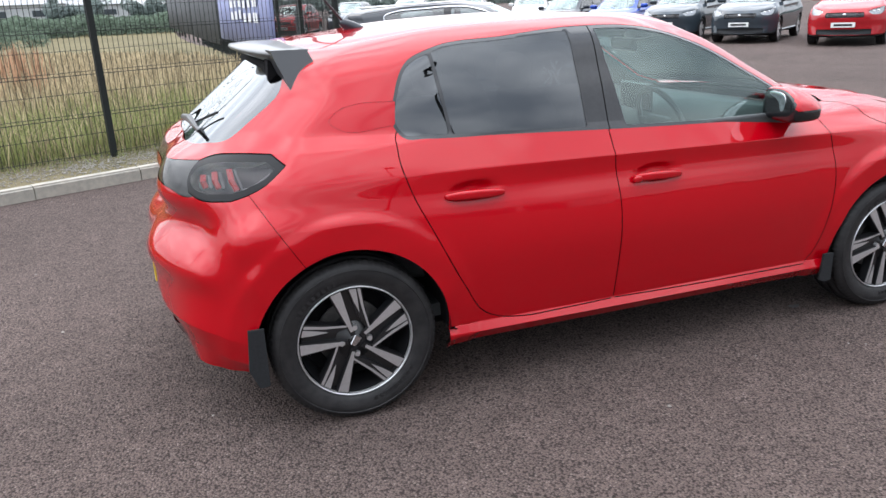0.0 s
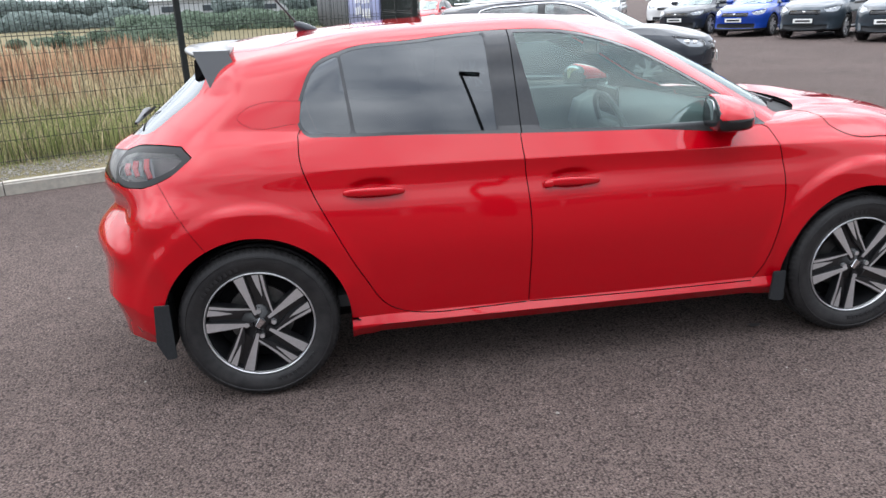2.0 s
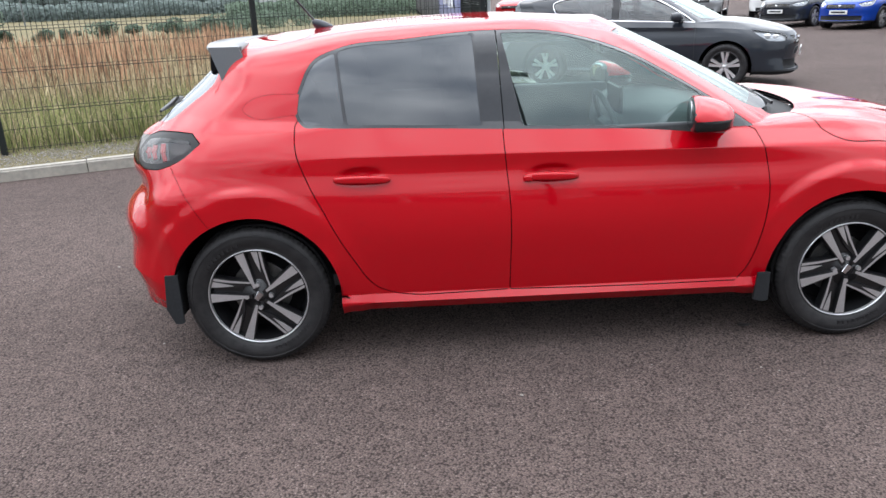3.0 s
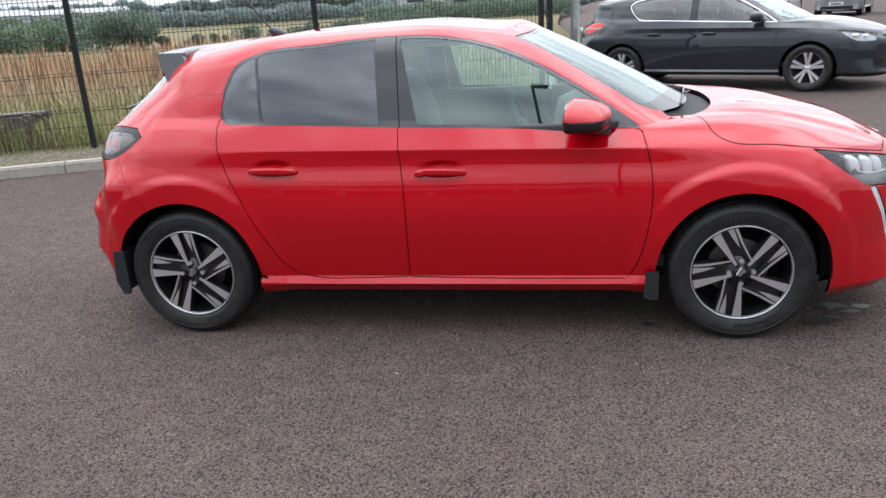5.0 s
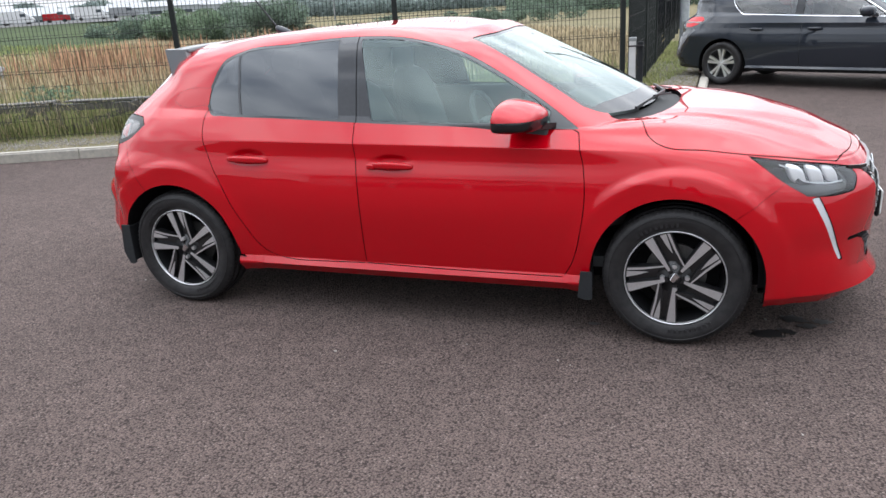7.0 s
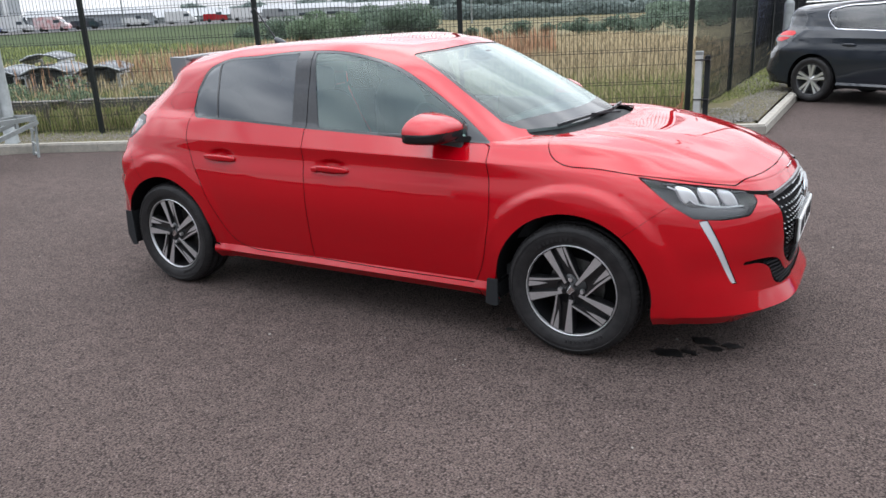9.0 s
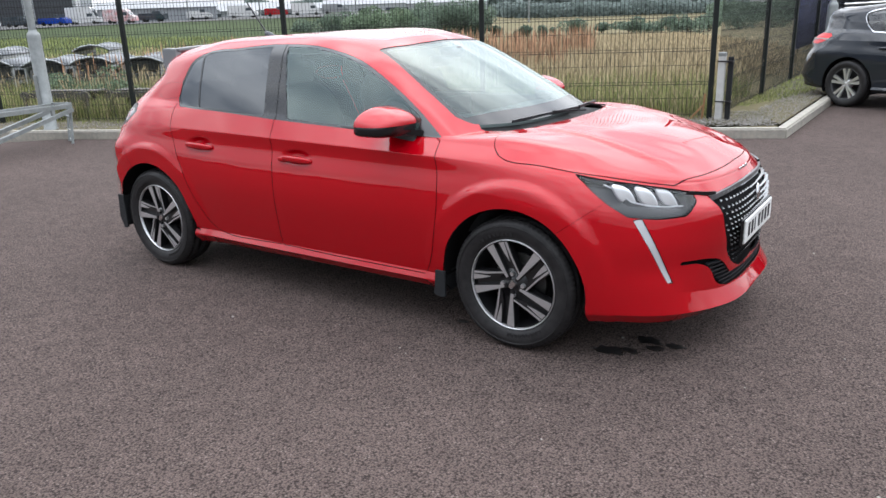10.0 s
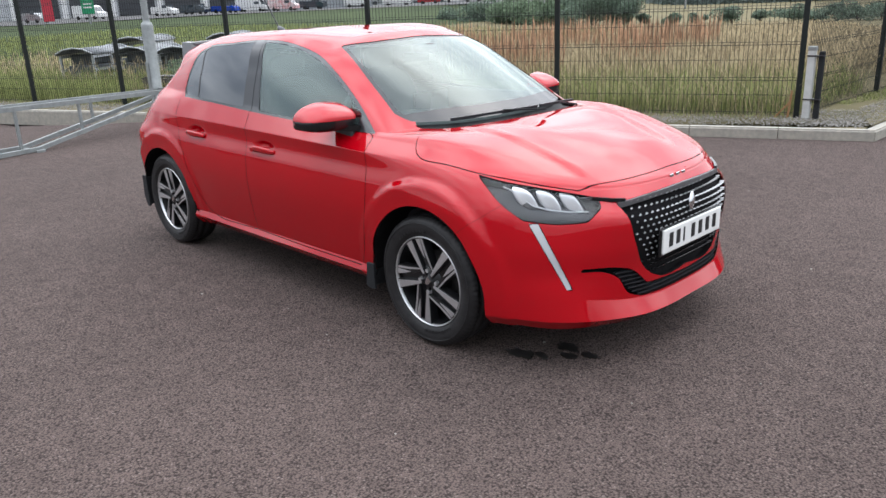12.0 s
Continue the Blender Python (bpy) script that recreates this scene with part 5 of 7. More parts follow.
nc = len(cols_s)
BANK_GREEN = material("green_bank_turf", (0.050, 0.064, 0.030), 1.0, vary=0.6, scale=0.35, second=(0.030, 0.042, 0.020), bump=1.0, bump_scale=18, big=0.3, spec=0.05)
dry, green = [], []
for i in range(len(rows_d) - 1):
    for j in range(nc - 1):
        q = (i * nc + j, i * nc + j + 1, (i + 1) * nc + j + 1, (i + 1) * nc + j)
        (green if cols_s[j + 1] <= -25 and rows_d[i] >= 5 else dry).append(q)
tagged(part("field", mesh_of("field", V, dry, True), GRASS_GROUND), "rough field of dry thatch and soil", "field", kind="structure")
tagged(part("grass_bank", mesh_of("grass_bank", V, green, True), BANK_GREEN), "mown green bank rising to a yard", "grass bank", kind="structure")

# kerb stones
kerb_bm = bmesh.new()
bmesh.ops.create_cube(kerb_bm, size=1.0, matrix=Matrix.Diagonal((0.906, 0.125, 0.24, 1)))
bmesh.ops.bevel(kerb_bm, geom=[e for e in kerb_bm.edges if e.verts[0].co.z > 0 and e.verts[1].co.z > 0 and abs(e.verts[0].co.x - e.verts[1].co.x) > 0.5], offset=0.018, segments=3, affect="EDGES")
kerb_mesh = to_mesh("kerb_stone", kerb_bm)
kerb_mesh.materials.append(CONCRETE)
kerb_line = thing("kerb", "pale concrete kerb of jointed stones along the verge", "kerb", kind="structure")
rk = random.Random(4)
for k in range(24):
    s = -0.46 - 0.914 * k
    x, y = CORNER[0] + ux * s - uy * 0.0625, CORNER[1] + uy * s + ux * 0.0625
    part("kerb_stone", kerb_mesh, None, kerb_line, m=pose(x, y, -0.005 + rk.uniform(-.003, .003), 0, 0, math.degrees(ang) + rk.uniform(-.25, .25)))
for k in range(26):
    y = CORNER[1] + 0.40 + 0.914 * k
    part("kerb_stone", kerb_mesh, None, kerb_line, m=pose(2.44, y + 0.06, -0.005 + rk.uniform(-.003, .003), 0, 0, 90 + rk.uniform(-.25, .25)))

# gravel on the verge
stone_me = []
for k in range(5):
    b = bmesh.new()
    bmesh.ops.create_icosphere(b, subdivisions=1, radius=1.0)
    for v in b.verts:
        v.co *= rk.uniform(0.65, 1.2)
        v.co.z *= 0.6
    b.verts.ensure_lookup_table()
    stone_me.append(([v.co.copy() for v in b.verts], [[v.index for v in f.verts] for f in b.faces]))
    b.free()


def scatter_stones(name, label, spots, size):
    V, F = [], []
    for x, y, z in spots:
        vs, fs = stone_me[rk.randrange(5)]
        r = rk.uniform(*size)
        a = rk.uniform(0, 6.28)
        c, s = math.cos(a), math.sin(a)
        o = len(V)
        V += [(x + r * (v.x * c - v.y * s), y + r * (v.x * s + v.y * c), z + r * v.z) for v in vs]
        F += [[o + i for i in f] for f in fs]
    return tagged(part(name, mesh_of(name, V, F), GRAVEL), label, "gravel", kind="stuff")


spots = []
for _ in range(17000):
    if rk.random() < 0.62:
        x = rk.uniform(-11, 2.2)
        d = abs(rk.gauss(0.38, 0.22)) + 0.15
        spots.append((x, KERB(x) + d / 0.921, 0.115))
    else:
        spots.append((rk.uniform(1.45, 2.36), rk.uniform(5.6, 11.5), 0.118))
spots = [p for p in spots if p[0] < 2.37]
scatter_stones("gravel", "loose grey gravel along the kerb", spots, (0.004, 0.012))
pale = [(rk.uniform(-2, 6), rk.uniform(-3.2, 4.0), 0.001) for _ in range(46)]
scatter_stones("loose_chippings", "few pale loose chippings on the asphalt", pale, (0.004, 0.009))

# ---------------------------------------------------------------- mesh fence
fence = thing("mesh_fence", "black welded-mesh security fence on square posts", "fence", kind="structure")
post_me = to_mesh("fence_post", box_bm(0, 0, 1.2, 0.06, 0.06, 2.4, 0.006))
post_me.materials.append(FENCE)
LONG_POSTS = [(x, FLINE(x)) for x in (1.49, -1.13, -3.60, -5.82, -7.88, -9.78, -11.9, -14.2, -16.6, -19.0)]
LEG_POSTS = [(float(LEG(y)), y) for y in (6.08, 8.75, 11.05, 13.45, 15.9, 18.4, 20.9, 23.4, 25.9, 28.4, 30.9, 33.4, 36, 39, 42, 45, 48, 51, 54, 57, 60)]
for k, (x, y) in enumerate(LONG_POSTS + LEG_POSTS[1:]):
    part("fence_post", post_me, None, fence, m=pose(x, y, 0.08, 0, 0, math.degrees(ang) if k < len(LONG_POSTS) else 90))


def mesh_panel(a, b, top=2.32, bottom=0.13, pitch=0.0505):
    """Upright wires and pairs of level wires between two posts."""
    a, b = Vector((*a, 0)), Vector((*b, 0))
    L = (b - a).length
    d = (b - a) / L
    n = Vector((-d.y, d.x, 0))
    V, F = [], []

    def bar(p, q, r):
        ax = (q - p).normalized()
        s1 = n if abs(ax.dot(n)) < 0.9 else d
        s2 = ax.cross(s1)
        o = len(V)
        for e in (p, q):
            for c1, c2 in ((1, 0), (-0.5, 0.87), (-0.5, -0.87)):
                V.append(e + s1 * (r * c1) + s2 * (r * c2))
        for i in range(3):
            j = (i + 1) % 3
            F.append((o + i, o + j, o + 3 + j, o + 3 + i))
    k = int(L / pitch)
    for i in range(k + 1):
        p = a + d * (0.03 + (L - 0.06) * i / k)
        bar(p + Vector((0, 0, bottom)), p + Vector((0, 0, top)), 0.0036)
    z = bottom + 0.03
    while z < top:
        for off in (-0.006, 0.006):
            bar(a + d * 0.02 + n * off + Vector((0, 0, z)), b - d * 0.02 + n * off + Vector((0, 0, z)), 0.0026)
        z += 0.2
    for zz in (0.53, 0.93, 1.33, 1.73):
        bar(a + n * 0.016 + Vector((0, 0, zz)), b + n * 0.016 + Vector((0, 0, zz)), 0.0042)
    return mesh_of("mesh_panel", V, F)


for P in (LONG_POSTS, LEG_POSTS):
    for a, b in zip(P[:-1], P[1:]):
        if math.hypot(a[0], a[1]) < 30:
            part("mesh_panel", mesh_panel(a, b), FENCE, fence)

# sheets tied to the far part of the fence
BANNER_BLUE = material("blue_banner_cloth", (0.20, 0.225, 0.41), 0.6, vary=0.15, scale=4)
BANNER_WHITE = material("white_print", (0.6, 0.608, 0.64), 0.6)
DARK_NET = material("dark_screen_netting", (0.028, 0.033, 0.040), 0.8, vary=0.3, scale=6)


def sheet(name, y0, y1, z0, z1, mat, label, cat, off=-0.03):
    V, F = [], []
    n = 14
    for i in range(n + 1):
        y = y0 + (y1 - y0) * i / n
        for z, k in ((z0, 0), ((z0 + z1) / 2, 1), (z1, 2)):
            w = 0.02 * math.sin(i * 1.3 + k) * (1 if k < 2 else 0.3)
            V.append((LEG(y) + off + w, y, z + 0.015 * math.sin(i * 0.9)))
    for i in range(n):
        for k in range(2):
            F.append((i * 3 + k, i * 3 + k + 1, (i + 1) * 3 + k + 1, (i + 1) * 3 + k))
    bm = bmesh.new()
    me = mesh_of(name, V, F)
    bm.from_mesh(me)
    bmesh.ops.solidify(bm, geom=bm.faces[:], thickness=0.006)
    return tagged(part(name, to_mesh(name, bm, True), mat), label, cat)


banner = sheet("fence_banner", 11.3, 22.4, 0.62, 2.3, BANNER_BLUE, "blue cloth banner with white print, tied to the mesh fence", "banner", off=-0.05)
rb = random.Random(8)
for r, z in enumerate((1.30, 1.62, 1.94)):
    for c in range(6):
        yb = 13.6 + c * 0.95
        part("printed_bar", box_bm(LEG(yb) - 0.082, yb, z + rb.uniform(-.04, .04), 0.004, rb.uniform(.45, .8), 0.2), BANNER_WHITE, banner)
for y0, y1 in ((22.6, 35.0), (35.1, 47.0), (47.1, 59.0)):
    sheet("screen_netting", y0, y1, 0.35, 2.4, DARK_NET, "dark netting tied along the far fence", "netting")

# short marker post and offcuts at the fence corner
WHITE_POST = material("chalky_white_plastic", (0.496, 0.496, 0.48), 0.7, vary=0.2, scale=10)
mp = thing("marker_post", "pale plastic duct post strapped to a dark timber", "post", pose(1.62, 6.02, 0.11))
part("duct", box_bm(0, 0, 0.40, 0.085, 0.06, 0.80, 0.012), WHITE_POST, mp, "pale plastic duct")
part("duct_cap", box_bm(0, 0, 0.78, 0.092, 0.066, 0.05, 0.01), GALV, mp)
part("timber", box_bm(0.10, 0.02, 0.37, 0.06, 0.045, 0.76, 0.006), PLASTIC, mp, "dark stained timber")
part("strap", box_bm(0.045, 0, 0.70, 0.18, 0.072, 0.015), TRIM, mp)
part("strap", box_bm(0.045, 0, 0.22, 0.18, 0.072, 0.015), TRIM, mp)
WOOD = material("raw_orange_timber", (0.315, 0.165, 0.075), 0.8, vary=0.3, scale=20)
tagged(part("wooden_peg", join_bm(beam_bm((1.43, 5.98, 0.10), (1.45, 5.99, 0.42), 0.035, 0.02), beam_bm((1.30, 5.93, 0.11), (1.45, 5.98, 0.30), 0.03, 0.018)), WOOD), "orange raw wooden pegs leaning at the fence corner", "peg")

# lamp posts
def lamp_post(x, y, label, base=1.32, r0=0.085, r1=0.048):
    t = thing("lamp_post", label, "lamp post", pose(x, y, 0.10))
    prof = [(r0 + 0.012, 0.0), (r0 + 0.012, 0.02), (r0, 0.03), (r0, base - 0.06), (r0 - 0.01, base - 0.02), (r1 + 0.004, base), (r1, base + 0.03), (r1 * 0.75, 6.0)]
    V, F = lathe(prof, 24)
    me = mesh_of("pole", [(a, c, b) for a, b, c in V], [f[::-1] for f in F], True)
    part("pole", me, GALV, t, "galvanised tapered pole")
    part("access_door", box_bm(0, -r0 - 0.002, 0.55, 0.09, 0.012, 0.40, 0.004), GALV, t)
    part("lantern", box_bm(0.25, 0, 6.05, 0.55, 0.22, 0.09, 0.03), GALV, t, "flat lantern head")
    part("bracket", bar_bm((0, 0, 5.95), (0.2, 0, 6.05), 0.03), GALV, t)
    return t


lamp_post(-6.38, 2.02, "galvanised steel lamp post with a thick base on the verge")
# a tall lamp across the yard, mirrored in the side windows
# the lamp's backlit darkness is put into this steel colour
POST_BACKLIT = material("backlit_post_steel", (0.022, 0.023, 0.025), 0.6, spec=0.2, vary=0.2, scale=6)
yard_lamp = thing("street_lamp", "tall steel street lamp with a flat head across the yard, coloured as backlit", "lamp post", pose(2.75, -9.0, 0))
part("base", bar_bm((0, 0, 0), (0, 0, 1.3), .075, 16), POST_BACKLIT, yard_lamp)
part("pole", bar_bm((0, 0, 1.3), (0, 0, 7.56), .050, 16, .038), POST_BACKLIT, yard_lamp)
part("lamp_head", box_bm(.22, 0, 7.60, .52, .24, .09, .03), POST_BACKLIT, yard_lamp, "flat lamp head, coloured as backlit")
lamp_post(1.98, 11.6, "galvanised steel lamp post with a thick base beside the fence")

# ---------------------------------------------------------------- grass, weeds and bushes
def raw_mesh(name, V, F):
    """A mesh from arrays of points and of triangles."""
    me = bpy.data.meshes.new(name)
    V, F = np.asarray(V, np.float32), np.asarray(F, np.int32)
    me.vertices.add(len(V))
    me.vertices.foreach_set("co", V.ravel())
    me.loops.add(F.size)
    me.polygons.add(len(F))
    me.loops.foreach_set("vertex_index", F.ravel())
    me.polygons.foreach_set("loop_start", np.arange(0, F.size, F.shape[1], dtype=np.int32))
    me.update(calc_edges=True)
    return me


def foliage(name, colour, second, island=0.45, rough=0.75):
    """Thin leaves: half the light passes through them."""
    m = material(name, colour, rough, vary=0.5, scale=3.0, second=second, island=island, spec=0.2)
    n, l = m.node_tree.nodes, m.node_tree.links
    p, out = n["Principled BSDF"], n["Material Output"]
    tr = n.new("ShaderNodeBsdfTranslucent")
    mx = n.new("ShaderNodeMixShader")
    mx.inputs["Fac"].default_value = 0.5
    l.new(p.inputs["Base Color"].links[0].from_socket, tr.inputs["Color"])
    l.new(p.outputs["BSDF"], mx.inputs[1])
    l.new(tr.outputs["BSDF"], mx.inputs[2])
    l.new(mx.outputs["Shader"], out.inputs["Surface"])
    return m


GREEN_BLADE = foliage("green_grass", (0.228, 0.255, 0.098), (0.168, 0.190, 0.072))
TAN_BLADE = foliage("dry_grass", (0.40, 0.335, 0.215), (0.30, 0.24, 0.145))
RED_BLADE = foliage("rusty_dock_seed", (0.36, 0.215, 0.135), (0.27, 0.165, 0.100))
# bush green, with some bluish distance haze mixed into the colour
LEAF = foliage("hazy_bush_leaf", (0.150, 0.195, 0.145), (0.112, 0.150, 0.112), 0.35)
LEAF_PALE = foliage("willow_leaf", (0.165, 0.218, 0.140), (0.122, 0.168, 0.108), 0.35)
# distance haze is put into this leaf colour: paler and bluer
LEAF_HAZY = foliage("hazy_wood_leaf", (0.225, 0.268, 0.252), (0.182, 0.222, 0.208), 0.2)
BARK = material("bark", (0.07, 0.055, 0.04), 0.9, vary=0.4, scale=20)
rng = np.random.default_rng(7)


def field_spot(n, s0, s1, d0, d1, power=1.0):
    """Random places behind the fence: s along the kerb from the corner, d behind it."""
    s = rng.uniform(s0, s1, n)
    d = d0 + (d1 - d0) * rng.random(n) ** power
    x, y = CORNER[0] + ux * s - uy * d, CORNER[1] + uy * s + ux * d
    z = np.interp(d, (0, 12, 40, 75, 150), (0.105, 0.12, -0.55, -1.05, -0.35)) + np.interp(-s, (16, 30, 45), (0, 0.7, 1.0)) * np.interp(d, (5, 25, 60, 90), (0, 0.45, 1.4, 1.9)) - 0.02
    ok = (x < 1.45 - 0.012 * (y - 6.1)) | (y < 5.9)
    return x[ok], y[ok], z[ok], d[ok]


def blades(name, label, x, y, z, h, w, lean, mat, head=0.0):
    """Bent blades of three points each; head: width of a seed head at the top."""
    n = len(x)
    a, b = rng.uniform(0, 6.283, n), rng.uniform(0, 6.283, n)
    lx, ly = np.cos(b) * lean * h, np.sin(b) * lean * h
    cx, cy = np.cos(a) * w / 2, np.sin(a) * w / 2
    P = np.empty((n, 7 if head else 5, 3))
    for k, (f, g, ww) in enumerate(((0, 0, 1), (0, 0, -1), (.3, .55, .8), (.3, .55, -.8), (1, 1, 0))):
        P[:, k] = np.stack([x + lx * f + cx * ww, y + ly * f + cy * ww, z + h * g - (0.12 * lean * h if k == 4 else 0)], 1)
    T = [(0, 1, 2), (1, 3, 2), (2, 3, 4)]
    if head:
        for k, sg in ((5, 1), (6, -1)):
            P[:, k] = np.stack([x + lx * .85 + sg * np.cos(a) * head, y + ly * .85 + sg * np.sin(a) * head, z + h * 0.84], 1)
        P[:, 4, 2] += h * 0.05
        T = [(0, 1, 2), (1, 3, 2), (2, 3, 4), (5, 6, 4), (5, 3, 6)]
    m = P.shape[1]
    F = (np.arange(n)[:, None, None] * m + np.array(T)[None]).reshape(-1, 3)
    return tagged(part(name, raw_mesh(name, P.reshape(-1, 3), F), mat), label, "grass", kind="stuff")


x, y, z, d = field_spot(36000, -20, 0.2, 1.02, 5.0, 1.3)
blades("green_grass", "long green grass behind the fence", x, y, z, rng.uniform(.15, .52, len(x)), rng.uniform(.005, .010, len(x)), rng.uniform(.05, .5, len(x)), GREEN_BLADE)
x, y, z, d = field_spot(26000, -48, -9, 3.0, 46, 1.1)
blades("green_grass", "long green grass in the field", x, y, z, rng.uniform(.12, .36, len(x)), rng.uniform(.02, .04, len(x)), rng.uniform(.1, .6, len(x)), GREEN_BLADE)
x, y, z, d = field_spot(22000, -20, 0.2, 1.5, 8.0, 0.7)
few = rng.random(len(x)) < np.clip(1.1 + (x + 3.5) * 0.11, 0.12, 1)
x, y, z = x[few], y[few], z[few]
blades("dry_grass", "tall dry straw-coloured grass", x, y, z, rng.uniform(.3, .66, len(x)), rng.uniform(.0022, .0042, len(x)), rng.uniform(.03, .5, len(x)), TAN_BLADE, 0.006)
x, y, z, d = field_spot(120000, -22, 2.0, 4.5, 46, 1.2)
keep = (d > 6) & (rng.random(len(x)) < np.clip(1.1 + (x + 3.5) * 0.11, 0.10, 1))
blades("dry_grass", "tall dry straw-coloured grass across the field", x[keep], y[keep], z[keep], rng.uniform(.26, .52, keep.sum()), rng.uniform(.004, .010, keep.sum()), rng.uniform(.05, .6, keep.sum()), TAN_BLADE, 0.011)
x, y, z, d = field_spot(7000, -11.5, -2.2, 3.0, 12.0)
clump = np.array([noise.noise((a * 0.45, b * 0.45, 3.0)) for a, b in zip(x, y)]) > 0.03 + 0.5 * rng.random(len(x)) * np.clip(1 + (x - 0.2) * 0.38, 0, 1)
blades("dock_weed", "rusty red seeding dock weeds", x[clump], y[clump], z[clump], rng.uniform(.5, 1.0, clump.sum()), rng.uniform(.004, .007, clump.sum()), rng.uniform(.02, .15, clump.sum()), RED_BLADE, 0.009)
x, y, z, d = field_spot(2600, -16, 0.0, 0.66, 1.1)
blades("green_grass", "low tufts of grass on the gravel verge", x, y, z, rng.uniform(.03, .11, len(x)), rng.uniform(.005, .010, len(x)), rng.uniform(.3, .9, len(x)), GREEN_BLADE)
yy = rng.uniform(7.2, 17, 5200)
xx = LEG(yy) + rng.uniform(0.0, 0.62, 5200) * np.clip((yy - 6.5) / 3, 0.2, 1)
blades("green_grass", "short grass on the verge beside the fence", xx, yy, np.full(5200, .112), rng.uniform(.015, .075, 5200), rng.uniform(.006, .012, 5200), rng.uniform(.2, .8, 5200), GREEN_BLADE)
# dead stalks leaning at the foot of the fence
x, y, z, d = field_spot(2400, -11, 0, 1.0, 1.9)
blades("dead_stalks", "bleached dead stalks at the fence foot", x, y, z, rng.uniform(.25, .6, len(x)), rng.uniform(.005, .01, len(x)), rng.uniform(.4, 1.1, len(x)), TAN_BLADE)


def leaf_cloud(n, cx, cy, cz, rx, ry, rz, leaf, lumps=7):
    """Leaf triangles in several overlapping lumps, with an uneven outline."""
    L = rng.normal(0, 0.42, (lumps, 3)) * (rx, ry, rz * 0.7)
    R = rng.uniform(.38, .62, lumps)
    k = rng.integers(0, lumps, n)
    v = rng.normal(size=(n, 3))
    v /= np.linalg.norm(v, axis=1, keepdims=True)
    r = rng.uniform(.55, 1.08, n) ** 0.6
    C = L[k] + v * (r * R[k])[:, None] * (rx, ry, rz) + (cx, cy, cz)
    C[:, 2] = np.maximum(C[:, 2], cz - rz * 0.9)
    a = rng.normal(size=(n, 3))
    b = np.cross(a, rng.normal(size=(n, 3)))
    a *= leaf / np.linalg.norm(a, axis=1, keepdims=True)
    b *= leaf * 0.6 / (np.linalg.norm(b, axis=1, keepdims=True) + 1e-9)
    P = np.stack([C - a, C + b, C + a, C - b], 1)
    return P.reshape(-1, 3), np.arange(n * 4).reshape(-1, 4)


def bush(x, y, z, r, h, n, leaf, mat, label):
    t = thing("bush", label, "bush", pose(x, y, z))
    V, F = leaf_cloud(n, 0, 0, h * 0.5, r, r, h * 0.62, leaf)
    part("crown", raw_mesh("crown", V, F), mat, t)
    part("trunk", join_bm(*[bar_bm((0, 0, -0.1), (r * .4 * math.cos(q), r * .4 * math.sin(q), h * .6), 0.05, 6, 0.015) for q in (0.3, 2.2, 4.4)]), BARK, t)
    return t


def from_yard(az, r):
    """A place r metres from the yard's middle; az in degrees from +y towards +x."""
    a = radians(az)
    return 4.2 + r * math.sin(a), -3.6 + r * math.cos(a)


for az, dist, r, h, n, mat in ((-39.8, 92, 3.6, 3.3, 3800, LEAF_PALE), (-42.4, 96, 2.6, 2.6, 2600, LEAF), (-37.0, 94, 3.4, 3.0, 3600, LEAF_PALE), (-33.8, 90, 3.7, 3.5, 4000, LEAF), (-31.9, 88, 2.2, 2.6, 2400, LEAF), (-35.4, 97, 3.2, 3.6, 3000, LEAF), (-44.0, 100, 1.8, 2.0, 1400, LEAF)):
    bx_, by_ = from_yard(az, dist * .76)
    bush(bx_, by_, rise(behind(bx_, by_)), r * .78, h * .88, int(n * 1.8), 0.10, mat, "dense green scrub bush in the field")
for az, dist, r, h in ((-28.1, 76, 1.1, 1.3), (-26.9, 79, .8, 1.0), (-24.5, 76, 1.5, 1.9), (-20.9, 74, 1.4, 1.5), (-19.6, 76, 1.5, 1.3), (-18.2, 75, 1.7, 1.8), (-16.9, 75, 1.6, 1.7), (-15.6, 78, 1.7, 2.1), (-13.6, 84, 1.9, 2.2), (-11.6, 88, 2.2, 2.4), (-22.8, 82, 1.0, 1.0), (-30.2, 80, .9, 1.1)):
    bx_, by_ = from_yard(az, dist * .86)
    bush(bx_, by_, rise(behind(bx_, by_)), r * .86, h * .72, 1700, 0.08, LEAF, "low dark green field shrub")


def belt(name, label, a0, a1, rad, h, n, leaf, mat, cx=0.0, cy=0.0, jag=0.35, base=-2.6):
    """A far belt of trees along an arc; angles in degrees from +y towards +x."""
    a = np.radians(rng.uniform(a0, a1, n))
    r = rad + rng.uniform(-8, 8, n)
    top = h * (1 - jag + jag * np.array([noise.noise((q * 26, 1.7, rad)) + 0.6 * noise.noise((q * 90, 4.2, rad)) for q in a]))
    z = base + (top - base) * rng.random(n) ** 0.8
    C = np.stack([cx + r * np.sin(a), cy + r * np.cos(a), z], 1)
    u = rng.normal(size=(n, 3))
    v = np.cross(u, rng.normal(size=(n, 3)))
    u *= leaf / np.linalg.norm(u, axis=1, keepdims=True)
    v *= leaf * .7 / (np.linalg.norm(v, axis=1, keepdims=True) + 1e-9)
    P = np.stack([C - u, C + v, C + u, C - v], 1)
    return tagged(part(name, raw_mesh(name, P.reshape(-1, 3), np.arange(n * 4).reshape(-1, 4)), mat), label, "trees", kind="stuff")


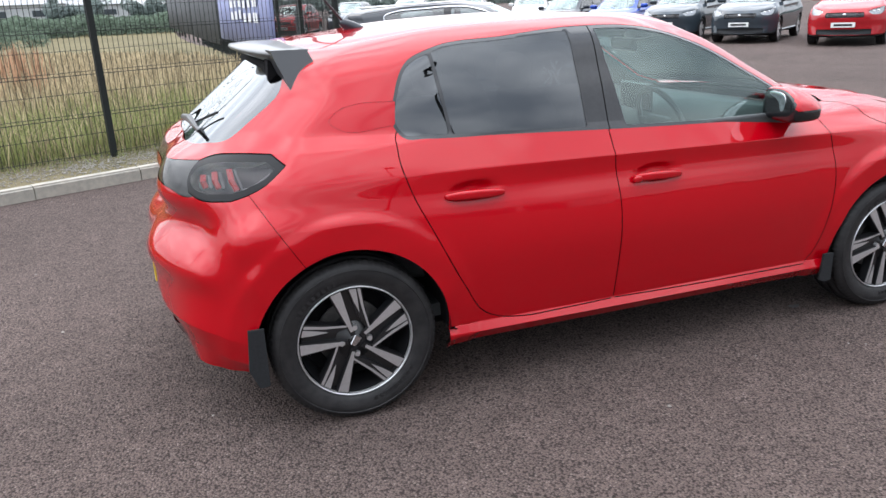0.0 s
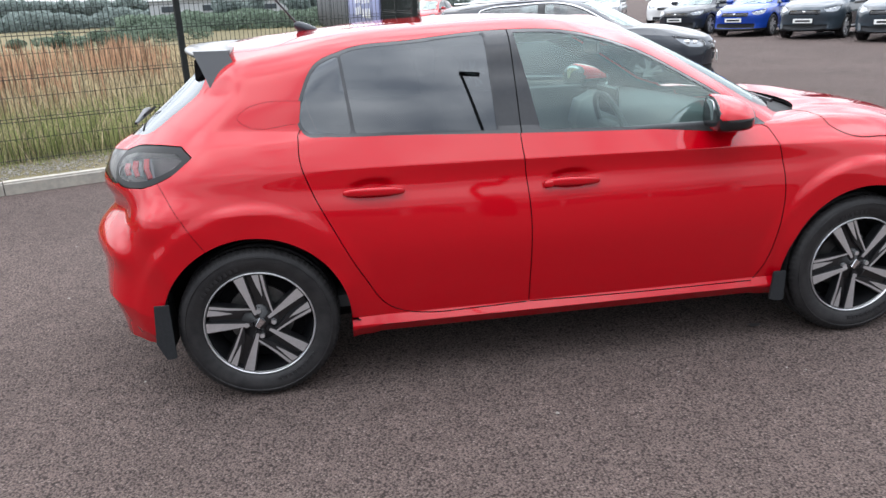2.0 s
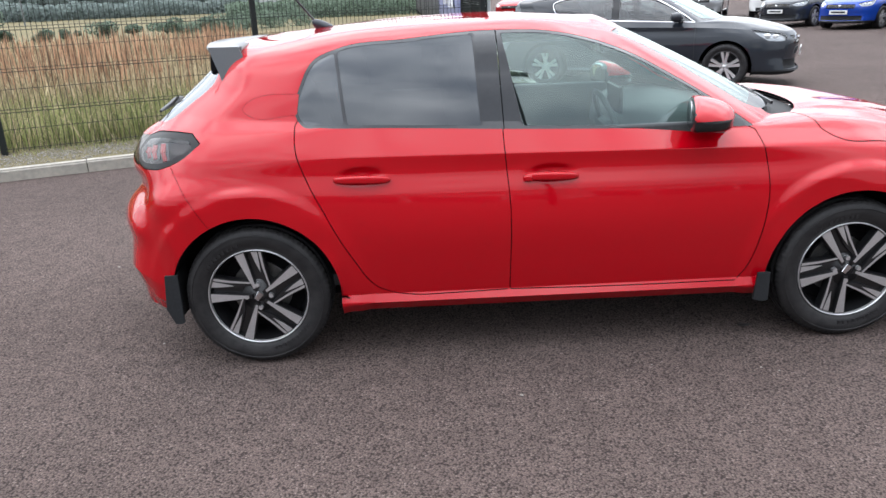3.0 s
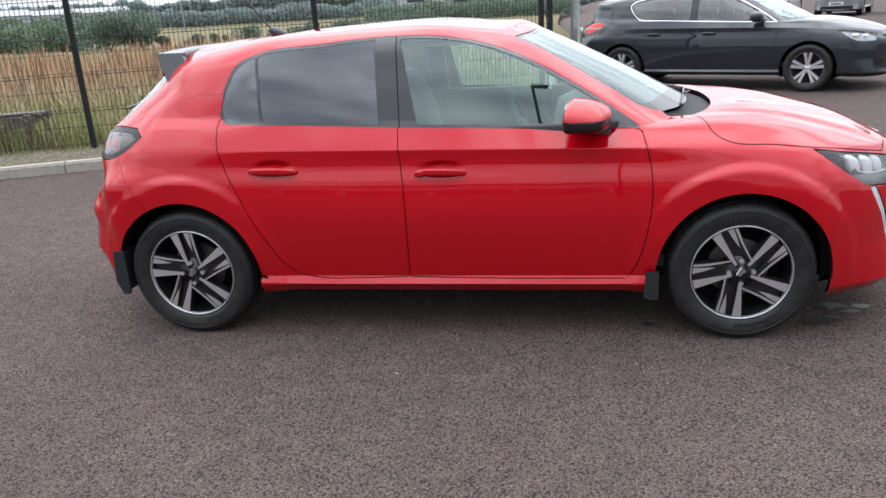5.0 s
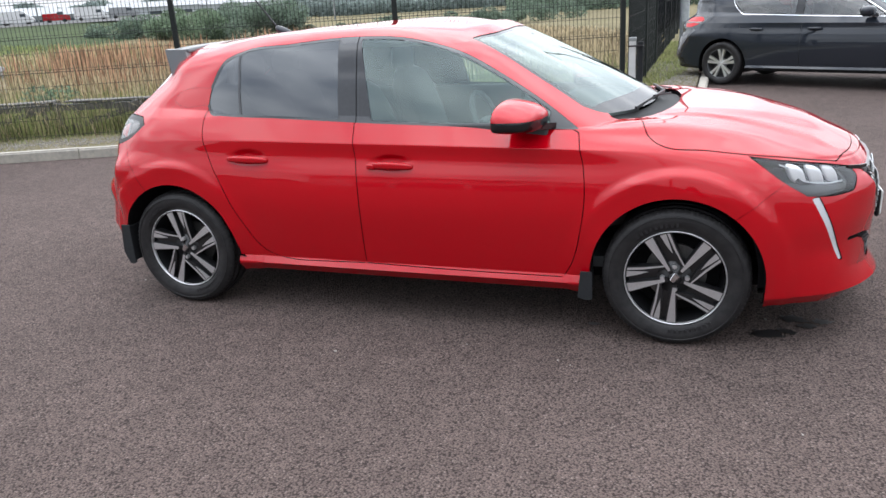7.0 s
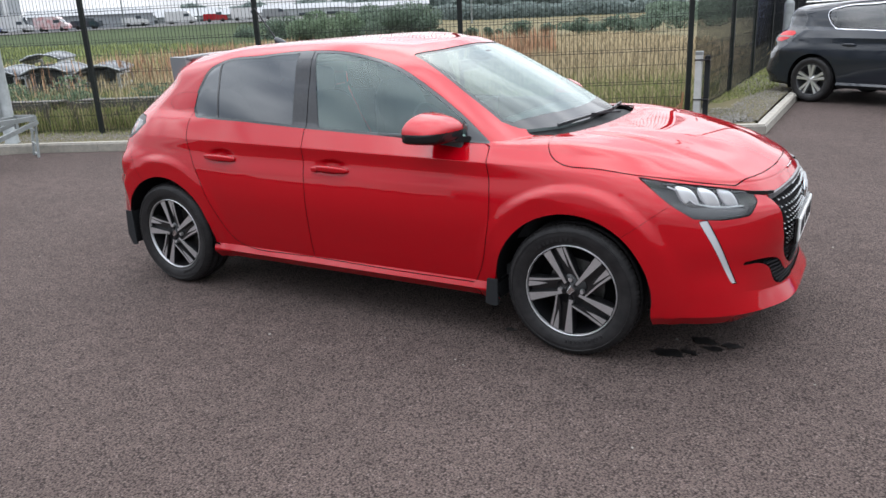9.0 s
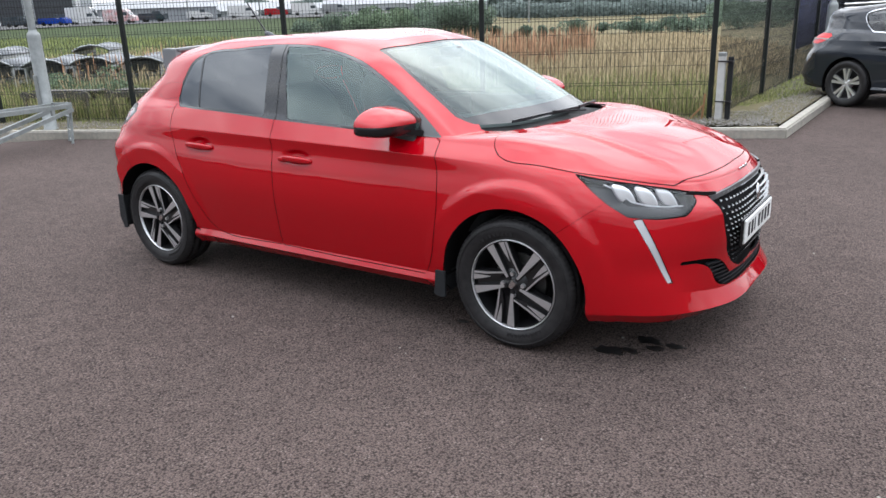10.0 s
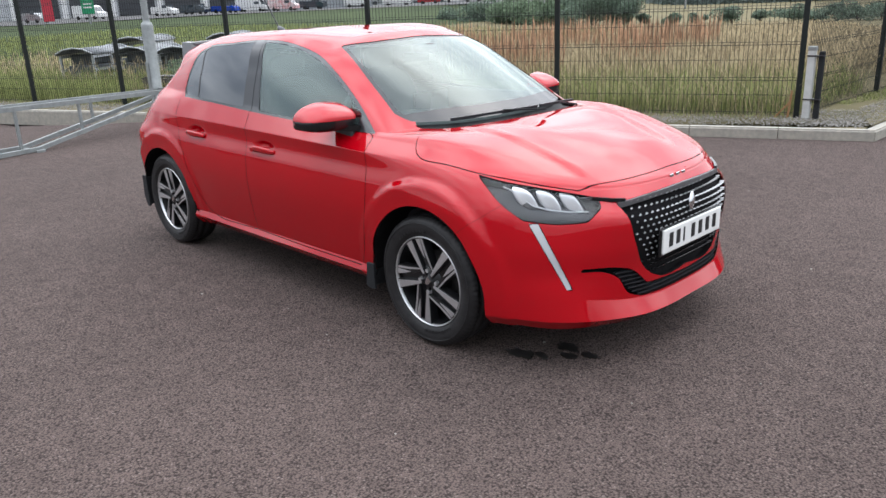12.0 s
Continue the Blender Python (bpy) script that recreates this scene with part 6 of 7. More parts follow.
belt("far_woods", "far belt of hazy green trees", -30, 6, 150, 3.6, 30000, 0.34, LEAF_HAZY, base=-0.6, jag=0.4)
belt("far_woods", "far belt of hazy green trees on rising ground", -48, -4, 255, 8.0, 34000, 0.62, LEAF_HAZY, base=0.2, jag=0.25)
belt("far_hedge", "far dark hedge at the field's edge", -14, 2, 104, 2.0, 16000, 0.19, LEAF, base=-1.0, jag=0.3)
belt("far_woods", "far belt of hazy green trees behind the car park", 6, 80, 190, 6.0, 18000, 0.6, LEAF_HAZY, base=-0.2)
# this belt is unseen, added to fill the horizon behind the camera
belt("far_woods", "unseen belt of hazy trees added beyond the yard", 95, 270, 120, 4.0, 40000, 0.6, LEAF_HAZY, base=-0.2)
for tx, ty, th in ((-12.6, 106, 4.6), (-10.6, 107, 4.2), (-8.0, 106, 5.0), (-3.2, 108, 4.2), (-1.6, 109, 4.4), (0.2, 109, 4.2)):
    t = thing("tree", "small broad hazy field tree far off", "tree", pose(tx, ty, -0.9))
    V, F = leaf_cloud(1300, 0, 0, th * .62, th * .33, th * .33, th * .38, 0.2, 9)
    part("crown", raw_mesh("crown", V, F), LEAF_HAZY, t)
    part("trunk", join_bm(bar_bm((0, 0, 0), (0.1, 0, th * .6), 0.16, 8, 0.06), bar_bm((0.05, 0, th * .35), (0.7, 0.2, th * .62), 0.07, 6, 0.02), bar_bm((0.05, 0, th * .4), (-0.6, -0.2, th * .65), 0.07, 6, 0.02)), BARK, t)

# ---------------------------------------------------------------- other parked cars
def car_paint(name, c, metal=0.25):
    return material(name, c, 0.4, metal, coat=1.0, spec=0.0)


def estate(P):
    """Turns the hatchback's cage into a long estate."""
    P = P.copy()
    x, z = P[..., 0].copy(), P[..., 2].copy()
    back = 1 - step(x, -0.25, 0.9)
    P[..., 0] = np.where(x < 0, x * 1.52, x * 1.075) - 0.42 * step(z, 0.98, 1.30) * back
    P[..., 2] = z * 1.015
    front = step(x, 2.54, 3.3)
    P[..., 0] += 0.03 * front
    return P


def suv(P):
    P = P.copy()
    z = P[..., 2].copy()
    P[..., 2] = z * 1.08 + 0.02
    P[..., 1] *= 1.03
    P[..., 0] = P[..., 0] * 1.04
    return P


def saloon(P):
    P = P.copy()
    P[..., 2] = P[..., 2] * 1.0
    P[..., 0] = P[..., 0] * 1.06
    return P


FULL = np.array(RED_RINGS + [halfway.tolist(), ridge.tolist()])


def other_car(name, label, paint, m, shape, fine=(120, 80), plate=True, chrome=False, spokes=5, bars=False):
    cage = shape(FULL)
    sh = Shell(cage.tolist(), *fine, sharp={1, 2, 7, 11})
    warp = lambda pts, z=None: [tuple(shape(np.array([[q[0], 0.7, q[1]]]))[0][[0, 2]]) for q in pts]
    wr, wf = shape(np.array([[0.0, .8, .3], [2.54, .8, .3]]))[:, 0]
    wz = 0.322
    for wx in (wr, wf):
        sh.mark(lambda V, N, wx=wx: np.where(V[:, 1] > .45, 0.372 - np.hypot(V[:, 0] - wx, np.maximum(V[:, 2] - wz, 0) + 0.35 * np.minimum(V[:, 2] - wz, 0)), -1), VOID)
    dlo = np.array(warp(DLO))
    win = lambda V, N: np.where(V[:, 1] > .45, inside(dlo, V[:, 0], V[:, 2]), -1)
    sh.mark(win, TRIMS, [BODY])
    b0, b1 = warp([(1.03, 1.3), (1.13, 1.0)])[0][0], warp([(.96, 1.2), (.96, 1.0)])[0][0]
    sh.mark(lambda V, N: np.minimum(win(V, N) - .022, np.abs(V[:, 0] - (b0 + b1) / 2 - 0.02) - 0.055), PANE_F, [TRIMS])
    sc = np.array(SCREEN_OUT)
    sc3 = shape(np.stack([sc[:, 0], sc[:, 1], np.full(len(sc), 1.1)], 1))
    sh.mark(lambda V, N: np.where((V[:, 2] > .9) & (V[:, 0] > 1.2), inside(sc3[:, :2], V[:, 0], V[:, 1]), -1), SCREEN_F, [BODY, TRIMS])
    sh.mark(lambda V, N: np.where((V[:, 0] < 0.1) & (V[:, 2] > 1.0), inside(np.array(REAR_GLASS) * (1, 1.01), V[:, 1], V[:, 2]), -1), SCREEN_R, [BODY])
    hl = shape(np.stack([HEADLAMP[:, 0], np.full(len(HEADLAMP), .6), HEADLAMP[:, 1]], 1))
    sh.mark(lambda V, N: np.where((V[:, 0] > 2.6) & (V[:, 1] > .38), inside(hl[:, [0, 2]], V[:, 0] + .8 - V[:, 1], V[:, 2]), -1), HEAD, [BODY])
    tl = np.array(TAILLAMP) * (1.0, 1.0) + (0.18 if shape is estate else 0.02, 0.0)
    sh.mark(lambda V, N: np.where((V[:, 0] < 0) & (V[:, 2] > .8), inside(tl, .8 - V[:, 0] - V[:, 1], V[:, 2]), -1), TAIL, [BODY])
    zz = shape(np.array([[3.3, 0, .55]]))[0, 2]
    sh.mark(lambda V, N: np.where(V[:, 0] > 2.9, np.minimum(np.minimum(.42 - V[:, 1], V[:, 2] - zz - .05), zz + .17 - V[:, 2]), -1), GRILLE, [BODY])
    sh.mark(lambda V, N: np.where(V[:, 0] > 2.9, np.minimum(np.minimum(.60 - V[:, 1], V[:, 2] - .27), .40 - V[:, 2]), -1), INTAKE, [BODY])
    sh.mark(lambda V, N: .262 - V[:, 2], DIFFUSER, [BODY])
    c = thing(name, label, "car", m)
    part("body", sh.piece("body", [BODY]), paint, c)
    part("inner_shell", sh.piece("inner_shell", [BODY, TRIMS, TAIL, DIFFUSER], shift=-0.02), LINER, c)
    part("windscreen", sh.piece("windscreen", [SCREEN_F], shift=-.003), GLASS_CLEAR, c).visible_shadow = False
    part("rear_window", sh.piece("rear_window", [SCREEN_R], shift=-.003), GLASS_PRIVACY, c)
    part("sill", sh.piece("sill", [DIFFUSER], shift=-.002), PLASTIC, c, "dark plastic lower edge")
    part("grille", sh.piece("grille", [GRILLE], shift=-.02), GLOSS_BLACK, c, "black grille")
    part("lower_intake", sh.piece("lower_intake", [INTAKE], shift=-.02), PLASTIC, c, "dark lower intake")
    nose = float(sh.V[:, 0].max())
    for sd in (-1, 1):
        part("window", sh.piece("window", [PANE_F], False, sd, -.004), GLASS_SIDE, c, "side window glass")
        part("window_trim", sh.piece("window_trim", [TRIMS], False, sd, .001), CHROME if chrome and sd < 0 else TRIM, c, "bright window surround" if chrome and sd < 0 else "")
        if chrome and sd < 0:
            # inside the bright line the surround is black
            part("window_frame", raw_inset(sh, win, sd), GLOSS_BLACK, c)
        hlp = part("headlamp", sh.piece("headlamp", [HEAD], False, sd, -.03), LAMP_PALE, c, "clear headlamp")
        part("lamp_cover", sh.piece("lamp_cover", [HEAD], False, sd, -.001), GLASS_LAMP, hlp).visible_shadow = False
        hx, hz = shape(np.array([[3.06, .6, .725]]))[0][[0, 2]]
        part("reflector", shaped("reflector", (hx - .055, sd * .665, hz + .006, .055, .045, .028), p=2.6, nu=16, nv=10), REFLECTOR, hlp)
        part("reflector", shaped("reflector", (hx + .045, sd * .575, hz - .004, .055, .045, .026), p=2.6, nu=16, nv=10), REFLECTOR, hlp)
        tlp = part("tail_lamp", sh.piece("tail_lamp", [TAIL], False, sd, .002), TAIL_RED, c, "red tail lamp with a pale band")
        ll = sh.V[np.unique(sh.F[sh.L == TAIL])]
        for q in range(4):
            row = ll[(np.abs(ll[:, 2] - .93) < .02)]
            row = row[np.argsort(row[:, 0])]
            if len(row) > 4:
                a, b = row[int((len(row) - 1) * q / 4)], row[int((len(row) - 1) * (q + 1) / 4)]
                part("pale_band", beam_bm((a[0] - .004, sd * (a[1] + .003), .930), (b[0] - .004, sd * (b[1] + .003), .930), .012, .022), DRL_WHITE, tlp)
        mx, mz = shape(np.array([[1.89, .85, 1.02]]))[0][[0, 2]]
        mir = part("door_mirror", shaped("door_mirror", (mx, sd * .90, mz, .09, .12, .07), p=2.8, nu=20, nv=12), paint, c)
        part("mirror_arm", beam_bm((mx + .05, sd * .72, mz - .06), (mx + .02, sd * .84, mz - .05), .06, .03), TRIM, mir)
        for hx0 in (.48, 1.255):
            hx1, hz1 = shape(np.array([[hx0, .85, .80]]))[0][[0, 2]]
            part("door_handle", shaped("door_handle", (hx1, sd * .862, hz1 + .01, .10, .016, .018), p=3, nu=16, nv=8), paint, c)
        for gx, gz0, gz1 in ((1.083, .30, .97), (2.13, .32, .92), (.24, .72, 1.0)):
            px, _ = shape(np.array([[gx, .85, .6]]))[0][[0, 2]]
            zs = np.linspace(gz0, gz1, 7)
            for z0, z1 in zip(zs[:-1], zs[1:]):
                ys = [float(np.interp(zz_, [.3, .4, .6, .735, .82, .885, .985], [.836, .848, .8705, .8585, .8365, .838, .785])) for zz_ in (z0, z1)]
                part("door_gap", beam_bm((px, sd * ys[0], z0), (px, sd * ys[1], z1), .004, .005), INK, c)
        for wx in (wr, wf):
            mm = pose(wx, sd * .762, wz) if sd < 0 else pose(wx, sd * .762, wz, 0, 0, 180)
            w = part("wheel", mesh_of("wheel", *lathe([(.0, -.082), (.035, -.082), (.04, -.07), (.07, -.06), (.07, .0)], 20), True), MACHINED, c, m=mm)
            part("tyre", tyre_mesh("tyre", wz, .21, .222, 72), RUBBER, w, "black rubber tyre")
            part("rim", mesh_of("rim", *lathe([(.226, -.092), (.215, -.096), (.208, -.085), (.195, -.02), (.195, .05), (.02, .05)], 40), True), RIM_GREY, w)
            for q in range(spokes):
                for side_ in (-1, 1):
                    a, b_ = radians(90 + 360 / spokes * q + 8 * side_), radians(90 + 360 / spokes * q + 10.5 * side_)
                    part("spoke", spoke_mesh((.03 * math.cos(a), .03 * math.sin(a)), (.214 * math.cos(b_), .214 * math.sin(b_)), .024, .042, .03, -.085, -.094), MACHINED, w)
            liner = lathe([(.376, -.045), (.38, .02), (.38, .36), (.05, .36)], 20, (radians(-20), radians(200)))
            part("arch_liner", mesh_of("arch_liner", *liner, True), LINER, c, m=pose(wx, sd * .80, wz) if sd < 0 else pose(wx, sd * .80, wz, 0, 0, 180))
        if bars:
            part("roof_rail", bar_bm((-.35, sd * .56, 1.40), (1.25, sd * .57, 1.445), .014, 8), CHROME, c, "bright roof rail")
    part("underbody", box_bm((wr + wf) / 2, 0, .25, wf - wr + 1.0, 1.1, .1, .03), LINER, c)
    if plate:
        p = part("number_plate", box_bm(nose + .004, 0, .50, .012, .52, .115, .004), WHITE_PLATE, c, "white plate")
        part("bar", box_bm(nose + .0115, 0, .50, .002, .40, .05), INK, p)
    part("emblem", shaped("emblem", (nose - .035, 0, zz + .12, .012, .045, .03), p=2, nu=14, nv=8), CHROME, c)
    for q in range(3):
        part("grille_bar", beam_bm((nose - .045 - .02 * q, -.36, zz + .075 + .035 * q), (nose - .045 - .02 * q, .36, zz + .075 + .035 * q), .015, .009), CHROME if q == 2 else TRIM, c)
    for y in (-.37, .37):
        sx = shape(np.array([[1.0, .4, .9]]))[0, 0]
        s_ = part("car_seat", shaped("car_seat", (sx, y, .80, .10, .22, .33), p=3.2, nu=16, nv=10, warp=lambda a, b, q, sx=sx: (a - .3 * (q - .6), b, q)), SEAT, c)
        part("headrest", shaped("headrest", (sx - .2, y, 1.17, .05, .12, .08), p=3, nu=14, nv=8), SEAT, s_)
    part("dashboard", box_bm(shape(np.array([[1.95, 0, .9]]))[0, 0], 0, .80, .4, 1.4, .25, .05), CABIN, c)
    part("cabin_floor", box_bm((wr + wf) / 2 - .15, 0, .36, 2.4, 1.45, .05), CABIN, c)
    return c


def raw_inset(sh, win, sd):
    """The window surround without its outer 16 mm."""
    keep = sh.L.copy()
    sh.mark(lambda V, N: win(V, N) - .009, 77, [TRIMS])
    me = sh.piece("window_frame", [77], False, sd, .0025)
    sh.L[sh.L == 77] = TRIMS
    return me


GLASS_SIDE = glass("tinted_side_glass", (0.34, 0.38, 0.38))
WHITE_PAINT = car_paint("white_car_paint", (0.555, 0.555, 0.547), 0.0)
GREY_PAINT = car_paint("slate_grey_car_paint", (0.032, 0.042, 0.052))
BLUE_PAINT = car_paint("bright_blue_car_paint", (0.0096, 0.044, 0.288))
SILVER_PAINT = car_paint("silver_car_paint", (0.266, 0.273, 0.28), 0.6)
RED2_PAINT = car_paint("red_small_car_paint", (0.3, 0.009, 0.0135), 0.1)
other_car("estate_car", "black estate car with bright window line and five-spoke alloys", PAINT_BLACK, pose(3.06, 9.36, 0, 0, 0, -27.2), estate, (170, 110), chrome=True, bars=True)
for nm, lb, pt, shp, cx_, cy_ in (
        ("compact_car", "red compact car with black lower trim parked in a row", RED2_PAINT, suv, 17.7, 13.3),
        ("people_carrier_car", "slate grey people carrier parked in a row", GREY_PAINT, suv, 17.0, 16.1),
        ("people_carrier_car", "slate grey people carrier parked in a row", GREY_PAINT, suv, 16.4, 18.6),
        ("hatchback_car", "bright blue hatchback parked in a row", BLUE_PAINT, saloon, 15.8, 21.2),
        ("hatchback_car", "black hatchback parked in a row", PAINT_BLACK, saloon, 15.0, 23.6)):
    other_car(nm, lb, pt, pose(cx_, cy_, 0, 0, 0, 216), shp)
for k, (pt, lb) in enumerate(((WHITE_PAINT, "white crossover parked in the far row"), (SILVER_PAINT, "silver car parked in the far row"), (WHITE_PAINT, "white car parked in the far row"), (GREY_PAINT, "grey car parked in the far row"), (RED2_PAINT, "red car parked in the far row"))):
    other_car("parked_car", lb, pt, pose(16.5 - 2.55 * k, 31.5 + 1.25 * k, 0, 0, 0, 244), suv, (70, 50))

# ---------------------------------------------------------------- steel frame on the yard, shelters and racks behind the fence
ramp = thing("steel_ramp_frame", "galvanised open truss frame resting on the asphalt", "frame")
for dx, dy in ((0, 0), (-.30, -.09)):
    T0, T1 = Vector((-5.60 + dx, 1.92 + dy, .475)), Vector((-4.62 + dx, -1.75 + dy, .555))
    B0, B1 = Vector((-4.95 + dx, -.18 + dy, .03)), Vector((-4.56 + dx, -1.75 + dy, .03))
    part("top_rail", beam_bm(T0, T1, .04, .055), GALV, ramp)
    part("bottom_rail", beam_bm(B0, B1, .038, .05), GALV, ramp)
    part("sloping_rail", beam_bm(B0, T0 + Vector((0.02, 0, -.05)), .038, .05), GALV, ramp)
    part("foot", box_bm(B0.x, B0.y, .012, .16, .10, .024), GALV, ramp)
    for q in ((.085, .40, .62, .85) if dx == 0 else (.295, .72)):
        p = T0.lerp(T1, q)
        zb = .03 if q > .57 else .03 + (.57 - q) / .57 * .42
        part("upright", beam_bm(p, Vector((p.x, p.y, zb)), .032, .04), GALV, ramp)
for q in (.0, .3, .62, 1.0):
    p = Vector((-5.60, 1.92, .50)).lerp(Vector((-4.62, -1.75, .50)), q)
    part("cross_rail", beam_bm(p, p + Vector((-.30, -.09, 0)), .03, .03), GALV, ramp)
leg_a, leg_b = Vector((-5.50, 1.80, 0)), Vector((-5.78, 1.92, 0))
for q in (leg_a, leg_b):
    part("leg", beam_bm(q, q + Vector((-.08, .10, .50)), .026, .026), GALV, ramp)
for zz_ in (.03, .16, .34):
    part("leg_rung", beam_bm(leg_a + Vector((-.02, .02, zz_)), leg_b + Vector((-.02, .02, zz_)), .024, .02), GALV, ramp)

ROOF_SHEET = material("dark_weathered_roof_sheet", (0.085, 0.094, 0.104), 0.45, 0.0, vary=0.4, scale=3, spec=0.4)
RACK_DARK = material("dark_blue_grey_plastic", (0.095, 0.108, 0.122), 0.6, vary=0.45, scale=5)
TIMBER = material("weathered_timber", (0.112, 0.104, 0.093), 0.9, vary=0.4, scale=14)


PALE_STEEL = material("pale_weathered_steel", (0.40, 0.42, 0.43), 0.55, 0.2, vary=0.3, scale=9, second=(0.28, 0.30, 0.31))


def trolley_shelter(x, y, turn, w=1.6, d=.72, h=.75, z=.12):
    t = thing("storage_shelter", "low steel shelter with a curved sheet roof among the weeds", "shelter", pose(x, y, z, 0, 0, turn), group="shelters in the field")
    for px in (-w / 2, 0, w / 2):
        for py in (-d / 2, d / 2):
            part("leg", box_bm(px, py, h / 2 - .1, .045, .045, h + .2), PALE_STEEL, t)
    for py in (-d / 2, d / 2):
        part("rail", box_bm(0, py, h - .03, w, .05, .06), PALE_STEEL, t)
        part("rail", box_bm(0, py, h * .5, w, .04, .05), PALE_STEEL, t)
    V, F = [], []
    for i in range(13):
        a = -0.62 + 1.24 * i / 12
        for e in (-w / 2 - .1, w / 2 + .1):
            V.append((e, math.sin(a) * d * .98, h + .02 + (math.cos(a) - math.cos(.62)) * d * .9))
    for i in range(12):
        F.append((2 * i, 2 * i + 1, 2 * i + 3, 2 * i + 2))
    b = bmesh.new()
    me = mesh_of("roof", V, F)
    b.from_mesh(me)
    bmesh.ops.solidify(b, geom=b.faces[:], thickness=.02)
    part("roof", to_mesh("roof", b, True), ROOF_SHEET, t, "curved grey sheet roof")
    for e in (-w / 2 - .1, w / 2 + .1):
        arc = [(e, math.sin(-0.62 + 0.31 * i) * d * .99, h + .035 + (math.cos(-0.62 + 0.31 * i) - math.cos(.62)) * d * .9) for i in range(5)]
        part("roof_edge", join_bm(*[bar_bm(p, q, .016, 6) for p, q in zip(arc[:-1], arc[1:])]), PALE_STEEL, t, "pale roof edge")
    part("crate", box_bm(0, 0, .2, w * .86, d * .8, .40, .03), RACK_DARK, t, "dark stored crates")
    part("crate", box_bm(.05, 0, .52, w * .8, d * .72, .2, .03), RACK_DARK, t, "dark stored crates")
    return t


for sx_, sy_, tn, hh in ((-13.0, 3.7, 131, .62), (-12.2, 4.6, 129, .60), (-11.5, 5.2, 132, .58), (-10.8, 5.8, 131, .59), (-10.1, 6.4, 133, .56), (-14.6, 5.6, 131, .74), (-13.4, 7.4, 134, .74)):
    trolley_shelter(sx_, sy_, tn, h=hh, z=.12)


def timber_rack(x, y, turn):
    t = thing("timber_rack", "weathered grey timber rack behind the fence", "rack", pose(x, y, .11, 0, 0, turn), group="racks behind the fence")
    for px in (-.55, .55):
        for py in (-.22, .22):
            part("post", box_bm(px, py, .20, .06, .06, .40, .006), TIMBER, t)
    for py in (-.22, .22):
        part("rail", beam_bm((-.62, py, .34), (.62, py, .34), .04, .08), TIMBER, t)
        part("brace", beam_bm((-.5, py, .05), (.5, py, .31), .035, .07), TIMBER, t)
    part("board", box_bm(0, .1, .385, 1.2, .22, .02), TIMBER, t)
    return t


for rx_, ry_, tn in ((-4.95, 4.02, 12), (-6.25, 3.62, 26), (-7.6, 3.0, 20)):
    timber_rack(rx_, ry_, tn)

# weeds grown up behind the fence, and stacked pallets
for bx_, by_, r, h in ((-8.4, 3.6, .50, .55), (-9.2, 4.2, .45, .50), (-7.6, 3.9, .45, .50), (-10.6, 4.6, .45, .45), (-6.2, 4.3, .40, .50)):
    bush(bx_, by_, .1, r, h, 1500, .028, LEAF_PALE, "leafy green bramble behind the fence")
PALE_CRATE = material("pale_blue_grey_plastic", (0.36, 0.40, 0.43), 0.5, vary=0.3, scale=8)


def crate_stack(x, y, turn, n):
    t = thing("crate_stack", "stack of pale and dark plastic crates in the weeds", "crates", pose(x, y, .08, 0, 0, turn))
    for k in range(n):
        mt = PALE_CRATE if k % 3 != 1 else RACK_DARK
        c = part("crate", box_bm(.03 * (k % 2), 0, .09 + .2 * k, .95, .62, .13, .015), mt, t)
        for q in (-.38, 0, .38):
            part("runner", box_bm(q, 0, .005 + .2 * k, .1, .6, .04), RACK_DARK, c)
    return t


crate_stack(-18.6, 2.75, 160, 6)

# ---------------------------------------------------------------- far buildings and vehicles
WALL_PALE = material("pale_clad_wall", (0.394, 0.408, 0.422), 0.7, vary=0.12, scale=1.5, big=0.1)
WALL_GREY = material("grey_clad_wall", (0.252, 0.266, 0.28), 0.7, vary=0.15, scale=1.2, big=0.1)
ROOF_GREY = material("pale_sheet_roof", (0.225, 0.234, 0.243), 0.6, vary=0.15, scale=1.0)
DOOR_DARK = material("dark_roller_door", (0.035, 0.038, 0.045), 0.6, vary=0.2, scale=2)
SIGN_GREEN = material("green_sign_paint", (0.007, 0.21, 0.091), 0.5)
SIGN_RED = material("red_sign_paint", (0.385, 0.021, 0.042), 0.5)
SIGN_WHITE = material("white_sign_paint", (0.6, 0.6, 0.6), 0.5)
PANE = material("dark_window_pane", (0.05, 0.06, 0.07), 0.15)

depot = thing("depot_building", "pale clad depot with a row of dark roller doors", "building", pose(-152, 54, 0.9, 0, 0, math.degrees(math.atan2(41, 15.5))))
part("wall", box_bm(0, 3.0, 5.0, 70, 6, 10.0), WALL_PALE, depot)
part("roof", box_bm(0, 2.9, 10.15, 71, 7, .3), ROOF_GREY, depot)
for k in range(5):
    dx = 28 - 8.6 * k
    dr = part("roller_door", box_bm(dx, -.05, 3.2, 6.7, .14, 6.4), DOOR_DARK, depot)
    for q in range(6):
        part("slat", box_bm(dx, -.14, .6 + 1.05 * q, 6.6, .04, .08), TRIM, dr)
    part("column", box_bm(dx + 4.3, -.25, 4.0, .9, .5, 8.0), SIGN_WHITE, depot)
part("column", box_bm(28 - 8.6 * 4 - 4.3, -.25, 4.0, .9, .5, 8.0), SIGN_WHITE, depot)
part("column", box_bm(-18, -.25, 4.0, 7.5, .3, 8.0), SIGN_WHITE, depot)
sx_, sy_ = from_yard(-68.9, 98)
sg = thing("green_sign", "green sign board with white print on a post", "sign", pose(sx_, sy_, .8, 0, 0, 69))
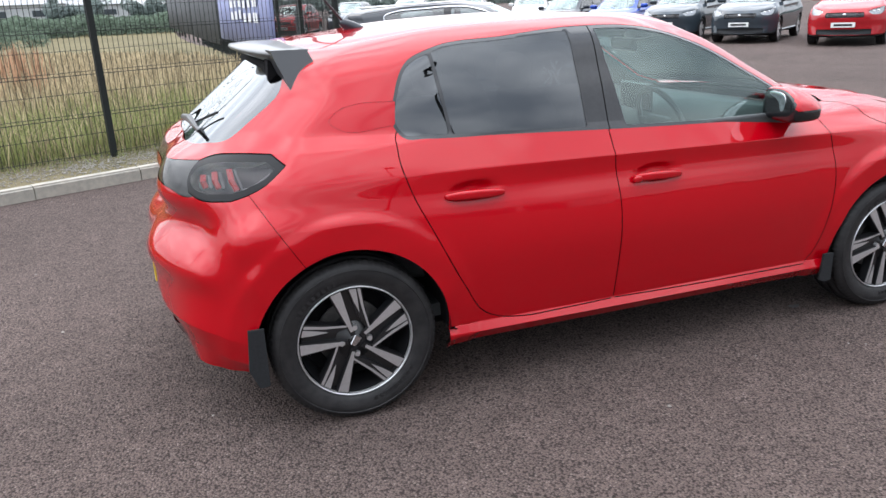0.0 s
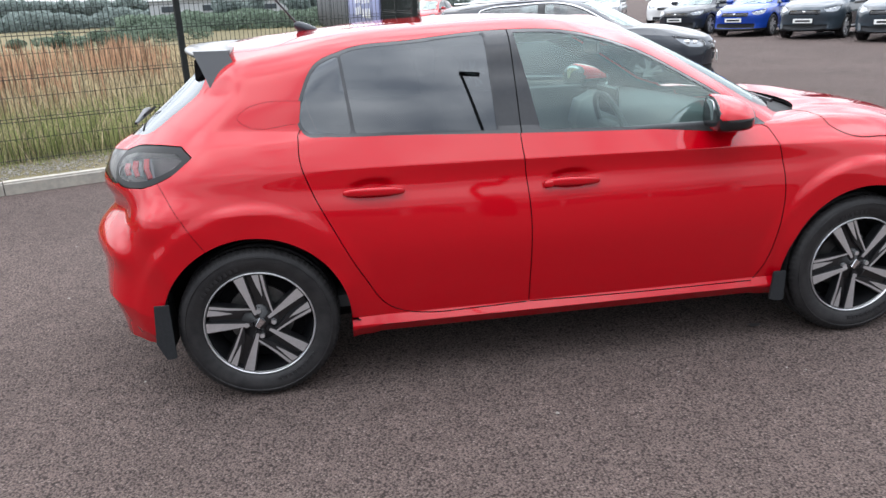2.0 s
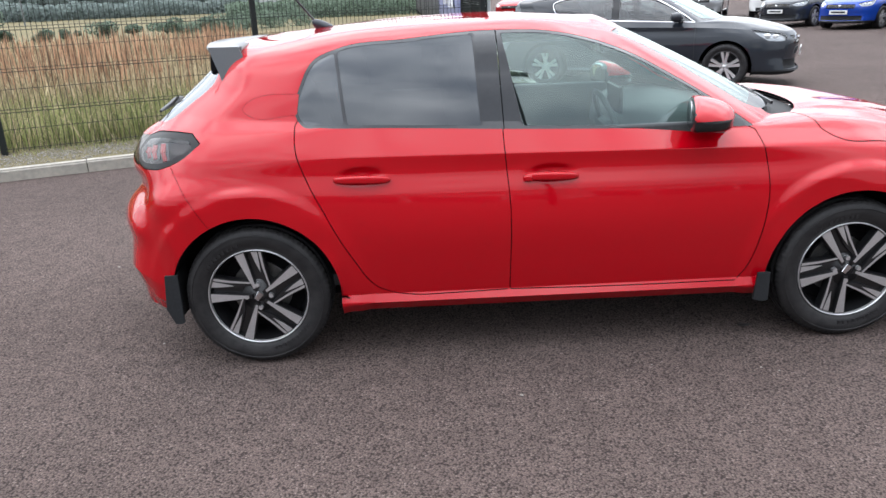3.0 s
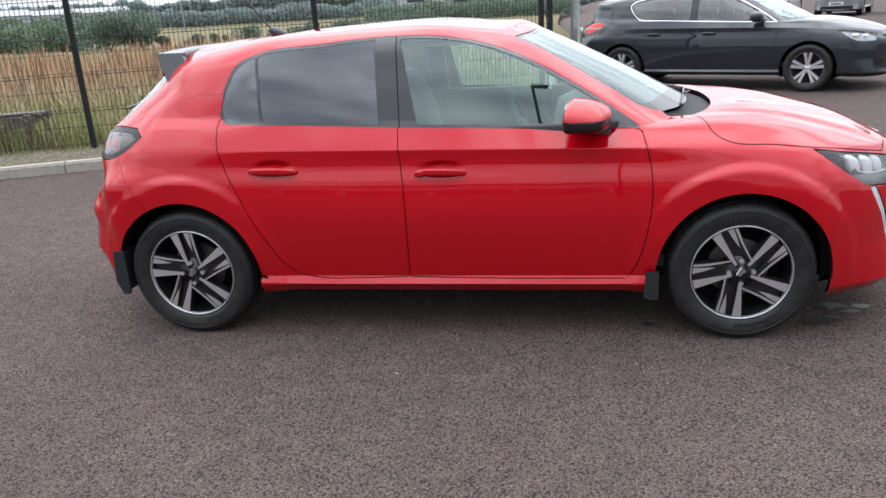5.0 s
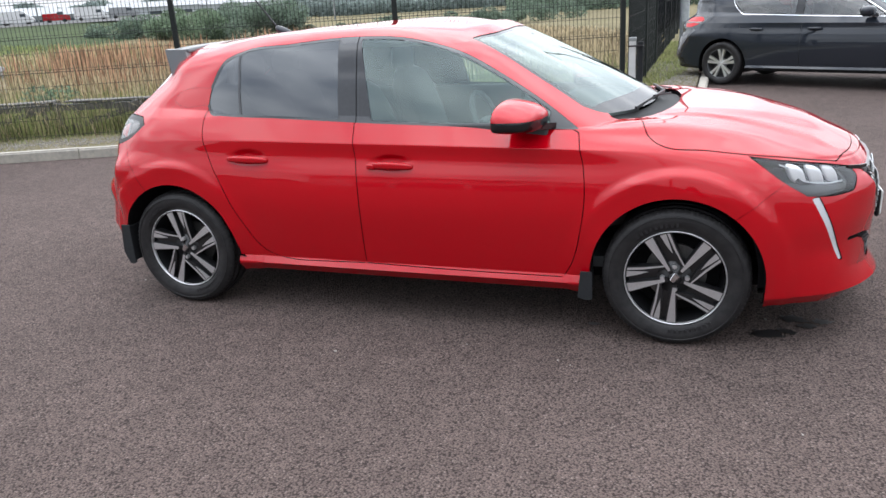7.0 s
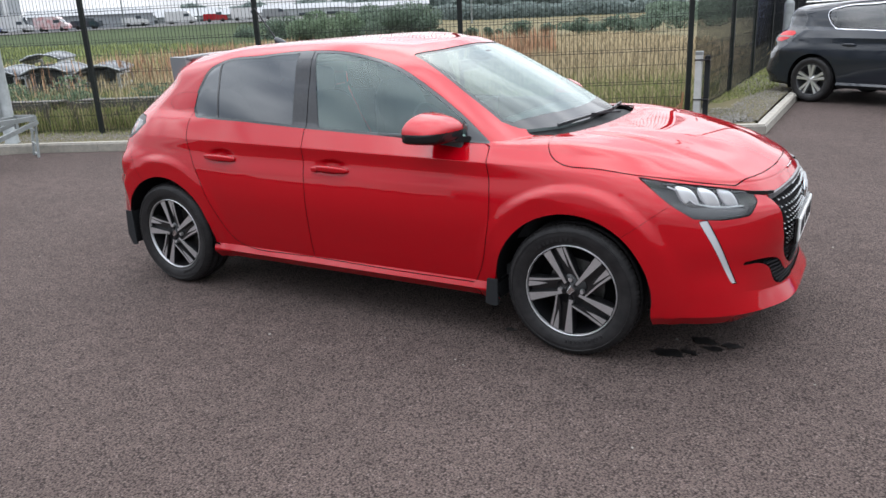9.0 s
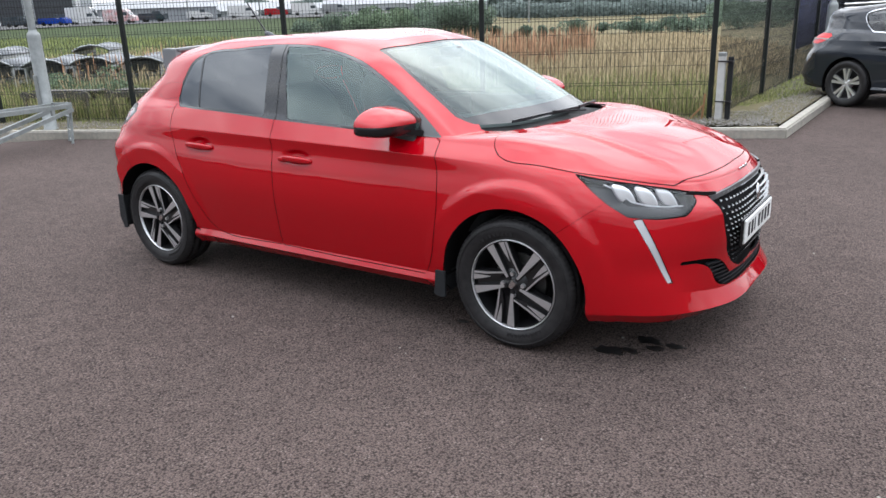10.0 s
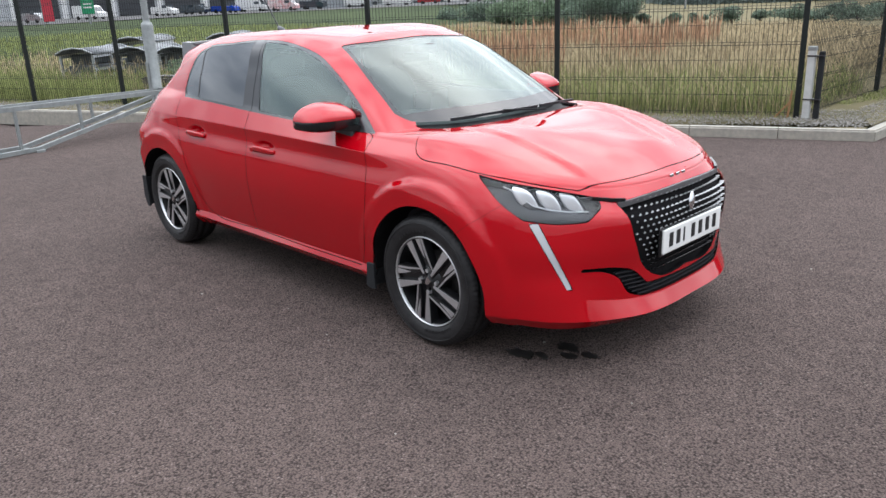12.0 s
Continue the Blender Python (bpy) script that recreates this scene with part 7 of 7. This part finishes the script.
part("board", box_bm(0, 0, 2.1, 1.35, .2, 2.2, .05), SIGN_GREEN, sg)
part("post", box_bm(0, .05, .5, .25, .12, 1.2), GALV, sg)
for k, (wz_, hw) in enumerate(((2.7, .3), (2.1, .9), (1.7, .9))):
    part("bar", box_bm(0, -.115, wz_, hw, .04, .3 if k == 0 else .16), SIGN_WHITE, sg)
sx_, sy_ = from_yard(-71.3, 96)
sg = thing("red_sign", "red feather flag sign", "sign", pose(sx_, sy_, .7, 0, 0, 70))
part("flag", box_bm(0, 0, 1.9, 1.1, .08, 2.9, .03), SIGN_RED, sg)
part("pole", bar_bm((-.58, 0, 0), (-.58, 0, 3.6), .04), GALV, sg)


def far_shed(x, y, turn, L, D, h, mat, label, base=0.4):
    t = thing("industrial_shed", label, "building", pose(x, y, base, 0, 0, turn))
    part("wall", box_bm(0, 0, h / 2, L, D, h), mat, t)
    V = [(-L / 2 - .3, -D / 2 - .3, h), (L / 2 + .3, -D / 2 - .3, h), (L / 2 + .3, 0, h + D * .10), (-L / 2 - .3, 0, h + D * .10), (-L / 2 - .3, D / 2 + .3, h), (L / 2 + .3, D / 2 + .3, h)]
    part("roof", mesh_of("roof", V, [(0, 1, 2, 3), (3, 2, 5, 4), (0, 3, 4), (1, 5, 2)]), ROOF_GREY, t)
    n = max(2, int(L / 6))
    for k in range(n):
        part("window", box_bm(-L / 2 + (k + .5) * L / n, -D / 2 - .03, h * .55, L / n * .45, .1, h * .3), PANE, t)
    return t


for az, r, L, D, h, mt, lb in ((-54.0, 150, 20, 12, 3.2, WALL_GREY, "low grey industrial shed far off"), (-50, 200, 30, 16, 3.0, WALL_PALE, "low pale industrial shed far off"), (-46.0, 190, 24, 14, 2.6, WALL_GREY, "low grey industrial shed far off"),
                               (-39.5, 215, 22, 14, 3.4, WALL_PALE, "low pale building among far trees"), (-34.0, 215, 26, 12, 3.2, WALL_PALE, "low pale building among far trees"), (-8.8, 128, 12, 8, 2.8, WALL_PALE, "white house among far hedges"), (-5.2, 130, 14, 8, 2.5, WALL_PALE, "white house among far hedges")):
    a = radians(az)
    far_shed(r * math.sin(a), r * math.cos(a), -az, L, D, h, mt, lb)


def van(x, y, turn, mat, label, z=-1.7, L=5.2, h=2.1):
    t = thing("van", label, "van", pose(x, y, z, 0, 0, turn))
    prof = [(-L / 2, .35), (-L / 2, h - .12), (-L / 2 + .15, h), (L / 2 - 1.7, h), (L / 2 - 1.25, h - .15), (L / 2 - .65, 1.25), (L / 2 - .1, 1.05), (L / 2, .75), (L / 2, .35)]
    part("body", loft([[(px, sy, pz) for px, pz in prof] for sy in (-.98, .98)], smooth=False, name="body"), mat, t)
    for sd in (-1, 1):
        part("window", box_bm(L / 2 - 1.55, sd * .985, 1.5, .9, .02, .5, .005), PANE, t)
        for wx in (-L / 2 + 1.0, L / 2 - .95):
            part("wheel", mesh_of("wheel", *lathe([(0, -.12), (.3, -.12), (.33, -.08), (.33, .08), (.3, .12), (0, .12)], 20), True), RUBBER, t, m=pose(wx, sd * .86, .33))
    part("windscreen", mesh_of("windscreen", [(L / 2 - 1.22, -.85, h - .2), (L / 2 - 1.22, .85, h - .2), (L / 2 - .62, .85, 1.27), (L / 2 - .62, -.85, 1.27)], [(0, 3, 2, 1)]), PANE, t)
    return t


def bank_height(x, y):
    """The height of the bank at a place."""
    s, d = (x - CORNER[0]) * ux + (y - CORNER[1]) * uy, behind(x, y)
    return rise(d) + bank_lift(s, d)


TARMAC = material("pale_worn_tarmac", (0.115, 0.113, 0.112), 0.9, vary=0.3, scale=0.8, spec=0.1, big=0.15)
V, F = [], []
for k in range(25):
    a = radians(-82 + 44 * k / 24)
    for r in (126, 134, 150, 166):
        px, py = 4.9 + r * math.sin(a), -3.0 + r * math.cos(a)
        V.append((px, py, bank_height(px, py) + (.10 if r < 160 else .2)))
F = [(4 * k + q, 4 * k + q + 1, 4 * k + q + 5, 4 * k + q + 4) for k in range(24) for q in range(3)]
tagged(part("access_road", mesh_of("access_road", V, F, True), TARMAC), "grey tarmac road in front of the depot", "road", kind="structure")
VAN_RED = material("white_van_red_graphics", (0.495, 0.225, 0.225), 0.5, vary=0.6, scale=1.3, second=(0.54, 0.525, 0.525))
for az, r, tn, mt, lb, L, h in ((-72.5, 104, 20, SILVER_PAINT, "silver car parked by the depot", 4.2, 1.5), (-69.3, 106, 25, WHITE_PAINT, "white van parked by the depot", 5.4, 2.2), (-64.6, 108, 30, WHITE_PAINT, "white car parked by the depot", 4.2, 1.5), (-62.6, 110, 30, GREY_PAINT, "dark pick-up parked by the depot", 4.8, 1.6),
                                (-60.6, 110, 30, BLUE_PAINT, "blue skip by the depot", 4.8, 1.2), (-58.8, 112, 40, WHITE_PAINT, "white box van by the depot", 5.5, 2.8), (-56.6, 104, 35, VAN_RED, "white and red van parked far off", 5.0, 2.2), (-54.6, 108, 40, GREY_PAINT, "dark car parked far off", 4.4, 1.4),
                                (-51.5, 112, 40, WHITE_PAINT, "white car parked far off", 4.4, 1.5), (-48.6, 114, 40, WHITE_PAINT, "white van parked far off", 5.4, 2.2), (-46.3, 115, 44, RED2_PAINT, "red car parked far off", 4.4, 1.5), (-44.2, 116, 44, WHITE_PAINT, "white minibus parked far off", 5.6, 2.3), (-42.2, 117, 44, SILVER_PAINT, "silver van parked far off", 5.0, 1.9),
                                (-75.5, 104, 20, RED2_PAINT, "red car parked by the depot", 4.2, 1.5), (-78, 104, 20, WHITE_PAINT, "white car parked by the depot", 4.2, 1.5)):
    a = radians(az)
    px, py = 4.9 + 1.34 * r * math.sin(a), -3.0 + 1.34 * r * math.cos(a)
    van(px, py, tn, mt, lb, bank_height(px, py) + .08, L, h)
for az, r, h in ((-47, 130, 7), (-40, 130, 8), (-31, 140, 8), (-27, 120, 7), (-24, 150, 9), (-52, 140, 8), (-36, 150, 8)):
    a = radians(az)
    tagged(part("utility_pole", bar_bm((r * math.sin(a), r * math.cos(a), -2.5), (r * math.sin(a), r * math.cos(a), h), .13, 8, .09), GALV), "thin grey lighting column far off", "pole")

# an unseen building, added behind the camera to close the yard
wall_b = thing("backdrop_building", "long grey clad building, unseen, added to close the back of the yard", "building", pose(2, -42, 0))
part("wall", box_bm(0, -4, 2.6, 46, 8, 5.2), WALL_GREY, wall_b)
part("roof", box_bm(0, -4, 5.3, 47, 9, .3), ROOF_GREY, wall_b)
for k in range(9):
    part("window", box_bm(-20 + 5 * k, .05, 1.6, 4.2, .12, 2.8), PANE, wall_b)

# dark wet marks on the asphalt in front of the car
WET = material("oily_wet_mark", (0.012, 0.011, 0.011), 0.35)


def stain(x, y, r, seed):
    q = random.Random(seed)
    V = [(x, y, .0045)]
    n = 18
    for i in range(n):
        a = 6.283 * i / n
        rr = r * (0.55 + 0.6 * q.random())
        V.append((x + rr * math.cos(a) * 1.5, y + rr * math.sin(a), .0045))
    return mesh_of("stain", V, [(0, 1 + i, 1 + (i + 1) % n) for i in range(n)])


for x, y, r, sd_ in ((2.935, -.64, .052, 3), (3.02, -.60, .03, 4), (3.11, -.525, .03, 5), (2.175, -.69, .022, 6), (3.05, -.45, .05, 7), (3.18, -.46, .035, 8)):
    tagged(part("oil_mark", stain(x, y, r, sd_), WET), "small dark wet mark on the asphalt", "stain")
